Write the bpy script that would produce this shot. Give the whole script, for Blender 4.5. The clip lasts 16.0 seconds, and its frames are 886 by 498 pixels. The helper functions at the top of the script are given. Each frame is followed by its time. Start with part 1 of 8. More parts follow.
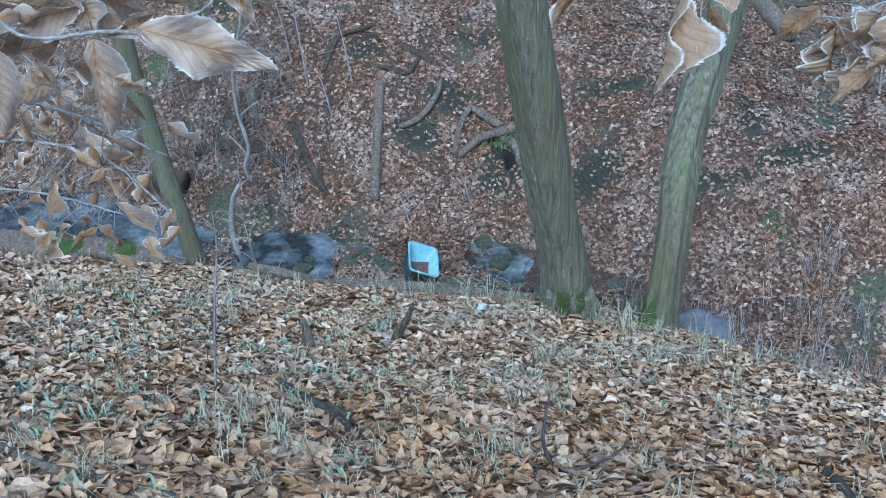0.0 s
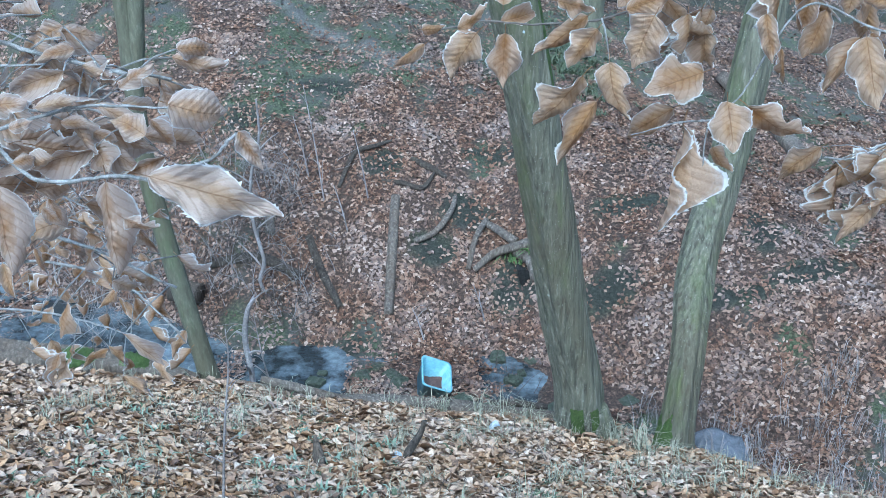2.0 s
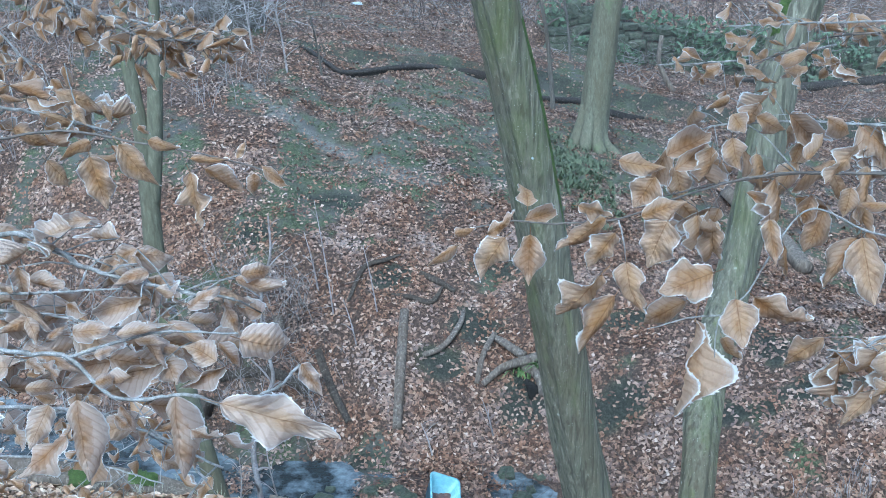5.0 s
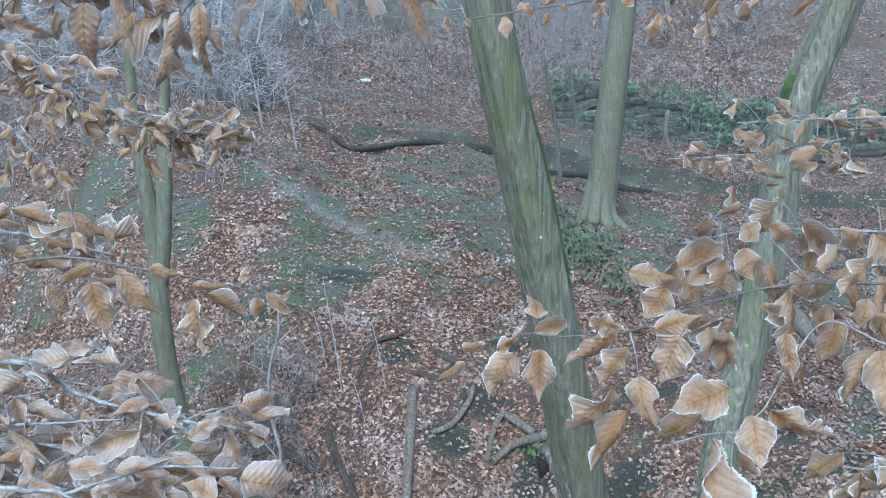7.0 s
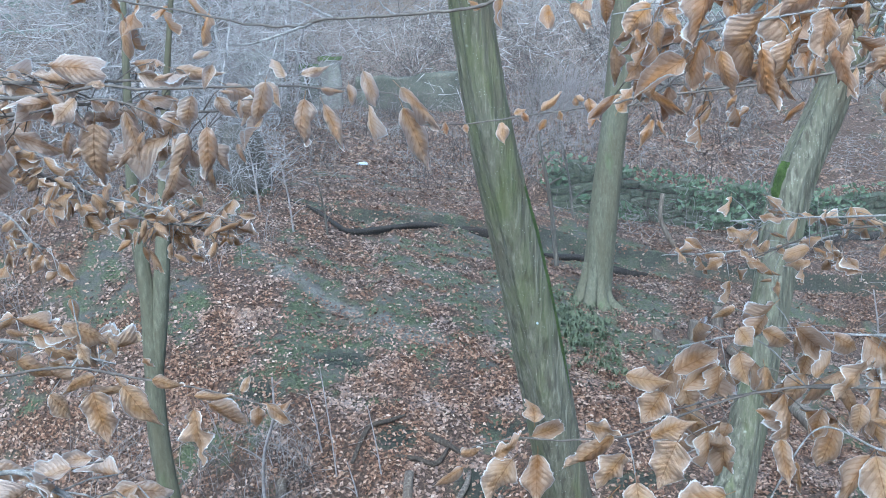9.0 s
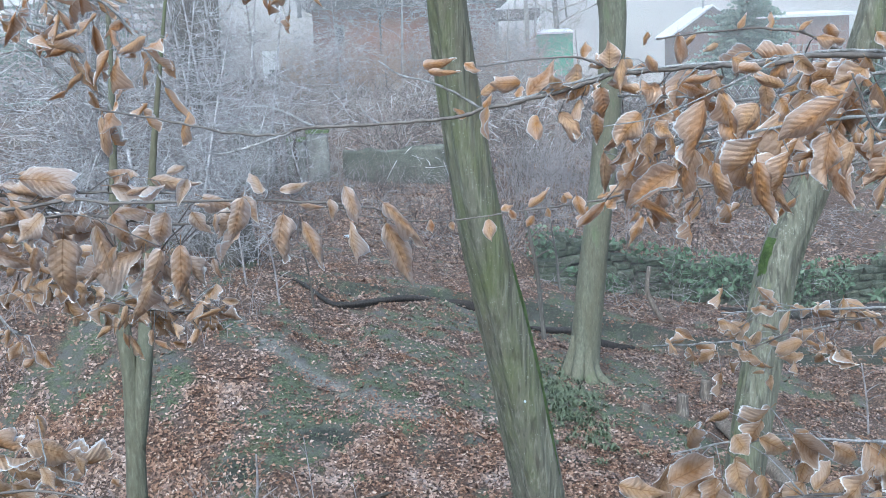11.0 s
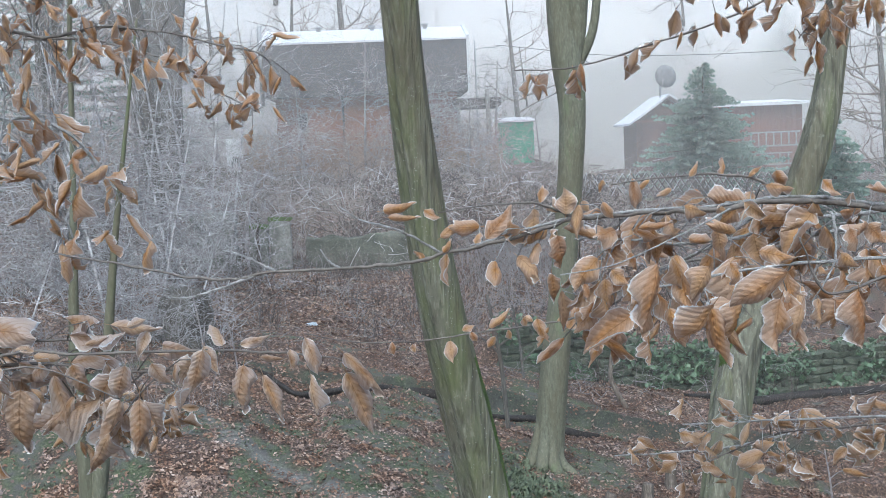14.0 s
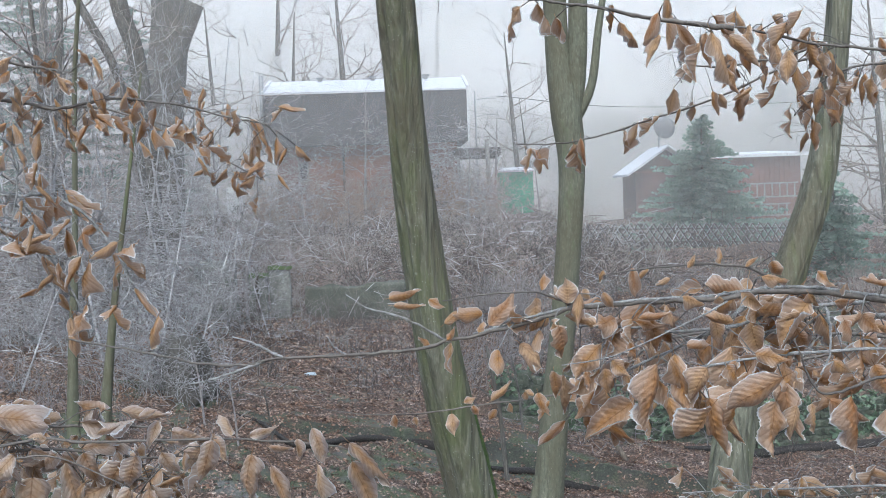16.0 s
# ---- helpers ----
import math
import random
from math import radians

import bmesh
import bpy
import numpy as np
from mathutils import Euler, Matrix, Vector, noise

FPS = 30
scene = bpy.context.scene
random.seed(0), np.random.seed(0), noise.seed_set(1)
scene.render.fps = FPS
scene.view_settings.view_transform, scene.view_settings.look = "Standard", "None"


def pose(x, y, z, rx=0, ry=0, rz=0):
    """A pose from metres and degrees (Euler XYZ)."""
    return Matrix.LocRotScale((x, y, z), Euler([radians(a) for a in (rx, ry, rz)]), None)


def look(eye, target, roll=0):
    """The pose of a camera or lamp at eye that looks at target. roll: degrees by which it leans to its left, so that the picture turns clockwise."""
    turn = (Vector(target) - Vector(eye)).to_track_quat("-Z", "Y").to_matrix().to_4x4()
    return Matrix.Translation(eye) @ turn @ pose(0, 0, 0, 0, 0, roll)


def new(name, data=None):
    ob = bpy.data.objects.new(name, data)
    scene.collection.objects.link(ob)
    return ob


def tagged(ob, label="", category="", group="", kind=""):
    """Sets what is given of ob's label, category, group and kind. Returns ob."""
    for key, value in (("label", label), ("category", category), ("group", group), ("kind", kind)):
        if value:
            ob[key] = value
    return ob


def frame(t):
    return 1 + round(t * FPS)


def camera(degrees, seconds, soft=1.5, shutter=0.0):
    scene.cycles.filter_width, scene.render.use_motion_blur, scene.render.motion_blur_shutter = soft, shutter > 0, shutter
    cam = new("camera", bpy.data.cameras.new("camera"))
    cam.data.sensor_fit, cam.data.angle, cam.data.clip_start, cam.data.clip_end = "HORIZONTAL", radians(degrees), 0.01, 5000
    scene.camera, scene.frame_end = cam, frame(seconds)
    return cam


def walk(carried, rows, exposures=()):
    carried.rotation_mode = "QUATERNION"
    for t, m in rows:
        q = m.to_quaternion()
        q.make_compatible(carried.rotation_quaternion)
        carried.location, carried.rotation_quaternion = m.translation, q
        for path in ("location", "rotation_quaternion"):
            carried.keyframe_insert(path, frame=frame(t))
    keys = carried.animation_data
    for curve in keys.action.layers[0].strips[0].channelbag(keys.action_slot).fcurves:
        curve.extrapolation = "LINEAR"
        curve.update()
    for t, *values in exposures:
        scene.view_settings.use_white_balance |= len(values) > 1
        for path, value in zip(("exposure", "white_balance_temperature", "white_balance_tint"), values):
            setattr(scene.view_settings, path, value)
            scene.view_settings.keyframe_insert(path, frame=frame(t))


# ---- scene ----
cam = camera(44.0, 16.0, soft=0.75)
PATH = [
    (0, (0.053, 1.028, 6.685), (0.045, 2.711, 5.605), -2.6),
    (0.5, (0.05, 1.037, 6.692), (0.042, 2.744, 5.65), -2.3),
    (1, (0.053, 1.039, 6.697), (0.034, 2.778, 5.709), -2.2),
    (1.5, (0.056, 1.03, 6.708), (0.033, 2.793, 5.762), -2.5),
    (2, (0.064, 1.035, 6.71), (0.037, 2.82, 5.808), -2.4),
    (2.5, (0.053, 1.023, 6.713), (0.022, 2.827, 5.85), -2.3),
    (3, (0.03, 1.01, 6.727), (0.001, 2.828, 5.893), -2.3),
    (3.5, (0.048, 1.0, 6.796), (0.016, 2.83, 5.991), -2.6),
    (4, (0.045, 0.982, 6.823), (0.014, 2.825, 6.047), -2.6),
    (6.3, (0.037, 1.005, 6.878), (0.005, 2.896, 6.227), -2.1),
    (6.5, (0.038, 1.012, 6.883), (0.001, 2.908, 6.247), -2.4),
    (7, (0.042, 1.024, 6.885), (0.0, 2.931, 6.283), -2.8),
    (7.5, (0.038, 1.01, 6.887), (0.004, 2.927, 6.318), -2.7),
    (8, (0.036, 1.001, 6.901), (0.004, 2.93, 6.372), -2.5),
    (8.5, (0.031, 0.978, 6.918), (0.002, 2.916, 6.425), -2.1),
    (9, (0.041, 1.013, 6.919), (0.012, 2.959, 6.459), -2.6),
    (9.2, (0.038, 1.002, 6.923), (0.008, 2.953, 6.484), -2.5),
    (11.5, (0.047, 1.077, 6.957), (0.065, 3.055, 6.662), -2.3),
    (12, (0.049, 1.082, 6.967), (0.084, 3.067, 6.725), -2.1),
    (12.5, (0.048, 1.069, 6.98), (0.086, 3.057, 6.764), -2.0),
    (13, (0.049, 1.07, 6.989), (0.105, 3.058, 6.779), -2.0),
    (13.5, (0.048, 1.066, 6.996), (0.11, 3.055, 6.794), -2.4),
    (14, (0.049, 1.059, 7.004), (0.123, 3.049, 6.82), -2.4),
    (14.5, (0.045, 1.045, 7.014), (0.12, 3.038, 6.854), -2.6),
    (15, (0.049, 1.072, 7.019), (0.131, 3.066, 6.879), -2.3),
    (15.5, (0.049, 1.066, 7.03), (0.122, 3.061, 6.913), -2.4),
    (16, (0.045, 1.037, 7.043), (0.124, 3.033, 6.947), -2.1),
]
walk(cam, [(t, look(eye, target, roll)) for t, eye, target, roll in PATH],
     exposures=[(0, 0.68, 4530, -5), (2, 0.95, 4555, -5), (4, 0.95, 4580, -5), (9, 1.05, 4820, -2), (12.5, 0.87, 5230, 1), (16, 0.56, 5430, 2)])

# ---- light ----
world = bpy.data.worlds.new("overcast_sky")
scene.world = world
world.use_nodes = True
wt = world.node_tree
sky = wt.nodes.new("ShaderNodeTexSky")
sky.sky_type = 'NISHITA'
sky.sun_disc = False
sky.sun_elevation = radians(49)
sky.sun_rotation = radians(190)
sky.air_density, sky.dust_density, sky.ozone_density = 1.0, 6.0, 1.0
bg = wt.nodes["Background"]
bg.inputs[1].default_value = 0.15
wt.links.new(sky.outputs[0], bg.inputs[0])
sun = new("sun", bpy.data.lights.new("sun", 'SUN'))
sun.data.energy = 1.1
sun.data.angle = radians(60)
sun.data.color = (1.0, 0.97, 0.94)
sun.matrix_world = look((0, 0, 60), (5, 34, 20))


# ---- arithmetic for shapes ----
RNG = np.random.default_rng(7)
LATTICE = RNG.random((64, 64))


def vnoise(x, y):
    """Smooth value noise, 0 to 1, of numpy arrays."""
    x, y = np.asarray(x, float), np.asarray(y, float)
    i, j = np.floor(x).astype(int), np.floor(y).astype(int)
    u, v = x - i, y - j
    u, v = u * u * (3 - 2 * u), v * v * (3 - 2 * v)
    a, b = LATTICE[i % 64, j % 64], LATTICE[(i + 1) % 64, j % 64]
    c, d = LATTICE[i % 64, (j + 1) % 64], LATTICE[(i + 1) % 64, (j + 1) % 64]
    return (a * (1 - u) + b * u) * (1 - v) + (c * (1 - u) + d * u) * v


def fbm(x, y, octaves=4):
    total, amp, norm = 0, 1.0, 0
    for k in range(octaves):
        total = total + amp * vnoise(x * 2 ** k + 17.3 * k, y * 2 ** k + 5.1 * k)
        norm += amp
        amp *= 0.5
    return total / norm


def ramp(a, b, t):
    t = np.clip((np.asarray(t, float) - a) / (b - a), 0, 1)
    return t * t * (3 - 2 * t)


def lip(x):
    """How far out the near bank reaches before it drops to the stream."""
    x = np.asarray(x, float)
    return 8.75 + 0.05 * np.clip(-x, 0, 8) - 1.0 * np.clip(x - 1.25, 0, 3.2)


def far_foot(x):
    """Where the opposite slope begins."""
    x = np.asarray(x, float)
    return 11.5 - 0.62 * np.clip(x - 0.6, 0, 4.5) + 0.45 * np.clip(-x - 2.2, 0, 5)


def ground_z(x, y, rough=True):
    x, y = np.asarray(x, float), np.asarray(y, float)
    near = 4.85 - 0.467 * (y - 1.03) - 0.17 * np.clip(x, -5, 6)
    near = np.where(y < -3, 4.85 + 0.467 * 4.03 - 0.17 * np.clip(x, -5, 6) + 0.12 * np.clip(-3 - y, 0, 40), near)
    stream = -0.03 - 0.05 * np.clip(x, -10, 10) + 0.10 * ramp(-1.4, -1.1, x) - 0.05 * ramp(-2.3, -1.9, x) * (1 - ramp(-1.4, -1.1, x)) + 0.06 * ramp(-3.0, -2.6, x) * (1 - ramp(-2.4, -2.0, x)) - 0.058 * ramp(-0.05, 0.5, x) * (1 - ramp(0.55, 1.1, x))
    d = y - far_foot(x)
    tilt = -0.22 * np.clip(x, -6, 8)
    slope = stream + np.interp(d, [0, 0.5, 1.3, 2.6, 4.0, 6.5, 9.5], [0, 0.22, 0.85, 1.55, 1.95, 2.25, 2.5]) * 1.0
    slope = slope + tilt * ramp(0, 6, d)
    ledge = 21.1 + 0.3 * np.sin(x * 0.9 + 0.5) + 0.09 * np.clip(x, 0, 12)
    upper = np.interp(y, [20, 21.5, 22.2, 26, 31, 36, 44, 52, 57, 64, 80, 140, 600],
                      [2.35, 2.38, 2.42, 2.62, 2.95, 3.35, 4.35, 5.3, 5.95, 6.05, 6.4, 9.5, 40])
    upper = upper + 0.30 * ramp(0.0, 0.16, y - ledge) * (1 - ramp(1.0, 5.0, y - ledge)) * ramp(-3.5, -2, x)
    upper = upper + tilt * (1 - ramp(24, 38, y))
    wall_line = 24.0 + 0.28 * (x - 2)
    upper = upper + 0.8 * ramp(1.2, 2.2, x) * ramp(0.15, 0.5, y - wall_line) * (1 - ramp(32, 40, y))
    upper = upper - 1.25 * ramp(7.5, 11, x) * ramp(44, 51, y) * (1 - ramp(75, 110, y))
    valley = np.where(y > 20, np.maximum(upper, np.where(d < 9.5, slope, upper)), slope)
    edge = ramp(0.0, 1.1, y - lip(x))
    z = near * (1 - edge) + np.where(y > far_foot(x), valley, stream) * edge
    if rough:
        fade = ramp(0.2, 1.2, np.abs(y - 10.6))
        z = z + (fbm(x * 0.9, y * 0.9, 4) - 0.5) * 0.22 * (0.3 + 0.7 * fade)
        z = z + (fbm(x * 0.22 + 9, y * 0.22, 3) - 0.5) * 0.9 * ramp(24, 34, y)
    return z


def trodden(x, y):
    """The narrow worn path that slants across the far ground."""
    line = np.interp(x, [-6.0, -3.4, -2.95, -2.3, -1.75, -1.15, -0.7, 0.1, 0.7], [21.0, 18.25, 17.6, 17.0, 16.5, 16.0, 15.75, 15.6, 15.5])
    strip = np.abs(y - line) * 0.72
    return 0.95 * (1 - ramp(0.03, 0.2, strip + 0.3 * (fbm(x * 4, y * 4, 2) - 0.5))) * ramp(-4.2, -3.2, x) * (1 - ramp(-0.7, 0.5, x))


def soil_and_shade(x, y):
    """1 where the ground is darkened: small scars of wet dark soil, painted shade at the root hollow and the worn step
    below the walls.
    """
    x, y = np.asarray(x, float), np.asarray(y, float)
    wob = fbm(x * 2.2 + 11, y * 2.2, 3) - 0.5
    d = np.zeros(np.broadcast(x, y).shape)
    for cx, cy, rx, ry in ((-0.85, 13.68, 0.3, 0.18), (-0.15, 12.7, 0.32, 0.22), (0.25, 13.2, 0.3, 0.25), (0.75, 12.3, 0.42, 0.3), (1.7, 11.85, 0.4, 0.2), (3.05, 11.45, 0.5, 0.2), (3.9, 11.6, 0.5, 0.16),
                           (3.55, 12.3, 0.16, 0.4), (2.15, 12.9, 0.45, 0.15), (-1.55, 15.1, 0.4, 0.2), (0.5, 14.0, 0.4, 0.15), (-1.6, 11.6, 0.8, 0.25), (-2.6, 14.3, 0.35, 0.2), (2.9, 14.2, 0.5, 0.15), (1.6, 14.9, 0.4, 0.14)):
        d = np.maximum(d, 1 - ramp(0.6, 1.1, np.hypot((x - cx) / rx, (y - cy) / ry) + 1.4 * wob))
    # Strip along the step: dark soil, plus the shade below its edge painted in.
    ledge = 21.1 + 0.3 * np.sin(x * 0.9 + 0.5) + 0.09 * np.clip(x, 0, 12)
    step = 0.85 * ramp(-0.12, 0.0, y - ledge + 0.6 * wob) * (1 - ramp(0.12, 0.3, y - ledge + 0.6 * wob)) * ramp(-3.6, -2.6, x)
    return np.maximum(d, step)


def bare(x, y):
    """0 where leaves lie thick, 1 where moss or bare soil shows."""
    x, y = np.asarray(x, float), np.asarray(y, float)
    patch = 0.62 * fbm(x * 0.95 + 3, y * 0.8 + 8, 3) + 0.38 * fbm(x * 3.1, y * 2.6, 3)
    level = 0.645 - 0.135 * ramp(13.5, 15.5, y) * (1 - ramp(21, 23, y)) * (1 - 0.5 * ramp(2, 6, x))
    level = level + 0.10 * (1 - ramp(8, 9, y)) - 0.055 * ramp(11.5, 12.2, y) * (1 - ramp(15, 16, y))
    return np.maximum(np.maximum(ramp(level - 0.03, level + 0.05, patch), 0.9 * trodden(x, y)), 0.9 * soil_and_shade(x, y))


def adopt(ob, parent):
    """Makes ob a part; the parts of most things are built in place."""
    if parent:
        ob.parent = parent
        if parent.name in BUILT_IN_PLACE:
            ob.matrix_parent_inverse = Matrix.Translation(-parent.location)


BUILT_IN_PLACE = set()


def mesh_object(name, verts, faces, material=None, parent=None, smooth=False):
    """One mesh object from an array of corners and an array of faces of one size."""
    verts = np.asarray(verts, np.float32).reshape(-1, 3)
    faces = np.asarray(faces, np.int32)
    n, k = faces.shape
    me = bpy.data.meshes.new(name)
    me.vertices.add(len(verts))
    me.vertices.foreach_set("co", verts.ravel())
    me.loops.add(n * k)
    me.loops.foreach_set("vertex_index", faces.ravel())
    me.polygons.add(n)
    me.polygons.foreach_set("loop_start", np.arange(0, n * k, k, dtype=np.int32))
    me.polygons.foreach_set("loop_total", np.full(n, k, np.int32))
    if smooth:
        me.polygons.foreach_set("use_smooth", np.ones(n, bool))
    me.update(calc_edges=True)
    ob = new(name, me)
    if material:
        me.materials.append(material)
    adopt(ob, parent)
    return ob


def part(name, bm, material, parent=None, label="", smooth=False):
    """Links a bmesh as one mesh object under a thing or a part."""
    me = bpy.data.meshes.new(name)
    bm.to_mesh(me)
    bm.free()
    if smooth:
        for p in me.polygons:
            p.use_smooth = True
    ob = new(name, me)
    me.materials.append(material)
    adopt(ob, parent)
    if label:
        tagged(ob, label)
    return ob


def thing(name, at, label, category, group="", kind="", local=False):
    """An empty at the base of a thing, which carries its parts."""
    ob = new(name)
    ob.location = at
    if not local:
        BUILT_IN_PLACE.add(ob.name)
    ob.empty_display_size = 0.1
    return tagged(ob, label, category, group, kind)


def add_box(bm, x0, x1, y0, y1, z0, z1, m=None, bevel=0.0):
    res = bmesh.ops.create_cube(bm, size=1)
    mat = Matrix.Translation(((x0 + x1) / 2, (y0 + y1) / 2, (z0 + z1) / 2)) @ Matrix.Diagonal((x1 - x0, y1 - y0, z1 - z0, 1))
    bmesh.ops.transform(bm, matrix=(m @ mat) if m else mat, verts=res["verts"])
    if bevel:
        edges = list({e for v in res["verts"] for e in v.link_edges})
        bmesh.ops.bevel(bm, geom=edges, offset=bevel, segments=1, affect='EDGES')


def box(name, x0, x1, y0, y1, z0, z1, material, parent=None, label="", bevel=0.0):
    bm = bmesh.new()
    add_box(bm, x0, x1, y0, y1, z0, z1, bevel=bevel)
    return part(name, bm, material, parent, label)


def spline(points, n):
    """n points on a smooth curve through the given rows (any number of columns)."""
    p = np.asarray(points, float)
    if len(p) == 2:
        return p[0] + (p[1] - p[0]) * np.linspace(0, 1, n)[:, None]
    q = np.vstack([2 * p[0] - p[1], p, 2 * p[-1] - p[-2]])
    t = np.linspace(0, len(p) - 1 - 1e-9, n)
    i = t.astype(int)
    u = (t - i)[:, None]
    a, b, c, d = q[i], q[i + 1], q[i + 2], q[i + 3]
    return 0.5 * (2 * b + (c - a) * u + (2 * a - 5 * b + 4 * c - d) * u ** 2 + (3 * b - a - 3 * c + d) * u ** 3)


def tube(rows, sides=8, flute=0.0, seed=0, cap=True):
    """Corners and quads of a round, tapered stem along rows of x, y, z, radius."""
    rows = np.asarray(rows, float)
    n = len(rows)
    way = np.gradient(rows[:, :3], axis=0)
    way /= np.linalg.norm(way, axis=1)[:, None] + 1e-9
    ref = np.array([0.0, 1.0, 0.0]) if abs(way[:, 1]).mean() < 0.8 else np.array([0.0, 0.0, 1.0])
    a = np.cross(way, ref)
    a /= np.linalg.norm(a, axis=1)[:, None] + 1e-9
    b = np.cross(way, a)
    ang = np.linspace(0, 2 * math.pi, sides, endpoint=False)
    r = np.repeat(rows[:, 3][:, None], sides, axis=1)
    if flute:
        s = np.linspace(0, 1, n)[:, None]
        ph = seed * 1.7
        r = r * (1 + flute * (0.5 * np.sin(3 * ang + ph + 2.0 * s) + 0.35 * np.sin(5 * ang + 2 * ph - 3 * s)
                 + 0.25 * np.sin(9 * ang + ph + 4 * s)) + 0.4 * flute * (fbm(ang[None, :] * 1.2 + seed * 3 + 0 * s, s * 14 + seed, 3) - 0.5))
    v = rows[:, None, :3] + r[:, :, None] * (np.cos(ang)[None, :, None] * a[:, None, :] + np.sin(ang)[None, :, None] * b[:, None, :])
    v = v.reshape(-1, 3)
    i = np.arange(n - 1)[:, None] * sides
    j = np.arange(sides)[None, :]
    k = (j + 1) % sides
    f = np.stack([i + j, i + k, i + sides + k, i + sides + j], -1).reshape(-1, 4)
    if cap:
        m = len(v)
        v = np.vstack([v, rows[0, :3], rows[-1, :3]])
        jj = np.arange(sides)
        kk = (jj + 1) % sides
        end = (n - 1) * sides
        f = np.vstack([f, np.stack([kk, jj, np.full(sides, m), np.full(sides, m)], -1)[:, [0, 1, 2, 2]],
                       np.stack([end + jj, end + kk, np.full(sides, m + 1), np.full(sides, m + 1)], -1)])
    return v, f


def tri_pair(v, f):
    """Quads, some of them with a doubled corner, to triangles."""
    t = np.vstack([f[:, [0, 1, 2]], f[:, [0, 2, 3]]])
    ok = (t[:, 0] != t[:, 1]) & (t[:, 1] != t[:, 2]) & (t[:, 0] != t[:, 2])
    return v, t[ok]


def stem(name, rows, material, parent=None, sides=10, n=24, flute=0.0, seed=0, label=""):
    v, f = tri_pair(*tube(spline(rows, n), sides, flute, seed))
    ob = mesh_object(name, v, f, material, parent, smooth=True)
    return tagged(ob, label) if label else ob


def joined(name, pieces, material, parent=None, smooth=True):
    """Many (corners, triangles) as one mesh."""
    vs, fs, o = [], [], 0
    for v, f in pieces:
        vs.append(v)
        fs.append(f + o)
        o += len(v)
    return mesh_object(name, np.vstack(vs), np.vstack(fs), material, parent, smooth)


# ---- materials ----
def mat_nodes(name):
    m = bpy.data.materials.new(name)
    m.use_nodes = True
    nt = m.node_tree
    return m, nt, nt.nodes["Principled BSDF"]


def ramp_node(nt, fac, stops):
    r = nt.nodes.new("ShaderNodeValToRGB")
    while len(r.color_ramp.elements) < len(stops):
        r.color_ramp.elements.new(0.5)
    for e, (p, c) in zip(r.color_ramp.elements, stops):
        e.position, e.color = p, (*c, 1)
    nt.links.new(fac, r.inputs[0])
    return r.outputs[0]


def noise_node(nt, scale, detail=4.0, rough=0.6, stretch=None, coord="Object"):
    t = nt.nodes.new("ShaderNodeTexCoord")
    n = nt.nodes.new("ShaderNodeTexNoise")
    n.inputs["Scale"].default_value, n.inputs["Detail"].default_value, n.inputs["Roughness"].default_value = scale, detail, rough
    src = t.outputs[coord]
    if stretch:
        mp = nt.nodes.new("ShaderNodeMapping")
        mp.inputs["Scale"].default_value = stretch
        nt.links.new(src, mp.inputs[0])
        src = mp.outputs[0]
    nt.links.new(src, n.inputs["Vector"])
    return n.outputs["Fac"]


def mix(nt, fac, a, b):
    m = nt.nodes.new("ShaderNodeMix")
    m.data_type = 'RGBA'
    for sock, val in ((m.inputs[0], fac), (m.inputs[6], a), (m.inputs[7], b)):
        if isinstance(val, (int, float)):
            sock.default_value = val
        elif isinstance(val, tuple):
            sock.default_value = (*val, 1)
        else:
            nt.links.new(val, sock)
    return m.outputs[2]


def bump(nt, bsdf, height, strength=0.4, distance=0.01):
    b = nt.nodes.new("ShaderNodeBump")
    b.inputs["Strength"].default_value, b.inputs["Distance"].default_value = strength, distance
    nt.links.new(height, b.inputs["Height"])
    nt.links.new(b.outputs[0], bsdf.inputs["Normal"])


def simple(name, a, b, scale=3.0, rough=0.8, bumps=0.3, dist=0.01, stretch=None, metal=0.0, detail=5.0):
    """A surface that wanders between two colours, with fine relief."""
    m, nt, p = mat_nodes(name)
    big = noise_node(nt, scale, detail, 0.65, stretch)
    fine = noise_node(nt, scale * 9, 3, 0.6, stretch)
    col = ramp_node(nt, big, [(0.32, a), (0.68, b)])
    dark = tuple(c * 0.7 for c in a)
    fac = ramp_node(nt, fine, [(0.35, (0.55,) * 3), (0.6, (0.0,) * 3)])
    nt.links.new(mix(nt, fac, col, dark), p.inputs["Base Color"])
    p.inputs["Roughness"].default_value = rough
    p.inputs["Metallic"].default_value = metal
    bump(nt, p, fine, bumps, dist)
    return m


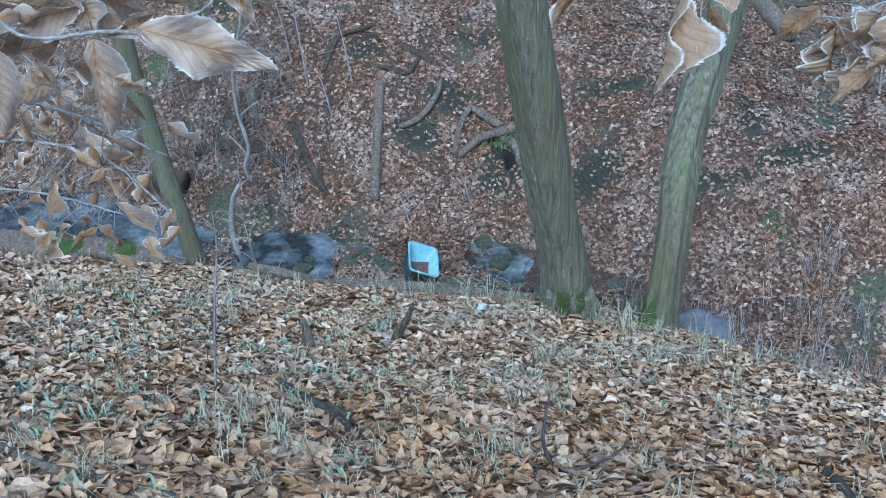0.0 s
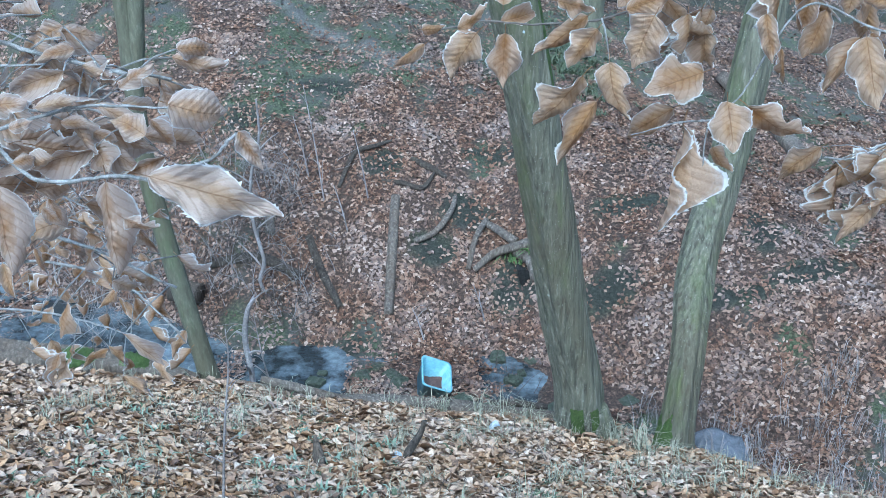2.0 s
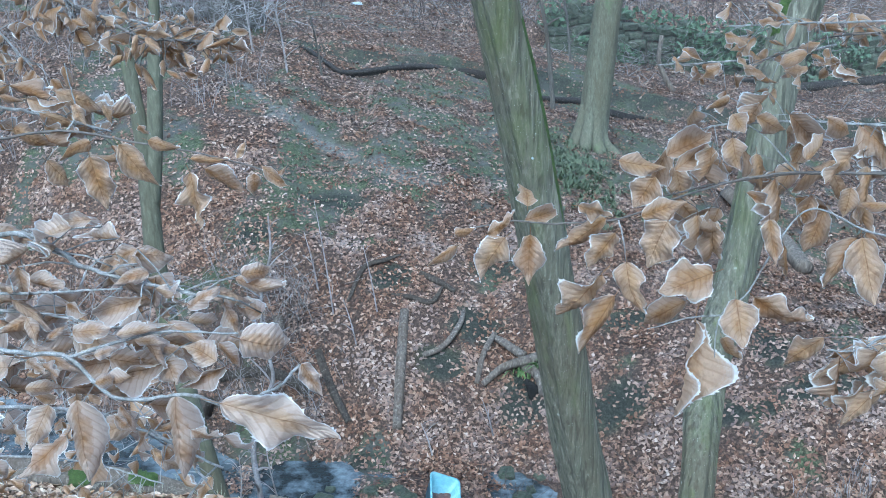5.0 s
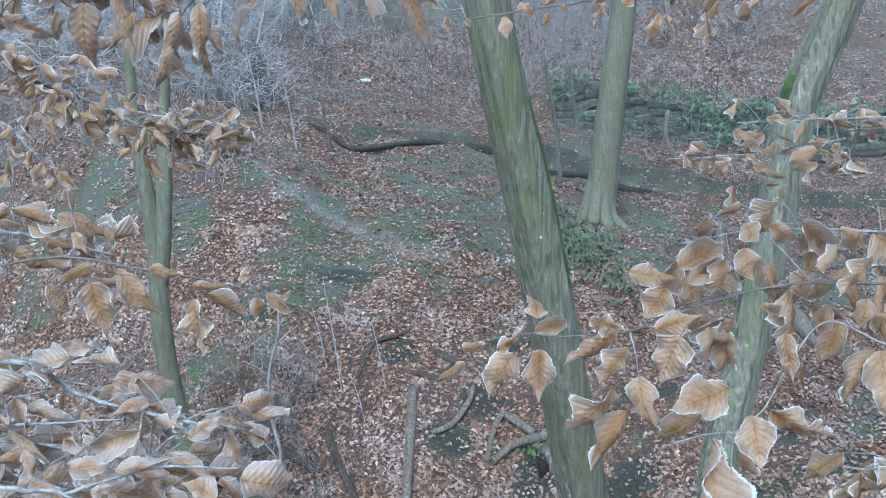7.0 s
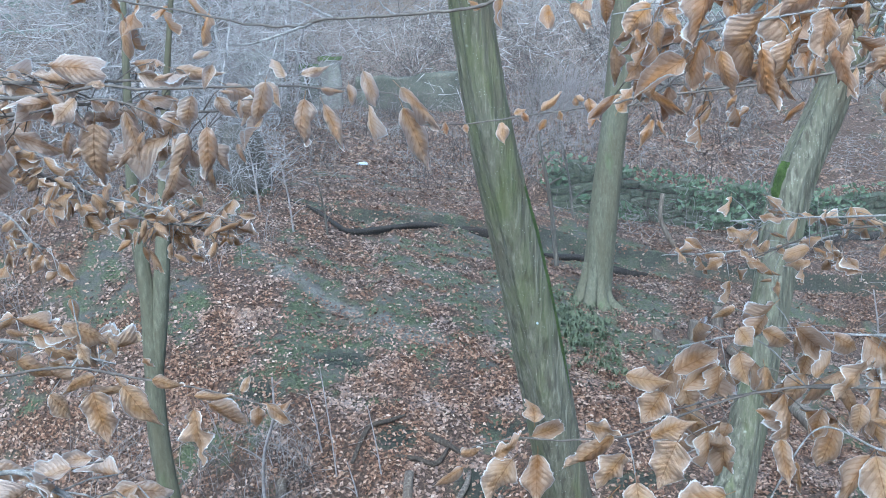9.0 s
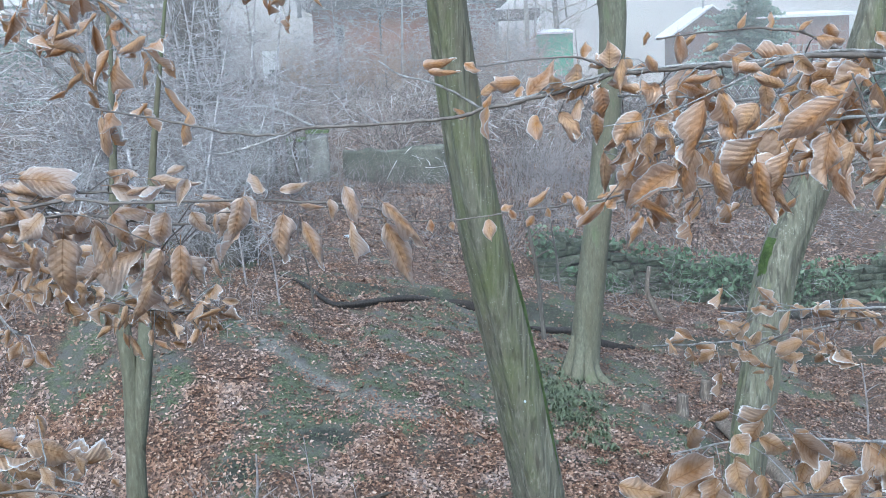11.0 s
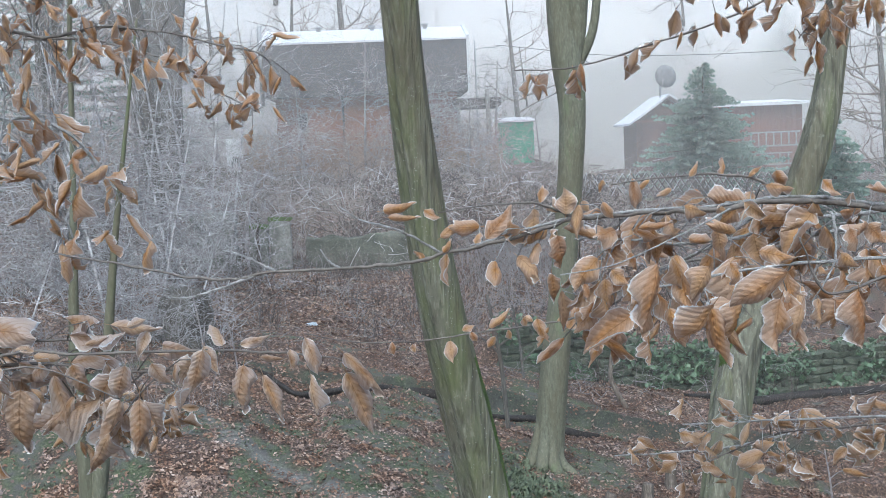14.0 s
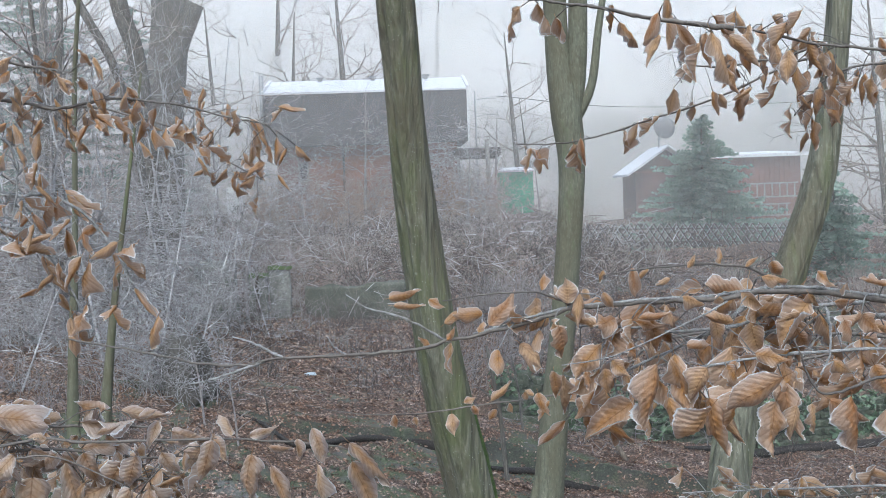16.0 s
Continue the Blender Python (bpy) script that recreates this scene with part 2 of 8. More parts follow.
def bark_material(name, a, b, moss, moss_at=0.6, spots=True, zscale=0.16, dark=0.6, relief=0.8):
    """Fluted bark: long upright grooves, algae and moss, pale lichen flecks of two sizes."""
    m, nt, p = mat_nodes(name)
    streak = noise_node(nt, 38, 6, 0.7, (1, 1, zscale * 0.6))
    groove = noise_node(nt, 30, 3, 0.5, (1, 1, zscale * 0.45))
    big = noise_node(nt, 2.6, 6, 0.7, (1, 1, 0.35))
    col = ramp_node(nt, streak, [(0.31, tuple(c * dark for c in a)), (0.42, tuple(c * 0.92 for c in a)), (0.52, a), (0.66, b)])
    col = mix(nt, ramp_node(nt, groove, [(0.36, (0.8,) * 3), (0.47, (0.0,) * 3)]), col, tuple(c * dark * 0.85 for c in a))
    patch = noise_node(nt, 1.1, 5, 0.65, (1.6, 1.6, 0.5))
    col = mix(nt, ramp_node(nt, patch, [(0.40, (0.55,) * 3), (0.56, (0.0,) * 3)]), col, (a[0] * 0.72, a[1] * 0.62, a[2] * 0.52))
    mfac = ramp_node(nt, big, [(moss_at - 0.1, (0,) * 3), (moss_at + 0.12, (0.85,) * 3)])
    col = mix(nt, mfac, col, moss)
    if spots:
        algae = noise_node(nt, 7, 4, 0.6, (1, 1, 0.12))
        col = mix(nt, ramp_node(nt, algae, [(0.6, (0,) * 3), (0.72, (0.6,) * 3)]), col, (0.16, 0.185, 0.07))
        tc = nt.nodes.new("ShaderNodeTexCoord")
        for scale, cut in ((13, 0.60), (60, 0.52)):
            vo = nt.nodes.new("ShaderNodeTexVoronoi")
            vo.inputs["Scale"].default_value = scale
            nt.links.new(tc.outputs["Object"], vo.inputs["Vector"])
            s = ramp_node(nt, vo.outputs["Distance"], [(0.08, (0.85,) * 3), (0.2, (0,) * 3)])
            n2 = ramp_node(nt, noise_node(nt, 5 + scale * 0.1, 2), [(cut, (0,) * 3), (cut + 0.1, (1,) * 3)])
            mul = nt.nodes.new("ShaderNodeMath")
            mul.operation = 'MULTIPLY'
            nt.links.new(s, mul.inputs[0])
            nt.links.new(n2, mul.inputs[1])
            col = mix(nt, mul.outputs[0], col, (0.48, 0.52, 0.46))
    nt.links.new(col, p.inputs["Base Color"])
    p.inputs["Roughness"].default_value = 0.9
    add = nt.nodes.new("ShaderNodeMath")
    add.operation = 'ADD'
    nt.links.new(streak, add.inputs[0])
    nt.links.new(groove, add.inputs[1])
    bump(nt, p, add.outputs[0], relief, 0.035)
    return m


def leaf_material(name, stops, frost=0.35, rough=0.7):
    """Dry leaf: colour by the single leaf, mottling, and hoar frost in patches."""
    m, nt, p = mat_nodes(name)
    g = nt.nodes.new("ShaderNodeNewGeometry")
    col = ramp_node(nt, g.outputs["Random Per Island"], stops)
    mott = noise_node(nt, 45, 3, 0.6)
    col = mix(nt, ramp_node(nt, mott, [(0.4, (0.35,) * 3), (0.6, (0,) * 3)]), col, (0.09, 0.05, 0.03))
    f = ramp_node(nt, noise_node(nt, 1.7, 5, 0.65), [(0.45, (0,) * 3), (0.75, (frost,) * 3)])
    col = mix(nt, f, col, (0.62, 0.60, 0.60))
    nt.links.new(col, p.inputs["Base Color"])
    p.inputs["Roughness"].default_value = rough
    p.inputs["Specular IOR Level"].default_value = 0.3
    return m


M_BARK = bark_material("hornbeam_bark", (0.152, 0.152, 0.112), (0.265, 0.265, 0.21), (0.125, 0.15, 0.058), 0.62, True, 0.16, 0.5, 0.9)
M_BARK_FAR = bark_material("beech_bark", (0.118, 0.122, 0.086), (0.172, 0.175, 0.132), (0.10, 0.14, 0.06), 0.66, False, 0.5, 0.78, 0.35)
M_BARK_GREY = bark_material("grey_bark", (0.10, 0.095, 0.085), (0.20, 0.19, 0.17), (0.10, 0.12, 0.07), 0.72, False)
M_DEADWOOD = bark_material("weathered_wood", (0.14, 0.12, 0.10), (0.30, 0.27, 0.23), (0.12, 0.13, 0.08), 0.72, False, 0.3)
M_DARKWOOD = bark_material("rotten_wood", (0.06, 0.05, 0.04), (0.14, 0.12, 0.10), (0.08, 0.10, 0.05), 0.68, False, 0.4)
M_MOSS = simple("moss_cushion", (0.05, 0.085, 0.018), (0.12, 0.185, 0.045), 14, 0.95, 1.0, 0.03)
M_TWIG = simple("frosted_twig", (0.16, 0.14, 0.13), (0.34, 0.33, 0.34), 6, 0.85, 0.4)
M_TWIG_DARK = simple("bare_twig", (0.045, 0.036, 0.032), (0.115, 0.095, 0.083), 8, 0.8, 0.4)
M_LITTER_NEAR = leaf_material("leaf_litter_tan", [(0.0, (0.13, 0.075, 0.042)), (0.16, (0.25, 0.15, 0.08)), (0.4, (0.42, 0.285, 0.165)), (0.65, (0.50, 0.36, 0.24)), (0.86, (0.55, 0.42, 0.30)), (1.0, (0.61, 0.51, 0.40))], 0.34)
M_LITTER_WARM = leaf_material("leaf_litter_warm", [(0.0, (0.11, 0.06, 0.03)), (0.18, (0.24, 0.13, 0.06)), (0.45, (0.37, 0.225, 0.11)), (0.75, (0.45, 0.30, 0.17)), (1.0, (0.54, 0.40, 0.27))], 0.2)
M_LITTER_UNDER = leaf_material("leaf_litter_brown", [(0.0, (0.10, 0.06, 0.036)), (0.3, (0.22, 0.135, 0.075)), (0.7, (0.34, 0.225, 0.135)), (1.0, (0.45, 0.33, 0.225))], 0.25)
M_LITTER_FAR = leaf_material("leaf_litter_russet", [(0.0, (0.035, 0.021, 0.016)), (0.3, (0.105, 0.058, 0.038)), (0.6, (0.19, 0.11, 0.07)), (0.85, (0.27, 0.18, 0.125)), (0.93, (0.33, 0.24, 0.18)), (1.0, (0.42, 0.34, 0.28))], 0.24)


def ground_material():
    m, nt, p = mat_nodes("forest_soil")
    at = nt.nodes.new("ShaderNodeAttribute")
    at.attribute_name = "bare"
    fine = noise_node(nt, 30, 5, 0.7)
    mid = noise_node(nt, 3.0, 5, 0.65)
    soil = ramp_node(nt, fine, [(0.3, (0.02, 0.015, 0.012)), (0.52, (0.07, 0.046, 0.034)), (0.66, (0.20, 0.135, 0.095))])
    moss = ramp_node(nt, fine, [(0.3, (0.02, 0.024, 0.014)), (0.5, (0.062, 0.08, 0.038)), (0.7, (0.15, 0.165, 0.10))])
    wet = ramp_node(nt, mid, [(0.42, (0.0,) * 3), (0.62, (1.0,) * 3)])
    mossy = mix(nt, wet, moss, (0.08, 0.08, 0.072))
    col = mix(nt, at.outputs["Fac"], soil, mossy)
    fr = nt.nodes.new("ShaderNodeAttribute")
    fr.attribute_name = "trodden"
    col = mix(nt, fr.outputs["Fac"], col, ramp_node(nt, fine, [(0.35, (0.08, 0.075, 0.07)), (0.65, (0.21, 0.205, 0.195))]))
    # Near-black colour for wet soil, and for shade painted at hollow and step.
    dk = nt.nodes.new("ShaderNodeAttribute")
    dk.attribute_name = "soil_and_shade"
    col = mix(nt, dk.outputs["Fac"], col, ramp_node(nt, fine, [(0.35, (0.016, 0.017, 0.014)), (0.6, (0.04, 0.045, 0.034)), (0.75, (0.10, 0.10, 0.085))]))
    nr = nt.nodes.new("ShaderNodeAttribute")
    nr.attribute_name = "bank"
    col = mix(nt, nr.outputs["Fac"], col, ramp_node(nt, noise_node(nt, 22, 6, 0.75), [(0.32, (0.12, 0.08, 0.05)), (0.5, (0.29, 0.20, 0.125)), (0.68, (0.42, 0.32, 0.23))]))
    nt.links.new(col, p.inputs["Base Color"])
    p.inputs["Roughness"].default_value = 0.95
    bump(nt, p, fine, 0.9, 0.04)
    return m


M_GROUND = ground_material()


def water_material():
    m, nt, p = mat_nodes("stream_water")
    n = noise_node(nt, 9, 3, 0.6, (1, 2.2, 1))
    # Base colour wanders from near black to pale blue-grey in patches.
    blue_grey = ramp_node(nt, noise_node(nt, 2.4, 5, 0.7), [(0.42, (0.025, 0.03, 0.032)), (0.55, (0.10, 0.12, 0.135)), (0.7, (0.22, 0.26, 0.29))])
    nt.links.new(blue_grey, p.inputs["Base Color"])
    p.inputs["Roughness"].default_value = 0.12
    bump(nt, p, n, 0.25, 0.02)
    return m


M_WATER = water_material()

# ---- ground: one sheet to the horizon ----
def spaced(lo, hi, dense_lo, dense_hi, step, grow=1.12):
    """Even steps in the dense part, growing ones outside it."""
    mid = list(np.arange(dense_lo, dense_hi + 1e-6, step))
    s, a = step, dense_hi
    up = []
    while a < hi:
        s *= grow
        a += s
        up.append(min(a, hi))
    s, a = step, dense_lo
    down = []
    while a > lo:
        s *= grow
        a -= s
        down.append(max(a, lo))
    return np.array(down[::-1] + mid + up)


gx = spaced(-500, 500, -7.5, 8.5, 0.11, 1.09)
gy = spaced(-300, 900, 0.5, 26, 0.11, 1.06)
GX, GY = np.meshgrid(gx, gy)
GZ = ground_z(GX, GY)
nx, ny = len(gx), len(gy)
ii = (np.arange(ny - 1)[:, None] * nx + np.arange(nx - 1)[None, :]).ravel()
ground = mesh_object("ground", np.stack([GX, GY, GZ], -1).reshape(-1, 3), np.stack([ii, ii + 1, ii + nx + 1, ii + nx], -1), M_GROUND, smooth=True)
att = ground.data.attributes.new("bare", 'FLOAT', 'POINT')
att.data.foreach_set("value", bare(GX, GY).ravel().astype(np.float32))
att = ground.data.attributes.new("trodden", 'FLOAT', 'POINT')
att.data.foreach_set("value", trodden(GX, GY).ravel().astype(np.float32))
att = ground.data.attributes.new("soil_and_shade", 'FLOAT', 'POINT')
att.data.foreach_set("value", soil_and_shade(GX, GY).ravel().astype(np.float32))
att = ground.data.attributes.new("bank", 'FLOAT', 'POINT')
att.data.foreach_set("value", (0.85 * (1 - ramp(0.0, 0.5, GY - lip(GX)))).ravel().astype(np.float32))
tagged(ground, "leaf-covered forest floor with moss and dark soil", "ground", kind="structure")

wx = np.linspace(-9, 6, 60)
wy = np.linspace(0, 1, 12)
WX = np.repeat(wx[None, :], 12, 0)
WY = lip(WX) + 0.55 + wy[:, None] * (far_foot(WX) + 0.25 - lip(WX) - 0.55)
WZ = 0.03 - 0.05 * WX
ii = (np.arange(11)[:, None] * 60 + np.arange(59)[None, :]).ravel()
water = mesh_object("water", np.stack([WX, WY, WZ], -1).reshape(-1, 3), np.stack([ii, ii + 1, ii + 61, ii + 60], -1), M_WATER, smooth=True)
tagged(water, "shallow stream with dark still pools and blue-grey patches", "stream", kind="structure")


# ---- fallen leaves ----
def litter(name, x, y, size, material, lift=0.012, rich=True, tilt=0.5, label=""):
    """Fallen leaves at the places given, each folded along its rib and curled."""
    n = len(x)
    e = 0.05
    z = ground_z(x, y)
    nrm = np.stack([ground_z(x - e, y) - ground_z(x + e, y), ground_z(x, y - e) - ground_z(x, y + e), np.full(n, 2 * e)], -1)
    nrm = nrm / np.linalg.norm(nrm, axis=1)[:, None] + RNG.normal(0, tilt * 0.5, (n, 3))
    nrm /= np.linalg.norm(nrm, axis=1)[:, None]
    a = RNG.random(n) * 2 * math.pi
    u = np.stack([np.cos(a), np.sin(a), np.zeros(n)], -1)
    u -= nrm * (u * nrm).sum(1)[:, None]
    u /= np.linalg.norm(u, axis=1)[:, None]
    w = np.cross(nrm, u)
    length = size * RNG.uniform(0.65, 1.3, n)
    width = length * RNG.uniform(0.45, 0.78, n)
    curl = RNG.normal(0.04, 0.28, n)
    fold = RNG.normal(0.1, 0.26, n)
    bend = RNG.normal(0, 0.12, n)
    if rich:
        rows = [(-0.5, 0), (-0.27, -0.38), (-0.22, 0), (-0.27, 0.38), (0.08, -0.47), (0.1, 0), (0.08, 0.47), (0.36, -0.2), (0.36, 0.2), (0.56, 0)]
        tris = [(0, 1, 2), (0, 2, 3), (1, 4, 5), (1, 5, 2), (2, 5, 6), (2, 6, 3), (4, 7, 5), (7, 9, 5), (5, 9, 8), (5, 8, 6)]
    else:
        rows = [(-0.5, 0), (-0.05, -0.45), (0.02, 0), (-0.05, 0.45), (0.5, 0)]
        tris = [(0, 1, 2), (0, 2, 3), (1, 4, 2), (2, 4, 3)]
    base = np.stack([x, y, z + lift * RNG.random(n) + 0.004], -1)
    vs = []
    for p, q in rows:
        jit = RNG.normal(0, 0.05, (n, 2)) if q else np.zeros((n, 2))
        off = (p + jit[:, 0] + bend * abs(q))[:, None] * length[:, None] * u + (q + jit[:, 1])[:, None] * width[:, None] * w
        h = length * (curl * (2 * p) ** 2 * 0.6 + fold * abs(q) * 1.2) + length * 0.06
        vs.append(base + off + h[:, None] * nrm)
    v = np.stack(vs, 1).reshape(-1, 3)
    k = len(rows)
    f = (np.arange(n)[:, None, None] * k + np.array(tris)[None]).reshape(-1, 3)
    ob = mesh_object(name, v, f, material)
    return tagged(ob, label, "fallen leaves", kind="stuff")


def scatter(n, x0, x1, y0, y1, keep):
    x, y = RNG.uniform(x0, x1, n), RNG.uniform(y0, y1, n)
    ok = RNG.random(n) < keep(x, y)
    return x[ok], y[ok]


def on_near(x, y):
    return (y < lip(x) + 0.25 - 0.5 * (1 - ramp(0.8, 1.0, x))) * (1 - 0.7 * bare(x, y)) * (1 - 0.35 * (fbm(x * 1.7, y * 1.7, 2) > 0.6))


def on_far(x, y):
    return ((y > far_foot(x) + 0.05) | ((y > lip(x) + 0.1) & (fbm(x * 1.3 + 30, y * 1.3, 3) > 0.44))) * (1 - 0.74 * bare(x, y)) * (0.35 + 0.65 * (fbm(x * 2.3 + 5, y * 2.3, 2) > 0.38))


lx, ly = scatter(30000, -4.5, 5.2, -1.5, 9.4, lambda x, y: (y < lip(x) + 0.25 - 0.45 * (1 - ramp(0.8, 1.0, x))) * (1 - 0.5 * bare(x, y)))
litter("leaf_litter", lx, ly, 0.10, M_LITTER_UNDER, 0.015, False, 0.35, "flat lower layer of brown fallen leaves")
lx, ly = scatter(62000, -4.5, 5.2, 2.6, 9.4, on_near)
brown = ly + 0.9 * (fbm(lx * 0.8, ly * 0.8, 3) - 0.5) + 0.5 * RNG.normal(0, 1, len(lx)) < 5.7
litter("leaf_litter", lx[~brown], ly[~brown], 0.074, M_LITTER_NEAR, 0.03, True, 0.5, "tan dry fallen leaves thick on the bank")
litter("leaf_litter", lx[brown], ly[brown], 0.080, M_LITTER_WARM, 0.03, True, 0.55, "warm brown fallen leaves thick on the bank")
lx, ly = scatter(16000, -4.5, 5.2, -1.5, 2.6, on_near)
litter("leaf_litter", lx, ly, 0.09, M_LITTER_WARM, 0.035, False, 0.6, "warm brown fallen leaves thick on the bank")
lx, ly = scatter(200000, -7.0, 8.0, 7.0, 16.0, lambda x, y: (y > lip(x) + 0.2) * on_far(x, y))
litter("leaf_litter", lx, ly, 0.061, M_LITTER_FAR, 0.022, False, 0.5, "russet fallen leaves covering the opposite slope")
lx, ly = scatter(145000, -9.0, 11.0, 15.5, 27.0, on_far)
litter("leaf_litter", lx, ly, 0.066, M_LITTER_FAR, 0.018, False, 0.5, "russet fallen leaves scattered over mossy ground")
lx, ly = scatter(62000, -7.0, 9.5, 26.0, 37.0, lambda x, y: 0.25 + 0.75 * (fbm(x * 1.1, y * 0.9, 3) > 0.45))
litter("leaf_litter", lx, ly, 0.09, M_LITTER_FAR, 0.03, False, 0.6, "dull fallen leaves below the old walls")
lx, ly = scatter(32000, -16.0, 20.0, 26.0, 50.0, lambda x, y: 0.35 + 0.65 * (fbm(x * 0.5, y * 0.5, 3) > 0.47))
litter("leaf_litter", lx, ly, 0.13, M_LITTER_FAR, 0.03, False, 0.5, "dull fallen leaves on the rising ground")
lx, ly = scatter(60000, -12.0, 13.0, -6.0, 9.0, lambda x, y: (y < lip(x) + 0.2) * ((y < -1.4) | (x < -4.4) | (x > 5.1)))
litter("leaf_litter", lx, ly, 0.11, M_LITTER_WARM, 0.03, False, 0.45, "brown fallen leaves further along the bank")

# ---- trees beside the stream ----
def tree(name, rows, material, label, sides=84, n=260, flute=0.15, seed=1, group="", sinew=0.007):
    """A trunk whose bark is drawn into long sinewy ridges with knots between them."""
    t = thing(name, (0, 0, 0), label, "tree", group)
    p = spline(rows, n)
    v, f = tube(p, sides, flute, seed)
    body = v[:n * sides].reshape(n, sides, 3)
    axis = p[:, None, :3]
    out = body - axis
    rad = np.linalg.norm(out, axis=2, keepdims=True)
    turn = ((np.linspace(0, 1, sides, endpoint=False) + 0.25) % 1.0)[None, :]
    rise = p[:, 2][:, None]
    size = p[:, 3][:, None] / 0.15
    ridge = 1 - np.abs(2 * fbm(turn * 13 * size + 0.5 * np.sin(rise * 1.1 + seed) + seed * 7, rise * 0.9 + 0 * turn, 3) - 1) * 2.2
    fine = fbm(turn * 46 * size + seed, rise * 5 + 0 * turn, 3) - 0.5
    knots = np.clip(fbm(turn * 4 + seed * 3, rise * 1.6 + 0 * turn, 2) - 0.68, 0, 1) * 5
    push = sinew * (np.clip(ridge, -0.6, 1) + 0.9 * fine + 1.2 * knots)
    v[:n * sides] = (axis + out * (1 + push[:, :, None] / np.maximum(rad, 0.01))).reshape(-1, 3)
    mesh_object("trunk", *tri_pair(v, f), material, t, smooth=True)
    return t


tree_m = tree("tree", [(1.1, 8.55, 0.6, 0.34), (1.066, 8.52, 1.08, 0.236), (1.033, 8.48, 1.38, 0.195), (0.99, 8.42, 1.83, 0.174), (0.872, 8.32, 2.45, 0.168), (0.72, 8.14, 3.47, 0.162),
                       (0.483, 7.84, 4.96, 0.148), (0.275, 7.61, 6.02, 0.128), (0.15, 7.46, 7.02, 0.112), (0.097, 7.31, 7.78, 0.104), (0.073, 7.19, 8.47, 0.103), (0.098, 7.06, 10.38, 0.10), (0.29, 6.98, 14.15, 0.07)],
              M_BARK, "leaning hornbeam with green fluted bark on the bank", seed=1)
tree_r = tree("tree", [(1.66, 8.1, 0.5, 0.30), (1.71, 8.12, 0.95, 0.23), (1.75, 8.2, 1.3, 0.152), (1.79, 8.22, 1.8, 0.124), (1.83, 8.3, 2.15, 0.124), (1.925, 8.6, 2.72, 0.134), (2.185, 8.9, 3.52, 0.134),
                       (2.36, 9.0, 4.44, 0.134), (2.56, 9.2, 5.3, 0.142), (2.87, 9.3, 6.0, 0.124), (3.29, 9.4, 7.05, 0.102), (3.45, 9.4, 8.0, 0.086), (3.55, 9.4, 9.5, 0.08), (3.65, 9.4, 12, 0.06)],
              M_BARK, "crooked hornbeam with a mossy foot at the bank edge", seed=2)
tree_f = tree("tree", [(2.10, 18.3, 0.9, 0.42), (2.18, 18.35, 1.5, 0.31), (2.26, 18.4, 2.0, 0.255), (2.43, 18.4, 3.55, 0.225), (2.62, 18.4, 5.05, 0.20), (2.82, 18.4, 7.25, 0.205),
                       (2.76, 18.4, 8.3, 0.24), (2.66, 18.4, 9.2, 0.19), (2.63, 18.4, 11, 0.17), (2.65, 18.4, 16, 0.12)],
              M_BARK_FAR, "straight smooth-barked beech with mossy root flare", flute=0.03, seed=3, sinew=0.0015)
stem("limb", [(2.8, 18.4, 7.9, 0.15), (2.93, 18.35, 8.8, 0.15), (2.98, 18.3, 9.8, 0.15), (3.0, 18.3, 12, 0.12)], M_BARK_FAR, tree_f, 16, 24, 0.04, 4)
stem("branch", [(2.88, 18.4, 8.1, 0.08), (3.16, 18.3, 8.7, 0.07), (3.3, 18.3, 9.6, 0.06), (3.55, 18.3, 11, 0.04)], M_BARK_FAR, tree_f, 10, 16, 0.04, 5)
tree_l = tree("tree", [(-2.02, 9.0, 0.8, 0.13), (-2.14, 9.0, 1.68, 0.085), (-2.28, 9.0, 2.72, 0.078), (-2.36, 9.0, 3.6, 0.078), (-2.34, 9.0, 4.2, 0.07), (-2.33, 9.0, 4.7, 0.058),
                       (-2.36, 9.0, 5.4, 0.048), (-2.34, 9.0, 5.9, 0.034), (-2.27, 9.0, 7.0, 0.02), (-2.2, 9.0, 8.2, 0.013), (-2.0, 9, 9.8, 0.008)],
              M_BARK_FAR, "slim forked young tree with greenish bark", 20, 90, 0.06, 6, sinew=0.003)
stem("stem", [(-2.33, 9.0, 4.15, 0.06), (-2.26, 9.0, 4.55, 0.062), (-2.18, 9.0, 5.1, 0.058), (-2.09, 9.0, 5.85, 0.036), (-2.0, 9.0, 6.5, 0.024), (-1.85, 9.0, 7.4, 0.012), (-1.75, 9, 8.0, 0.008)], M_BARK_FAR, tree_l, 12, 30, 0.06, 7)



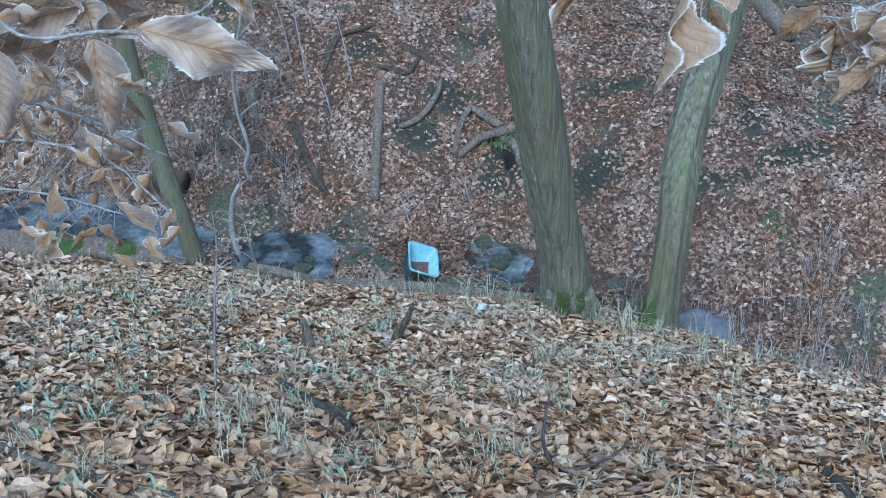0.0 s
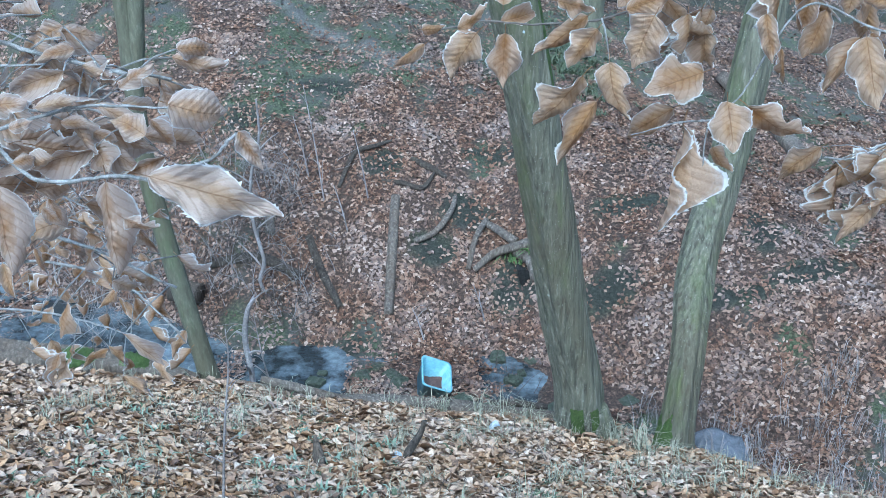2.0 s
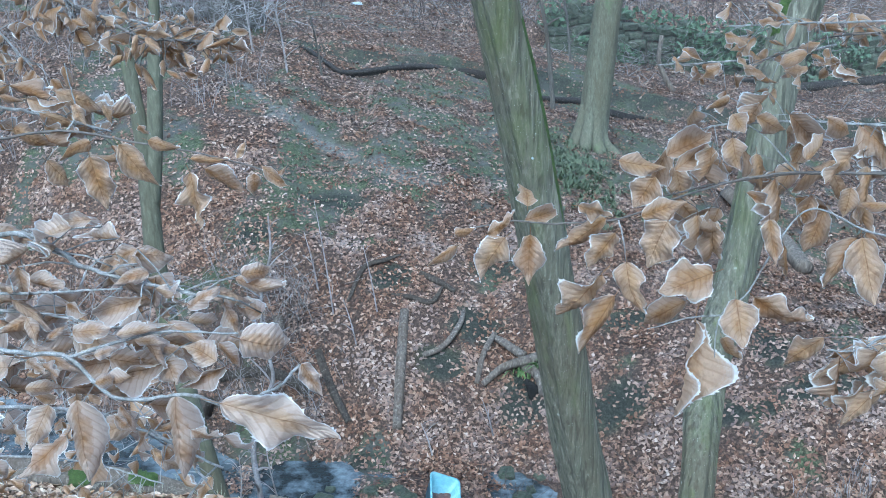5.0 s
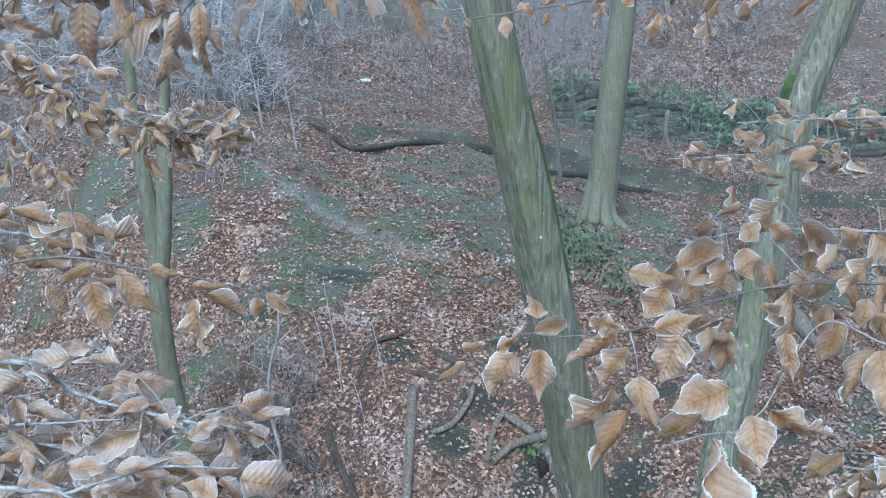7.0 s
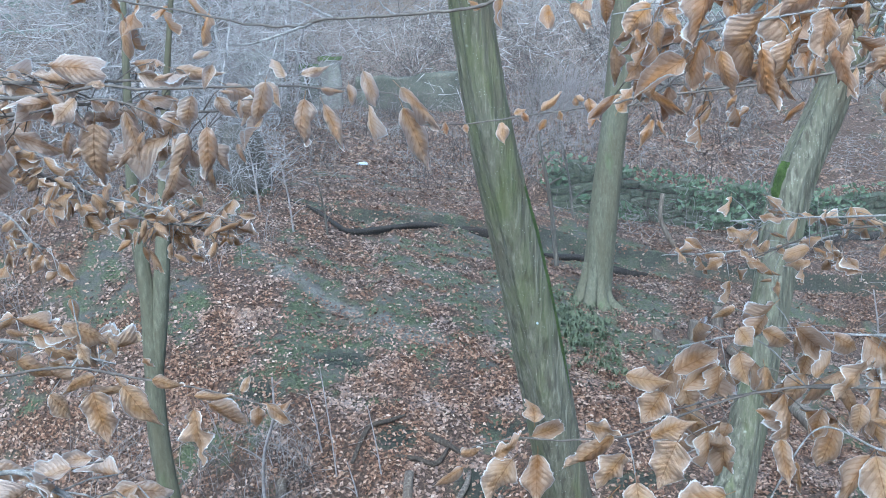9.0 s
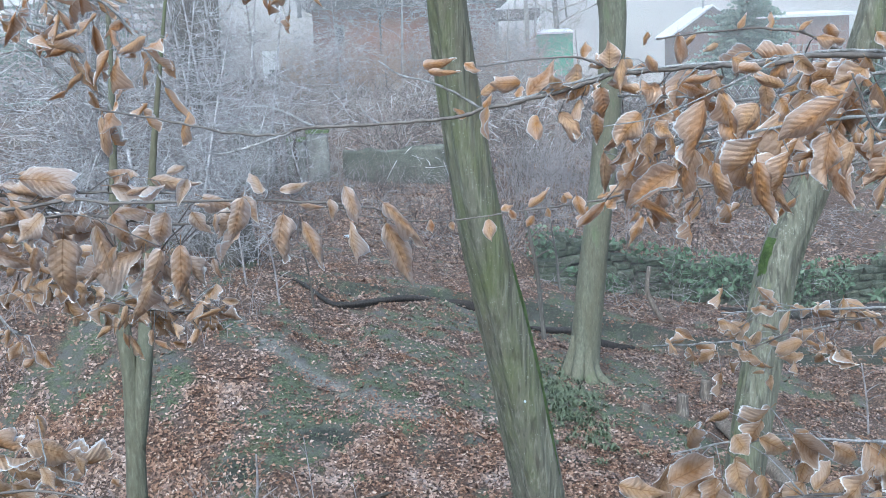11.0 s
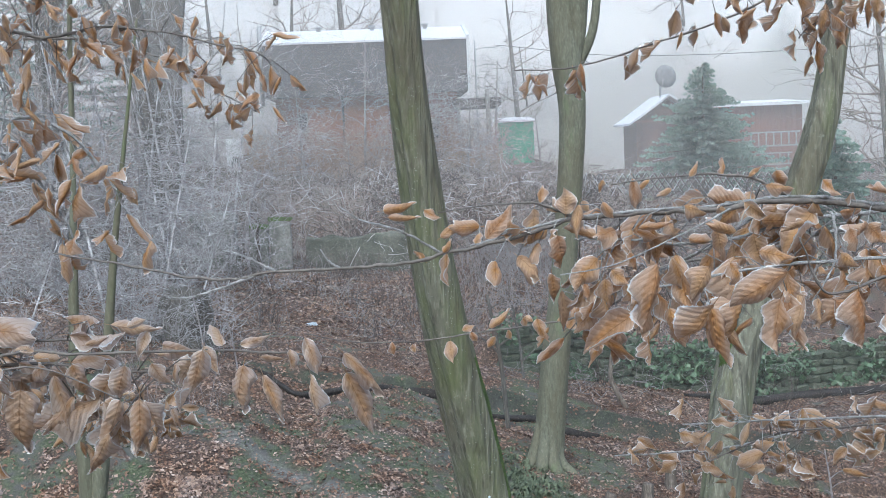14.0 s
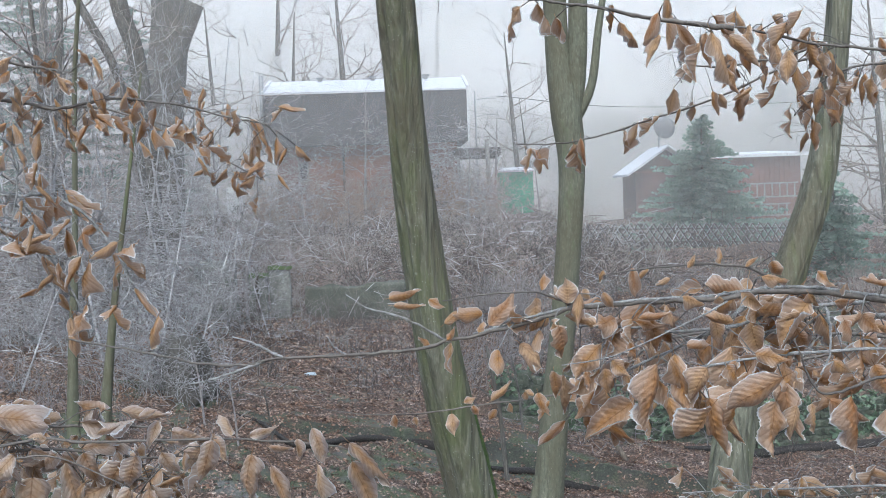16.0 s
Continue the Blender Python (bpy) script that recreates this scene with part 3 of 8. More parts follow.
def moss_on(parent, rows, s0, s1, a0, a1, thick, seed, name="moss_patch", label="bright green moss"):
    """A cushion of moss on part of a trunk's round, uneven and ragged at its edge."""
    p = spline(rows, 60)[int(s0 * 59):int(s1 * 59) + 1]
    p = spline(p, 26)
    n, k = len(p), 18
    ang = np.radians(np.linspace(a0, a1, k))
    way = np.gradient(p[:, :3], axis=0)
    way /= np.linalg.norm(way, axis=1)[:, None]
    sx = np.cross(way, np.array([0.0, 1.0, 0.0]))
    sx /= np.linalg.norm(sx, axis=1)[:, None]
    sy = np.cross(way, sx)
    S, A = np.meshgrid(np.linspace(0, 1, n), np.linspace(0, 1, k), indexing="ij")
    edge = np.minimum(np.minimum(S, 1 - S), np.minimum(A, 1 - A)) * 4
    h = np.clip(edge + fbm(S * 9 + seed, A * 6, 3) - 0.75, -0.35, 0.6) * thick
    r = p[:, 3][:, None] + h + (fbm(S * 40, A * 24 + seed, 2) - 0.5) * thick * 0.7
    v = p[:, None, :3] + r[:, :, None] * (np.cos(ang)[None, :, None] * sx[:, None, :] + np.sin(ang)[None, :, None] * sy[:, None, :])
    ii = (np.arange(n - 1)[:, None] * k + np.arange(k - 1)[None, :]).ravel()
    ob = mesh_object(name, v.reshape(-1, 3), np.stack([ii, ii + 1, ii + k + 1, ii + k], -1), M_MOSS, parent, smooth=True)
    return tagged(ob, label)


ROWS_R = [(1.66, 8.1, 0.5, 0.30), (1.71, 8.12, 0.95, 0.23), (1.76, 8.2, 1.3, 0.15), (1.81, 8.22, 1.8, 0.118), (1.85, 8.3, 2.15, 0.125)]
moss_on(tree_r, ROWS_R, 0.15, 0.7, -25, 75, 0.045, 3)
moss_on(tree_r, [(2.45, 9.08, 4.8, 0.16), (2.60, 9.2, 5.3, 0.178), (2.75, 9.27, 5.75, 0.175)], 0.42, 0.72, 5, 38, 0.035, 5)
moss_on(tree_m, [(1.06, 8.47, 1.12, 0.225), (1.02, 8.38, 1.45, 0.18), (0.97, 8.25, 1.95, 0.155)], 0.15, 0.75, 55, 92, 0.022, 7)
moss_on(tree_m, [(1.06, 8.47, 1.12, 0.225), (1.02, 8.38, 1.45, 0.18), (0.97, 8.25, 1.95, 0.155)], 0.25, 0.7, 112, 140, 0.02, 8)
moss_on(tree_m, [(0.72, 8.14, 3.47, 0.160), (0.483, 7.84, 4.96, 0.147), (0.275, 7.61, 6.02, 0.127)], 0.25, 0.85, 138, 178, 0.012, 11, "moss_streak", "yellow-green moss streak")
moss_on(tree_f, [(2.10, 18.3, 0.9, 0.44), (2.18, 18.35, 1.5, 0.34), (2.26, 18.4, 2.0, 0.28), (2.43, 18.4, 3.55, 0.235)], 0.40, 0.66, -25, 55, 0.05, 9)
for ang, reach in ((-160, 0.5), (-105, 0.42), (-60, 0.48), (-22, 0.6)):
    c, q = math.cos(radians(ang)), math.sin(radians(ang))
    stem("root", [(2.26 + 0.12 * c, 18.38 + 0.12 * q, 2.5, 0.07), (2.22 + 0.18 * c, 18.36 + 0.18 * q, 2.1, 0.10), (2.19 + 0.27 * c, 18.34 + 0.27 * q, 1.87, 0.10),
                  (2.17 + reach * c, 18.33 + reach * q, float(ground_z(2.17 + reach * c, 18.33 + reach * q)) - 0.08, 0.06)], M_BARK_FAR, tree_f, 12, 22, 0.2, ang)
for ang in (-130, -60, -20, 200):
    c, q = math.cos(radians(ang)), math.sin(radians(ang))
    stem("root", [(1.05 + 0.1 * c, 8.42 + 0.1 * q, 1.5, 0.10), (1.06 + 0.22 * c, 8.45 + 0.22 * q, 1.22, 0.08), (1.08 + 0.42 * c, 8.45 + 0.42 * q, float(ground_z(1.08 + 0.42 * c, 8.45 + 0.42 * q)) - 0.03, 0.05)], M_BARK, tree_m, 8, 10, 0.1, 3)


def bark_mark(parent, x, y, z, w, h, material, label, seed):
    """A ragged daub on the bark, slightly proud of it."""
    q = random.Random(seed)
    bm = bmesh.new()
    ring_ = [bm.verts.new((x + w * math.cos(a) * q.uniform(0.6, 1.1), y - 0.004 + 0.25 * w * abs(math.cos(a)), z + h * math.sin(a) * q.uniform(0.6, 1.1))) for a in np.linspace(0, 6.283, 15)[:-1]]
    mid = bm.verts.new((x, y - 0.012, z))
    for i in range(14):
        bm.faces.new((ring_[i], ring_[(i + 1) % 14], mid))
    return part("paint_mark", bm, material, parent, label, True)


M_DAUB = simple("weathered_white_paint", (0.40, 0.50, 0.54), (0.66, 0.74, 0.78), 60, 0.8, 0.4)
bark_mark(tree_m, 0.551, 7.808, 4.361, 0.022, 0.075, M_DAUB, "faded white paint daub", 1)
bark_mark(tree_m, 0.520, 7.715, 4.827, 0.016, 0.018, M_DAUB, "white spot", 2)
bark_mark(tree_m, 0.690, 7.853, 4.371, 0.014, 0.016, M_DAUB, "white spot", 3)

# ---- across the valley: buildings ----
M_ROOF_DARK = simple("dark_cladding", (0.040, 0.041, 0.045), (0.065, 0.065, 0.07), 2, 0.8, 0.3, 0.01, (1, 1, 8))
M_FROST = simple("frosted_roof", (0.62, 0.64, 0.68), (0.78, 0.80, 0.83), 4, 0.8, 0.2)
M_RED = simple("red_brown_boards", (0.13, 0.055, 0.042), (0.215, 0.098, 0.074), 1.5, 0.8, 0.4, 0.01, (6, 6, 0.4))
M_ORANGE = simple("orange_brown_panel", (0.20, 0.085, 0.05), (0.29, 0.13, 0.078), 1.2, 0.75, 0.3)
M_RED_DARK = simple("dark_brown_boards", (0.07, 0.038, 0.032), (0.12, 0.062, 0.05), 1.5, 0.85, 0.4, 0.01, (6, 6, 0.4))
M_WHITE = simple("white_paint", (0.62, 0.64, 0.66), (0.76, 0.77, 0.78), 3, 0.6, 0.1)
M_GREEN = simple("green_tarpaulin", (0.02, 0.24, 0.13), (0.05, 0.36, 0.20), 1.2, 0.45, 0.8, 0.08)
M_DARK = simple("dark_stained_wood", (0.035, 0.03, 0.028), (0.07, 0.06, 0.055), 4, 0.8, 0.3)
M_GREY = simple("grey_weathered_wood", (0.19, 0.18, 0.165), (0.34, 0.32, 0.30), 6, 0.85, 0.4, 0.01, (1, 1, 5))
M_METAL = simple("dull_metal", (0.30, 0.31, 0.32), (0.42, 0.43, 0.44), 6, 0.45, 0.2, 0.004, None, 0.7)
M_PLASTIC_GREEN = simple("dark_green_plastic", (0.012, 0.035, 0.028), (0.02, 0.05, 0.04), 3, 0.4, 0.1)
M_CONCRETE = simple("mossy_concrete", (0.10, 0.105, 0.092), (0.27, 0.27, 0.245), 1.8, 0.95, 0.8, 0.03)
M_STONE = simple("mossy_stone", (0.050, 0.070, 0.040), (0.145, 0.155, 0.118), 3.5, 0.95, 0.9, 0.03)
M_IVY = simple("ivy_leaves", (0.071, 0.121, 0.065), (0.128, 0.190, 0.109), 5, 0.5, 0.3)
M_NEEDLE = simple("frosted_spruce_needles", (0.075, 0.135, 0.095), (0.30, 0.37, 0.335), 1.3, 0.8, 0.4)
M_GLASS = bpy.data.materials.new("dark_window_glass")
M_GLASS.use_nodes = True
M_GLASS.node_tree.nodes["Principled BSDF"].inputs["Base Color"].default_value = (0.02, 0.025, 0.03, 1)
M_GLASS.node_tree.nodes["Principled BSDF"].inputs["Roughness"].default_value = 0.08


def slab(name, corners, depth, material, parent, label=""):
    """A thick plate: its lower corners, and how far it rises from them."""
    bm = bmesh.new()
    lo = [bm.verts.new(c) for c in corners]
    hi = [bm.verts.new((c[0], c[1], c[2] + depth)) for c in corners]
    n = len(corners)
    bm.faces.new(hi)
    bm.faces.new(lo[::-1])
    for i in range(n):
        bm.faces.new((lo[i], lo[(i + 1) % n], hi[(i + 1) % n], hi[i]))
    bmesh.ops.recalc_face_normals(bm, faces=bm.faces)
    return part(name, bm, material, parent, label)


house = thing("house", (-1.4, 60, 6), "garden house with dark upper storey and frosted roof", "house")
box("wall", -6.4, 3.4, 60.9, 66.5, 4.6, 10.0, M_RED, house, "reddish brown boarded wall")
box("upper_storey", -6.85, 3.95, 59.95, 67, 9.98, 12.72, M_ROOF_DARK, house, "dark grey clad upper storey")
for k in range(9):
    box("cladding_strip", -6.84, 3.94, 59.925, 59.948, 10.02 + k * 0.3, 10.02 + k * 0.3 + 0.285, M_ROOF_DARK, house)
slab("roof", [(-6.95, 59.8, 12.74), (4.05, 59.8, 12.70), (4.05, 64, 13.72), (-6.95, 64, 13.78)], 0.09, M_FROST, house, "frost-whitened roof")
slab("verge", [(3.93, 59.75, 12.78), (4.09, 59.75, 12.78), (4.09, 64, 13.8), (3.93, 64, 13.8)], 0.12, M_WHITE, house)
slab("verge", [(-6.99, 59.75, 12.80), (-6.85, 59.75, 12.80), (-6.85, 64, 13.84), (-6.99, 64, 13.84)], 0.12, M_WHITE, house)
box("corner_post", 3.93, 4.05, 59.85, 59.97, 9.9, 12.7, M_WHITE, house)
for vx in (-4.08, -1.1, 1.88):
    vent = box("roof_vent", vx - 0.12, vx + 0.12, 63.4, 63.64, 13.6, 13.9, M_METAL, house, "small metal roof vent", 0.02)
    box("cap", vx - 0.2, vx + 0.2, 63.3, 63.74, 13.9, 13.97, M_METAL, vent, "", 0.015)
bm = bmesh.new()
bmesh.ops.create_cone(bm, cap_ends=True, segments=14, radius1=0.12, radius2=0.12, depth=4.2, matrix=Matrix.Translation((-7.02, 60.4, 11.7)))
part("chimney_pipe", bm, M_METAL, house, "thin metal flue pipe", True)
for px0, px1 in ((-4.7, -2.86), (-2.74, -0.4)):
    box("panel", px0, px1, 60.82, 60.897, 6.0, 9.4, M_ORANGE, house, "orange-brown wall panel")
box("post", -2.86, -2.74, 60.76, 60.9, 5.2, 9.98, M_DARK, house)
win = box("window", -5.25, -4.72, 60.8, 60.9, 8.05, 9.15, M_GREY, house, "small grey-framed window")
box("pane", -5.19, -4.78, 60.785, 60.797, 8.12, 8.58, M_GLASS, win)
box("pane", -5.19, -4.78, 60.785, 60.797, 8.62, 9.08, M_GLASS, win)
win = box("window", 1.2, 2.4, 60.8, 60.9, 7.4, 8.6, M_GREY, house, "small grey-framed window")
box("pane", 1.27, 1.77, 60.785, 60.797, 7.47, 8.53, M_GLASS, win)
box("pane", 1.83, 2.33, 60.785, 60.797, 7.47, 8.53, M_GLASS, win)
porch = thing("porch", (4.2, 59, 6), "dark timber porch with flat roof on rough posts", "porch")
box("roof", 3.1, 5.5, 58.2, 61, 9.0, 9.5, M_DARK, porch, "", 0.03)
stem("post", [(4.86, 58.1, 4.9, 0.13), (4.84, 58.1, 7, 0.12), (4.78, 58.1, 9.9, 0.11)], M_GREY, porch, 10, 10)
stem("post", [(3.3, 58.5, 5.0, 0.10), (3.32, 58.5, 7, 0.10), (3.3, 58.5, 9.0, 0.09)], M_GREY, porch, 10, 10)
stem("brace", [(4.86, 58.1, 7.9, 0.07), (5.15, 58.15, 8.5, 0.06), (5.5, 58.2, 9.05, 0.06)], M_WHITE, porch, 8, 8)
antenna = thing("antenna_mast", (4.5, 61, 6), "thin pole with aerial beside the house", "antenna")
stem("pole", [(4.5, 61, 5.8, 0.05), (4.46, 61, 9, 0.05), (4.45, 61, 12.7, 0.045)], M_METAL, antenna, 8, 6)
for az in (12.2, 11.3):
    stem("arm", [(4.45, 61, az, 0.02), (5.0, 61, az + 0.1, 0.02), (5.6, 61, az + 0.08, 0.02)], M_METAL, antenna, 6, 6)
wire = stem("power_line", [(5.6, 61, 12.4, 0.018), (14, 62, 11.6, 0.018), (30, 64, 11.9, 0.018), (60, 66, 13, 0.018)], M_DARK, None, 5, 24)
tagged(wire, "thin dark overhead cable in the mist", "cable")

panel = thing("door_panel", (-8.8, 61, 5.9), "white-painted upright door standing on the terrace", "door")
box("leaf", -9.22, -8.36, 61.0, 61.06, 5.85, 7.95, M_WHITE, panel, "", 0.01)
for pz in (6.1, 7.05):
    box("inset", -9.1, -8.48, 60.975, 60.998, pz, pz + 0.75, M_WHITE, panel, "", 0.008)
barrel = thing("rain_barrel", (-8.05, 60.8, 5.9), "dark plastic rain barrel", "barrel")
bm = bmesh.new()
bmesh.ops.create_cone(bm, cap_ends=True, segments=20, radius1=0.24, radius2=0.27, depth=1.15, matrix=Matrix.Translation((-8.02, 60.9, 6.45)))
part("body", bm, M_DARK, barrel, "", True)
bm = bmesh.new()
bmesh.ops.create_cone(bm, cap_ends=True, segments=20, radius1=0.29, radius2=0.29, depth=0.06, matrix=Matrix.Translation((-8.02, 60.9, 7.05)))
part("rim", bm, M_DARK, barrel)


def plastic_chair(x, y, z):
    c = thing("plastic_chair", (x, y, z), "dark green plastic garden chair", "chair", local=True)
    box("seat", -0.25, 0.25, -0.25, 0.22, 0.42, 0.45, M_PLASTIC_GREEN, c, "", 0.01)
    for k in range(5):
        box("back_slat", -0.21 + k * 0.09, -0.15 + k * 0.09, 0.2, 0.23, 0.45, 0.86, M_PLASTIC_GREEN, c)
    box("top_rail", -0.25, 0.25, 0.19, 0.24, 0.83, 0.90, M_PLASTIC_GREEN, c, "", 0.015)
    for sx in (-0.25, 0.25):
        box("armrest", sx - 0.03, sx + 0.03, -0.25, 0.22, 0.64, 0.67, M_PLASTIC_GREEN, c, "", 0.01)
        for sy in (-0.23, 0.2):
            box("leg", sx - 0.025, sx + 0.025, sy - 0.025, sy + 0.025, 0, 0.64, M_PLASTIC_GREEN, c)
    return c


plastic_chair(-8.6, 60.4, float(ground_z(-8.6, 60.4)))

shed = thing("tarpaulin_shed", (6.4, 60, 6), "garden shelter covered with green tarpaulin", "shed")
bm = bmesh.new()
add_box(bm, 5.5, 7.35, 59.9, 61.8, 5.8, 8.22)
bmesh.ops.subdivide_edges(bm, edges=bm.edges[:], cuts=12, use_grid_fill=True)
for v in bm.verts:
    k = fbm(v.co.x * 2.2 + 3, v.co.z * 1.3, 3) - 0.5
    v.co.y += 0.22 * float(k)
    v.co.x += 0.12 * float(fbm(v.co.y * 2, v.co.z * 1.6, 2) - 0.5) - (0.08 * (8.2 - v.co.z) / 2.4 if v.co.x < 6.4 else -0.05 * (8.2 - v.co.z) / 2.4)
part("cover", bm, M_GREEN, shed, "", True)
slab("roof", [(5.42, 59.75, 8.2), (7.42, 59.75, 8.2), (7.42, 62, 8.42), (5.42, 62, 8.42)], 0.09, M_FROST, shed, "frosted flat top")

hut = thing("garden_hut", (18, 66, 5), "low reddish wooden hut with frosted roof", "hut")
box("wall", 14.3, 18.0, 66.3, 70, 4.0, 8.0, M_RED_DARK, hut, "reddish boarded gable wall")
slab("gable", [(14.2, 66.32, 8.0), (18.1, 66.32, 8.0), (18.1, 69.9, 8.0), (14.2, 69.9, 8.0)], 0.15, M_RED, hut)
bm = bmesh.new()
vs = [bm.verts.new(c) for c in ((14.35, 66.3, 8.1), (17.95, 66.3, 8.1), (16.18, 66.3, 9.35))]
bm.faces.new(vs)
part("gable_front", bm, M_RED_DARK, hut)
slab("roof_plane", [(13.75, 65.7, 7.82), (16.2, 65.7, 9.5), (16.2, 70.4, 9.5), (13.75, 70.4, 7.82)], 0.12, M_FROST, hut, "frost-whitened roof slope")
slab("roof_plane", [(16.2, 65.7, 9.5), (18.6, 65.7, 7.82), (18.6, 70.4, 7.82), (16.2, 70.4, 9.5)], 0.12, M_FROST, hut, "frost-whitened roof slope")
annex = thing("hut_annex", (21.5, 66, 5), "flat-roofed reddish board extension of the hut", "hut")
box("wall", 18.02, 24.3, 66.2, 70, 4.0, 8.7, M_RED, annex)
for k in range(20):
    box("board", 18.06 + k * 0.31, 18.06 + k * 0.31 + 0.29, 66.16, 66.197, 4.2, 8.68, M_RED, annex)
slab("roof", [(17.9, 65.6, 8.72), (24.6, 65.6, 8.72), (24.6, 70.4, 9.0), (17.9, 70.4, 9.0)], 0.16, M_FROST, annex, "frosted flat roof edge")


def ladder(x0, x1, y, z0, z1, rungs):
    lad = thing("ladder", ((x0 + x1) / 2, y, z0), "weathered wooden ladder hung level on the hut wall", "ladder", "ladders on the hut wall")
    box("rail", x0, x1, y - 0.05, y, z1 - 0.09, z1, M_GREY, lad)
    box("rail", x0, x1, y - 0.05, y, z0, z0 + 0.09, M_GREY, lad)
    for k in range(rungs):
        rx = x0 + 0.2 + k * (x1 - x0 - 0.4) / (rungs - 1)
        box("rung", rx - 0.04, rx + 0.04, y - 0.04, y - 0.01, z0 + 0.09, z1 - 0.09, M_GREY, lad)
    return lad


ladder(20.5, 24.1, 66.14, 6.25, 7.15, 8)
ladder(20.2, 23.6, 66.14, 5.15, 5.9, 7)

dish = thing("satellite_dish", (16.0, 67, 9.5), "round grey mesh satellite dish on a pole", "satellite dish")
bm = bmesh.new()
bmesh.ops.create_uvsphere(bm, u_segments=28, v_segments=16, radius=1.8)
bmesh.ops.delete(bm, geom=[v for v in bm.verts if v.co.z < 1.57], context='VERTS')
bmesh.ops.solidify(bm, geom=bm.faces[:], thickness=0.03)
bmesh.ops.transform(bm, matrix=Matrix.Translation((16.0, 68.75, 10.5)) @ Matrix.Rotation(radians(82), 4, 'X') @ Matrix.Rotation(radians(12), 4, 'Y'), verts=bm.verts)
part("reflector", bm, simple("dull_grey_mesh", (0.13, 0.135, 0.14), (0.2, 0.205, 0.21), 3, 0.7, 0.2), dish, "", True)
stem("pole", [(16.0, 67.3, 8.2, 0.06), (16.0, 67.2, 9.2, 0.06), (16.0, 67.1, 10.4, 0.05)], M_METAL, dish, 8, 6)
stem("feed_arm", [(16.0, 67.05, 9.95, 0.025), (16.0, 66.6, 10.2, 0.025), (16.0, 66.35, 10.5, 0.025)], M_METAL, dish, 6, 6)

# the villa behind, almost lost in mist
villa = thing("villa", (-30, 92, 8), "pale house with low gable roof lost in mist", "house")
box("wall", -40, -20.5, 92, 102, 6, 20, M_WHITE, villa)
slab("roof", [(-41, 91, 20.0), (-30, 91, 23.0), (-30, 103, 23.0), (-41, 103, 20.0)], 0.3, M_ROOF_DARK, villa)
slab("roof", [(-30, 91, 23.0), (-19.5, 91, 20.2), (-19.5, 103, 20.2), (-30, 103, 23.0)], 0.3, M_ROOF_DARK, villa)
for wx0 in (-33, -28.5, -24):
    wn = box("window", wx0, wx0 + 1.6, 91.9, 92, 16, 18, M_WHITE, villa)
    box("pane", wx0 + 0.1, wx0 + 1.5, 91.86, 91.895, 16.1, 17.9, M_GLASS, wn)


# ---- fences ----
def gz(x, y):
    return float(ground_z(x, y))


lattice = thing("lattice_fence", (11, 46, 4.4), "dark crossed-slat garden fence rimmed with frost", "fence")
for k in range(29):
    x0 = 7.6 + k * 0.32
    z0 = gz(11, 46) + 0.12 - 0.03 * (x0 - 11)
    for side in (1, -1):
        bm = bmesh.new()
        m = Matrix.Translation((x0 + 0.4, 46 + 0.03 * side, z0 + 0.48)) @ Matrix.Rotation(radians(34 * side), 4, 'Y')
        add_box(bm, -0.03, 0.03, -0.012, 0.012, -0.58, 0.58, m)
        slat = part("slat", bm, M_DARK, lattice)
        bm = bmesh.new()
        add_box(bm, -0.036, -0.028, -0.014, 0.014, -0.57, 0.57, m)
        part("frost_rim", bm, M_FROST, slat, "white frost along the edge")
for k in range(5):
    x0 = 7.9 + k * 2.2
    box("post", x0 - 0.06, x0 + 0.06, 46.06, 46.18, gz(x0, 46) - 0.2, gz(11, 46) + 1.1 - 0.03 * (x0 - 11), M_DARK, lattice, "", 0.01)
for rz in (0.3, 0.85):
    bm = bmesh.new()
    vs = []
    for x0 in (7.6, 17.2):
        zz = gz(11, 46) + rz - 0.03 * (x0 - 11)
        vs.append([bm.verts.new((x0, y0, zz + dz)) for y0, dz in ((45.99, 0), (46.05, 0), (46.05, 0.06), (45.99, 0.06))])
    for i in range(4):
        bm.faces.new((vs[0][i], vs[0][(i + 1) % 4], vs[1][(i + 1) % 4], vs[1][i]))
    part("rail", bm, M_DARK, lattice)

pl = [(x, y) for x, y in zip(np.random.default_rng(31).uniform(7, 19, 1500), np.random.default_rng(32).uniform(46.4, 50.5, 1500))]
LAWN = pl
rail_fence = thing("rail_fence", (-3, 55, 5.4), "plain wooden rail fence along the terrace edge", "fence")
for k in range(7):
    x0 = -7.3 + k * 1.9
    box("post", x0 - 0.06, x0 + 0.06, 55.0, 55.12, gz(x0, 55) - 0.2, 6.0, M_GREY, rail_fence, "", 0.01)
    if k < 6:
        box("rail", x0 - 0.05, x0 + 1.95, 54.95, 54.995, 5.78, 5.92, M_GREY, rail_fence, "", 0.006)
        box("rail", x0 - 0.05, x0 + 1.95, 54.95, 54.995, 5.30, 5.42, M_GREY, rail_fence, "", 0.006)


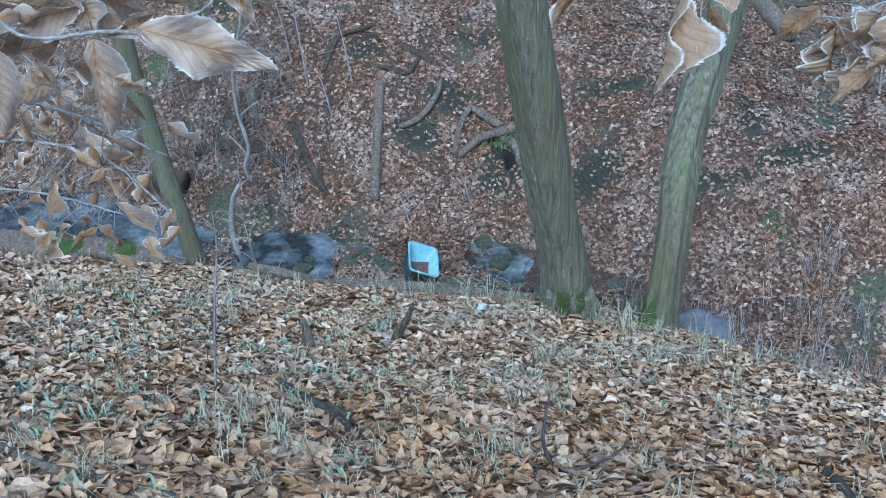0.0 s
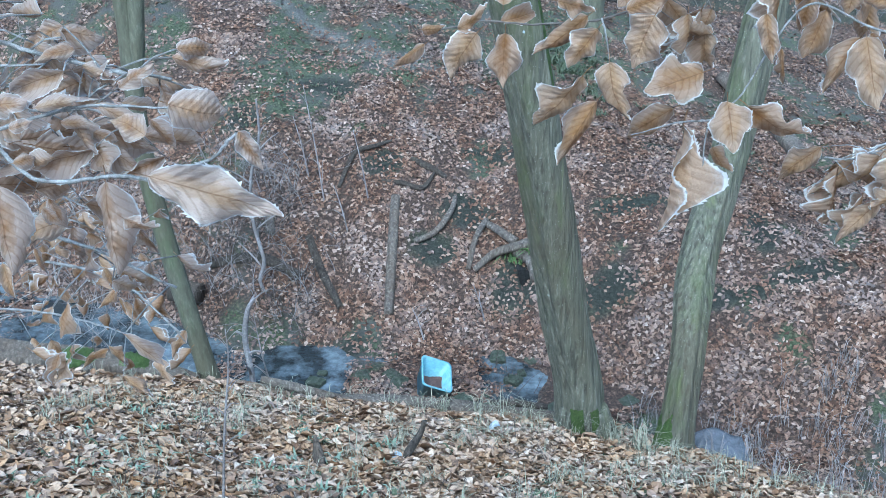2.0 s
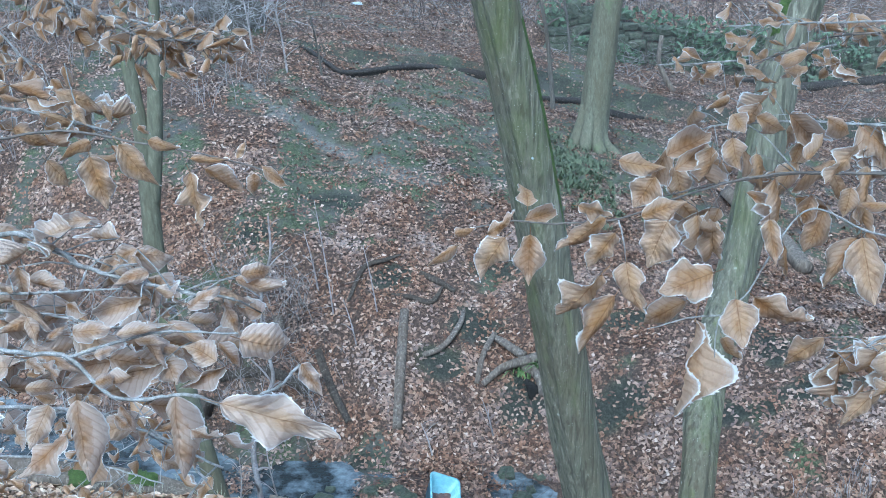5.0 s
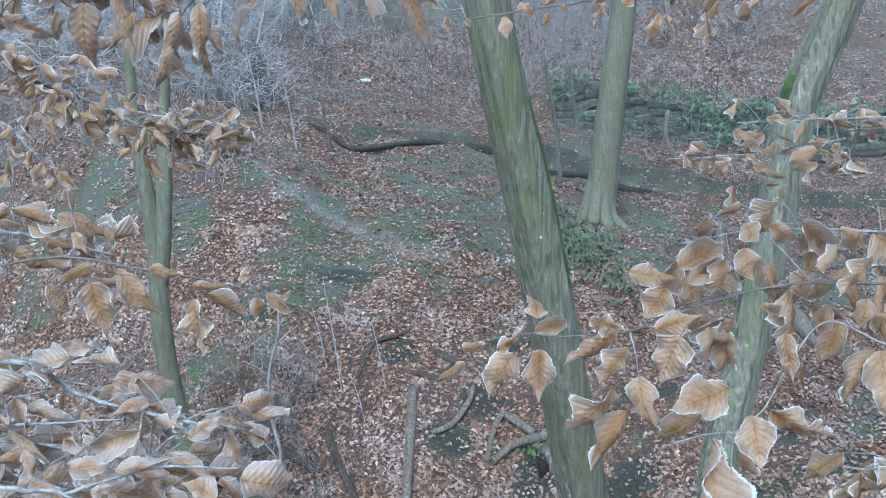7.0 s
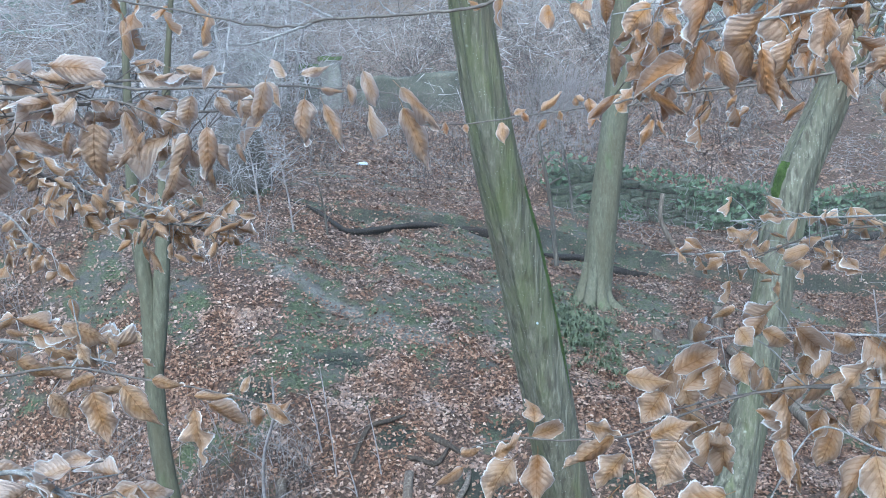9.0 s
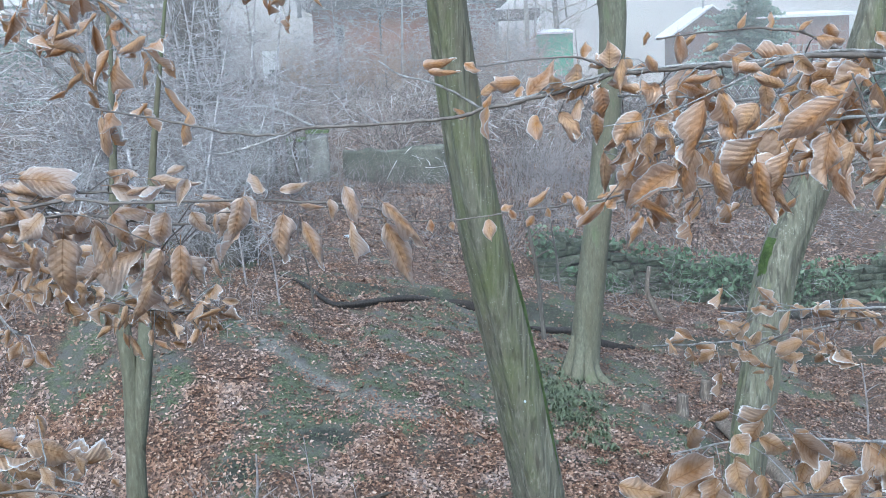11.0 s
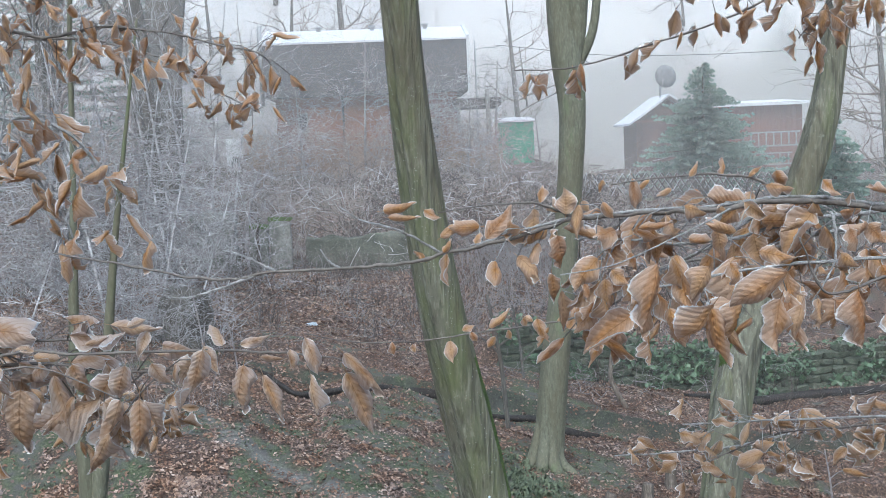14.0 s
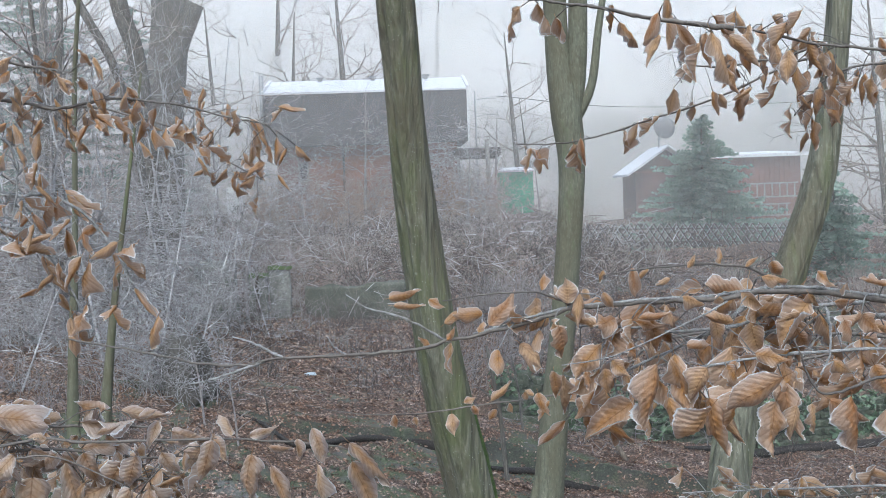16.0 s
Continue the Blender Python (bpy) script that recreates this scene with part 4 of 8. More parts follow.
# ---- old walls ----
def rough_block(name, x0, x1, y0, y1, z0, z1, material, parent, cuts=8, amp=0.06, label="", seed=0.0):
    bm = bmesh.new()
    add_box(bm, x0, x1, y0, y1, z0, z1)
    bmesh.ops.subdivide_edges(bm, edges=bm.edges[:], cuts=cuts, use_grid_fill=True)
    for v in bm.verts:
        c = v.co.copy()
        v.co.x += amp * float(fbm(c.z * 3 + seed, c.y * 3 + 1, 3) - 0.5)
        v.co.y += amp * 1.6 * float(fbm(c.x * 2.4 + seed, c.z * 2.4, 3) - 0.5)
        if c.z > z1 - 0.02:
            v.co.z += amp * 3 * float(fbm(c.x * 1.8 + seed, c.y * 1.8, 3) - 0.5)
    return part(name, bm, material, parent, label, True)


ruin = thing("concrete_wall", (-4.5, 35, 3.2), "broken mossy concrete retaining wall on the bank", "wall")
rough_block("slab", -6.45, -5.05, 35.0, 35.5, 2.6, 5.2, M_CONCRETE, ruin, 10, 0.10, "", 1)
rough_block("slab", -4.6, -4.05, 34.6, 35.0, 3.1, 4.75, M_CONCRETE, ruin, 8, 0.08, "", 2)
rough_block("slab", -3.98, -3.35, 34.7, 35.1, 3.2, 4.95, M_CONCRETE, ruin, 8, 0.08, "", 3)
rough_block("coping", -4.65, -4.02, 34.55, 35.1, 4.76, 4.88, M_MOSS, ruin, 6, 0.05, "mossy top", 4)
rough_block("coping", -4.0, -3.3, 34.65, 35.2, 4.98, 5.1, M_MOSS, ruin, 6, 0.05, "mossy top", 5)
rough_block("slab", -3.05, 0.3, 36.6, 37.0, 2.9, 4.25, simple("dark_mossy_concrete", (0.045, 0.052, 0.038), (0.12, 0.125, 0.10), 1.5, 0.95, 0.8, 0.03), ruin, 14, 0.14, "dark mossy low wall", 6)
stem("stake", [(-4.3, 34.4, 3.2, 0.05), (-4.32, 34.4, 4.2, 0.05), (-4.3, 34.4, 5.1, 0.045)], M_DARKWOOD, ruin, 8, 8)

stone_wall = thing("dry_stone_wall", (6, 25.2, 1.5), "low dry stone wall covered in moss and ivy", "wall")
SRNG = random.Random(21)


def stone_mesh(k):
    bm = bmesh.new()
    bmesh.ops.create_cube(bm, size=1)
    bmesh.ops.bevel(bm, geom=bm.edges[:], offset=0.16, segments=1, affect='EDGES')
    for v in bm.verts:
        v.co += Vector((SRNG.uniform(-0.09, 0.09), SRNG.uniform(-0.09, 0.09), SRNG.uniform(-0.09, 0.09)))
    me = bpy.data.meshes.new("stone")
    bm.to_mesh(me)
    bm.free()
    me.materials.append(M_STONE)
    return me


STONES = [stone_mesh(k) for k in range(8)]


def stone(parent, x, y, z, sx, sy, sz, rz, name="stone"):
    ob = new(name, STONES[SRNG.randrange(8)])
    adopt(ob, parent)
    ob.matrix_basis = Matrix.LocRotScale((x, y, z), Euler((SRNG.uniform(-0.08, 0.08), SRNG.uniform(-0.08, 0.08), rz)), (sx, sy, sz))
    return ob


for row in range(6):
    wx_ = 1.9 + SRNG.uniform(0, 0.2)
    while wx_ < 12.5:
        w = SRNG.uniform(0.22, 0.5)
        xm = wx_ + w / 2
        ym = 24.0 + 0.28 * (xm - 2) + 0.06 * row + SRNG.uniform(-0.09, 0.09)
        base = gz(xm, 23.6 + 0.28 * (xm - 2)) - 0.05
        if row < 5 or SRNG.random() < 0.45:
            stone(stone_wall, xm, ym, base + 0.09 + row * 0.175, w * 1.02, 0.36, 0.185 * SRNG.uniform(0.75, 1.15), math.atan(0.28) + SRNG.uniform(-0.12, 0.12))
        wx_ += w + 0.02

# ---- things on the ground ----
def lying(name, pts, material, label, category, sides=14, n=40, flute=0.26, seed=1, sink=0.3, parent=None):
    """A log or stick on the ground: rows of x, y, radius and a lift over the ground."""
    rows = []
    for x, y, r, *up in pts:
        rows.append((x, y, gz(x, y) + r * (1 - sink) + (up[0] if up else 0), r))
    if category == "log" and len(rows) > 2:
        z0, z1 = rows[0][2], rows[-1][2]
        rows = [(x, y, max(z0 + (z1 - z0) * i / (len(rows) - 1), z - 0.5 * r), r) for i, (x, y, z, r) in enumerate(rows)]
    ob = stem(name, rows, material, parent, sides, n, flute, seed)
    return tagged(ob, label, category) if parent is None else ob


fallen = thing("fallen_log", (-0.1, 8.85, 1.2), "rotten grey log lying along the stream bank", "log")
stem("trunk", [(-1.02, 8.82, 1.39, 0.03), (-0.80, 8.8, 1.365, 0.06), (-0.41, 8.78, 1.32, 0.085), (-0.01, 8.78, 1.26, 0.09), (0.2, 8.8, 1.225, 0.065), (0.3, 8.8, 1.21, 0.02)], M_DEADWOOD, fallen, 22, 60, 0.25, 3)
stem("limb", [(0.12, 8.78, 1.265, 0.045), (0.42, 8.78, 1.21, 0.06), (0.68, 8.78, 1.165, 0.055), (0.90, 8.8, 1.12, 0.045)], M_DEADWOOD, fallen, 14, 30, 0.2, 4)
stem("limb", [(0.3, 8.98, 1.16, 0.03), (0.5, 9.0, 1.15, 0.035), (0.8, 8.98, 1.10, 0.03)], M_DARKWOOD, fallen, 10, 16, 0.15, 5)
lying("stick", [(-1.62, 8.74, 0.03, 0.05), (-1.35, 8.7, 0.04, 0.05), (-1.1, 8.7, 0.035, 0.03), (-0.85, 8.66, 0.02)], M_DEADWOOD, "pale broken stick at the bank edge", "stick", 8)

mossy = thing("mossy_log", (-3.0, 8.9, 1.7), "old log with bright moss along the bank edge", "log")
MROWS = [(-4.7, 8.92, 1.96, 0.12), (-3.99, 8.92, 1.90, 0.12), (-3.53, 8.9, 1.835, 0.115), (-3.15, 8.9, 1.79, 0.11), (-2.78, 8.9, 1.735, 0.10), (-2.5, 8.9, 1.67, 0.085), (-2.18, 8.88, 1.57, 0.05)]
stem("trunk", MROWS, M_DEADWOOD, mossy, 22, 80, 0.25, 5)
moss_on(mossy, MROWS, 0.43, 0.56, -30, 110, 0.05, 4)
moss_on(mossy, MROWS, 0.66, 0.78, -40, 70, 0.04, 6)
stem("stub", [(-3.05, 8.72, 1.68, 0.085), (-3.05, 8.7, 1.78, 0.08), (-3.06, 8.7, 1.86, 0.07)], M_DEADWOOD, mossy, 12, 8, 0.2, 3)

lying("pole", [(-0.76, 12.0, 0.055), (-0.72, 12.5, 0.06, 0.02), (-0.69, 12.9, 0.06, 0.02), (-0.67, 13.25, 0.055)], M_DEADWOOD, "straight barkless pole lying up the slope", "log", 12, 20, 0.08, 2)
lying("log", [(-2.9, 12.75, 0.05), (-2.3, 12.6, 0.065), (-1.8, 12.45, 0.06)], M_DARKWOOD, "short dark rotten log on the slope", "log")
lying("log", [(-3.35, 12.5, 0.13, 0.1), (-3.0, 12.35, 0.13, 0.1)], M_DARKWOOD, "sawn dark log end beside the stream", "log")
lying("stick", [(-1.72, 12.85, 0.045), (-1.55, 12.5, 0.05), (-1.33, 12.15, 0.04)], M_DARKWOOD, "dark broken branch on the slope", "stick")
lying("log", [(-2.2, 13.15, 0.06), (-2.17, 12.8, 0.06)], M_DEADWOOD, "short pale log piece on the slope", "log")
lying("branch", [(-1.38, 13.45, 0.022), (-1.18, 13.76, 0.03, 0.03), (-0.9, 13.87, 0.028, 0.04), (-0.72, 14.0, 0.014, 0.02)], M_DARKWOOD, "mossy bent branch half sunk in leaves", "branch")
lying("branch", [(-0.89, 13.45, 0.018), (-0.6, 13.44, 0.03), (-0.35, 13.41, 0.034), (-0.19, 13.6, 0.02, 0.03)], M_DARKWOOD, "mossy forked branch on the slope", "branch")
lying("branch", [(-0.48, 13.78, 0.025), (-0.28, 13.68, 0.045), (-0.05, 13.58, 0.03)], M_DARKWOOD, "thick dark branch stub on the slope", "branch")
lying("branch", [(-0.45, 12.75, 0.03), (-0.2, 12.85, 0.035, 0.04), (0.0, 13.1, 0.035, 0.06), (0.06, 13.35, 0.025)], M_DEADWOOD, "curved pale root on bare soil", "root")
rootmass = thing("root_mass", (0.6, 12.7, 0.7), "exposed tangled roots at a small eroded hollow", "roots")
for rr in ([(0.18, 12.5, 0.03), (0.28, 12.75, 0.035, 0.08), (0.42, 13.05, 0.035, 0.05)], [(0.42, 13.05, 0.04), (0.55, 12.85, 0.05, 0.08), (0.75, 12.65, 0.06, 0.05)],
           [(0.25, 12.5, 0.035), (0.5, 12.6, 0.05, 0.08), (0.8, 12.55, 0.06, 0.1), (1.0, 12.6, 0.06)], [(0.75, 12.6, 0.07), (0.9, 12.4, 0.06, 0.02), (0.95, 12.2, 0.05)],
           [(0.9, 12.6, 0.06, 0.1), (1.2, 12.7, 0.05, 0.02), (1.5, 12.7, 0.04)]):
    lying("root", rr, M_DEADWOOD, "", "", 8, 16, 0.15, 4, 0.3, rootmass)
# Solid near-black block; its colour stands for the shade inside the hollow.
rough_block("hollow", 0.78, 1.12, 12.34, 12.6, 0.30, 0.58, simple("hollow_shade_black", (0.006, 0.006, 0.005), (0.022, 0.02, 0.018), 9, 0.95, 0.8, 0.03), rootmass, 8, 0.34, "black block painted as the shade under the roots", 3)
# the tilted plastic tub at the water's edge
M_TUB = simple("pale_blue_plastic", (0.17, 0.36, 0.43), (0.30, 0.50, 0.57), 2.5, 0.35, 0.05, 0.003)
tub = thing("plastic_tub", (-0.2, 10.75, 0.05), "pale blue plastic tub tipped towards the bank, leaves inside", "tub")


def ring(w, h, r, z, n=6):
    out = []
    for cx, cy, a0 in ((w - r, h - r, 0), (-w + r, h - r, 90), (-w + r, -h + r, 180), (w - r, -h + r, 270)):
        for k in range(n):
            a = radians(a0 + 90 * k / (n - 1))
            out.append((cx + r * math.cos(a), cy + r * math.sin(a), z))
    return out


bm = bmesh.new()
rings = [ring(0.115, 0.15, 0.05, 0.0), ring(0.155, 0.195, 0.05, 0.24), ring(0.175, 0.215, 0.055, 0.242), ring(0.175, 0.215, 0.055, 0.225), ring(0.168, 0.208, 0.055, 0.225),
         ring(0.160, 0.20, 0.052, 0.222), ring(0.12, 0.156, 0.05, -0.006)]
vr = [[bm.verts.new(c) for c in r] for r in rings]
n = len(vr[0])
for a, b in zip(vr, vr[1:]):
    for i in range(n):
        bm.faces.new((a[i], a[(i + 1) % n], b[(i + 1) % n], b[i]))
bm.faces.new(vr[0])
bm.faces.new(vr[-1][::-1])
bmesh.ops.recalc_face_normals(bm, faces=bm.faces)
TUBM = Matrix.Translation((-0.312, 10.85, 0.095)) @ Matrix.Rotation(radians(64.6), 4, 'Z') @ Matrix.Rotation(radians(30.3), 4, 'X') @ Matrix.Rotation(radians(-60.4), 4, 'Z')
bmesh.ops.transform(bm, matrix=TUBM, verts=bm.verts)
part("body", bm, M_TUB, tub, "", True)
bm = bmesh.new()
bmesh.ops.create_grid(bm, x_segments=10, y_segments=12, size=0.5)
for v in bm.verts:
    x, y = v.co.x, v.co.y
    k = 0.55 + 0.8 * float(fbm(math.atan2(y, x) * 1.3 + 4, 2.0, 3))
    v.co = Vector((x * 0.22 * k + 0.035, y * 0.30 * k - 0.03, 0.03 + 0.10 * max(0, x) + 0.03 * float(fbm(x * 5, y * 5, 3))))
bmesh.ops.transform(bm, matrix=TUBM, verts=bm.verts)
part("leaf_debris", bm, simple("wet_brown_debris", (0.10, 0.055, 0.045), (0.20, 0.12, 0.10), 20, 0.7, 0.8, 0.02), tub, "wet brown leaves in the tub")

# litter of people: pieces of plastic
M_BAG = simple("pale_plastic_film", (0.30, 0.38, 0.44), (0.55, 0.60, 0.64), 22, 0.3, 0.5, 0.01)


def scrap(x, y, w, d, h, label, seed):
    bm = bmesh.new()
    bmesh.ops.create_icosphere(bm, subdivisions=2, radius=1)
    for v in bm.verts:
        k = 0.6 + 0.8 * float(fbm(v.co.x * 2 + seed, v.co.y * 2 + v.co.z * 3, 3))
        v.co = Vector((v.co.x * w * k, v.co.y * d * k, max(-0.3, v.co.z) * h * k))
    bmesh.ops.transform(bm, matrix=Matrix.Translation((x, y, gz(x, y) + h * 0.3)), verts=bm.verts)
    return tagged(part("plastic_scrap", bm, M_BAG, None, "", True), label, "litter")


scrap(-0.42, 7.15, 0.07, 0.05, 0.03, "crumpled whitish plastic film among leaves", 1)
scrap(0.30, 8.1, 0.05, 0.04, 0.08, "pale blue plastic cup half buried", 5)
scrap(-2.1, 26.0, 0.15, 0.1, 0.06, "white plastic bag on the leaves", 9)
scrap(-0.25, 8.25, 0.02, 0.015, 0.03, "small white plastic piece", 12)

# stub and sticks on the near bank
stub = stem("broken_stub", [(-0.36, 7.1, gz(-0.36, 7.1) - 0.02, 0.022), (-0.32, 7.12, gz(-0.34, 7.1) + 0.07, 0.03), (-0.24, 7.2, gz(-0.3, 7.15) + 0.17, 0.02), (-0.20, 7.2, gz(-0.24, 7.2) + 0.30, 0.015)], M_DARKWOOD, None, 8, 20, 0.25, 3)
tagged(stub, "dark broken branch stub standing in leaves", "branch")
post = stem("bark_shard", [(-0.87, 6.75, gz(-0.87, 6.75) - 0.02, 0.03), (-0.88, 6.76, gz(-0.87, 6.75) + 0.1, 0.035), (-0.90, 6.8, gz(-0.87, 6.75) + 0.22, 0.012)], M_DEADWOOD, None, 7, 10, 0.3, 8)
tagged(post, "grey bark shard upright in leaves", "bark")
lying("stick", [(-1.0, 5.95, 0.012, 0.05), (-0.85, 5.65, 0.016, 0.05), (-0.62, 5.25, 0.022, 0.04), (-0.45, 5.0, 0.016, 0.03), (-0.25, 4.75, 0.01)], M_DARKWOOD, "long dark twisted stick across the leaves", "stick", 8, 30, 0.2)
lying("stick", [(-0.66, 5.35, 0.02, 0.04), (-0.55, 5.2, 0.035, 0.03), (-0.45, 5.1, 0.02, 0.02)], M_DARKWOOD, "dark lichen-spotted branch piece", "stick", 8)
lying("stick", [(1.93, 5.3, 0.025), (1.96, 5.15, 0.022, 0.02), (1.90, 5.0, 0.02, 0.02)], M_DARKWOOD, "short dark branch on the leaves", "stick", 8)
lying("stick", [(1.93, 4.95, 0.03, 0.02), (1.90, 4.82, 0.03, 0.02), (1.88, 4.62, 0.03)], M_DARKWOOD, "grey broken branch on the leaves", "stick", 8)
root_near = lying("log", [(-2.15, 4.75, 0.025), (-1.88, 4.52, 0.03), (-1.63, 4.3, 0.035), (-1.4, 4.2, 0.028), (-1.05, 4.1, 0.02)], M_DEADWOOD, "mossy grey branch with ivy on the bank", "branch", 12)
lying("stick", [(0.9, 5.0, 0.007, 0.12), (0.75, 4.85, 0.008, 0.06), (0.5, 4.7, 0.009, 0.02), (0.2, 4.95, 0.008, 0.02)], M_TWIG_DARK, "thin forked twig on the leaves", "twig", 6)
lying("stick", [(0.55, 5.4, 0.006, 0.2), (0.48, 5.0, 0.008, 0.08), (0.5, 4.65, 0.009, 0.02)], M_TWIG_DARK, "thin dark twig standing in leaves", "twig", 6)
lying("stick", [(2.3, 6.3, 0.009), (2.0, 6.15, 0.010, 0.04), (1.7, 6.3, 0.008, 0.02)], M_TWIG_DARK, "thin twig on the leaves", "twig", 6)

# stones in and by the stream
CRNG = random.Random(4)
stones_bed = thing("stream_stones", (0.5, 11, 0), "wet mossy stones in the stream bed", "stones")
for k in range(46):
    x = CRNG.uniform(-0.1, 2.2) if k < 34 else CRNG.uniform(-3.5, -0.4)
    y = CRNG.uniform(float(lip(x)) + 1.2, float(far_foot(x)) + 0.2)
    q = CRNG.uniform(0.05, 0.15)
    stone(stones_bed, x, y, 0.02 - 0.05 * x + q * 0.1, q * 1.5, q * 1.2, q * 0.9, CRNG.uniform(0, 3))
# Made-up block in place of a bluish-grey patch like frosted grass.
blue_patch = thing("frosted_lump", (2.35, 8.3, 0.4), "frosted bluish-grey lump standing for frosted grass behind the mossy tree foot", "stone")
rough_block("body", 1.95, 2.35, 8.0, 8.4, 0.35, 1.12, simple("frosted_blue_grey", (0.11, 0.12, 0.14), (0.22, 0.24, 0.28), 14, 0.85, 0.8, 0.03), blue_patch, 8, 0.2, "", 7)

# dark trunk shapes along the eroded edge, near-black to paint its undercut shade
M_UNDERCUT_SHADE = bark_material("undercut_shade_black", (0.022, 0.019, 0.017), (0.06, 0.052, 0.045), (0.04, 0.05, 0.03), 0.7, False, 0.4)
edge_undercut = thing("fallen_log", (-1, 20.5, 2.6), "dark curved trunk shapes painted as shade of an eroded undercut edge", "log")
for rr in ([(-3.1, 20.9, 0.03), (-2.54, 20.4, 0.045), (-2.16, 20.0, 0.05, 0.01), (-1.84, 19.85, 0.055, 0.02), (-1.19, 20.1, 0.06, 0.02), (-0.59, 20.55, 0.06, 0.03), (-0.02, 21.2, 0.08, 0.05), (0.45, 21.4, 0.11, 0.02), (0.8, 21.45, 0.09), (1.3, 21.3, 0.06)],
           [(1.5, 20.9, 0.05), (1.9, 20.95, 0.07), (2.4, 21.1, 0.08), (2.8, 20.65, 0.09), (3.1, 20.6, 0.08), (3.5, 20.7, 0.04)],
           [(6.0, 24.1, 0.05), (6.9, 24.55, 0.09), (7.7, 24.85, 0.12), (9.1, 25.2, 0.13), (10.7, 25.6, 0.12), (12.0, 26.0, 0.09)]):
    lying("trunk", rr, M_UNDERCUT_SHADE, "", "", 12, 60, 0.4, 6, 0.5, edge_undercut)
lying("log", [(4.15, 17.0, 0.10, 0.02), (4.35, 16.2, 0.12, 0.03), (4.55, 15.3, 0.13, 0.02), (4.65, 14.6, 0.12)], M_DEADWOOD, "grey barkless fallen log", "log", 12, 24, 0.15, 8)
snag = stem("broken_sapling", [(4.35, 22.2, gz(4.3, 22.2) - 0.05, 0.05), (4.15, 22.25, gz(4.2, 22.2) + 0.3, 0.05), (4.05, 22.3, gz(4.1, 22.2) + 0.6, 0.045), (4.1, 22.3, gz(4.1, 22.2) + 1.05, 0.045)], M_DEADWOOD, None, 8, 14, 0.1, 3)
tagged(snag, "pale broken sapling stem", "tree")
for sx0, sy0, h in ((4.2, 18.2, 0.32), (3.6, 17.2, 0.3), (3.0, 17.0, 0.12)):
    s_ = stem("stump", [(sx0, sy0, gz(sx0, sy0) - 0.05, 0.11), (sx0, sy0, gz(sx0, sy0) + h * 0.5, 0.085), (sx0 + 0.02, sy0, gz(sx0, sy0) + h, 0.08)], M_DEADWOOD, None, 10, 8, 0.2, 2)
    tagged(s_, "small weathered sapling stump", "stump", "small stumps")


# ---- thin stems and saplings ----
def sapling(pts, label, material=None, twigs=6, seed=1, twig_len=0.3, r=0.006):
    t = thing("sapling", (0, 0, 0), label, "sapling")
    stem("stem", pts, material or M_TWIG, t, 6, 24, 0, 1)
    p = spline(pts, 40)
    q = random.Random(seed)
    for k in range(twigs):
        i = int(8 + 30 * (k + q.random()) / twigs)
        i = min(i, 39)
        a = q.uniform(0, 6.28)
        d = np.array([math.cos(a), math.sin(a) * 0.6, q.uniform(0.3, 0.9)]) * twig_len * q.uniform(0.4, 1.1)
        c = p[i, :3]
        stem("twig", [(*c, p[i, 3] * 0.6), (*(c + d * 0.5 + np.array([0, 0, 0.02])), p[i, 3] * 0.45), (*(c + d), p[i, 3] * 0.25)], material or M_TWIG, t, 5, 7)
    return t


sapling([(-1.20, 5.5, gz(-1.2, 5.5) - 0.02, 0.007), (-1.13, 5.5, 3.47, 0.006), (-1.06, 5.5, 3.87, 0.004), (-1.05, 5.5, 4.07, 0.002)], "thin frosted sapling on the bank", M_TWIG, 14, 3, 0.13)
sapling([(-2.12, 12.3, 0.30, 0.024), (-2.255, 12.3, 0.67, 0.022), (-2.18, 12.3, 0.95, 0.022), (-2.25, 12.3, 1.46, 0.020), (-2.21, 12.3, 2.0, 0.018), (-2.07, 12.3, 2.45, 0.014), (-2.05, 12.3, 2.9, 0.010)], "thin crooked pale sapling", M_TWIG, 9, 4, 0.35)
sapling([(-1.97, 10.0, 0.2, 0.03), (-1.99, 10.05, 0.84, 0.03), (-2.02, 10.1, 1.23, 0.028), (-1.96, 10.1, 1.54, 0.024), (-1.88, 10.1, 1.68, 0.014)], "frosted broken shrub stem by the water", M_TWIG, 7, 5, 0.25)
sapling([(-1.6, 9.6, 0.5, 0.008), (-1.75, 9.6, 1.2, 0.007), (-1.8, 9.6, 1.8, 0.004)], "thin frosted shoot by the water", M_TWIG, 12, 6, 0.25)
for k, (x, y, h) in enumerate(((-1.55, 13.3, 1.5), (-1.25, 12.9, 0.6), (-1.75, 13.6, 0.8), (-1.0, 13.2, 0.9), (0.35, 12.0, 0.5), (-0.35, 11.7, 0.45), (1.3, 11.9, 0.6))):
    sapling([(x, y, gz(x, y) - 0.02, 0.010), (x - 0.05, y, gz(x, y) + h * 0.5, 0.008), (x - 0.12, y, gz(x, y) + h, 0.004)], "thin pale sapling stem among leaves", M_TWIG, 3, 10 + k, 0.2)
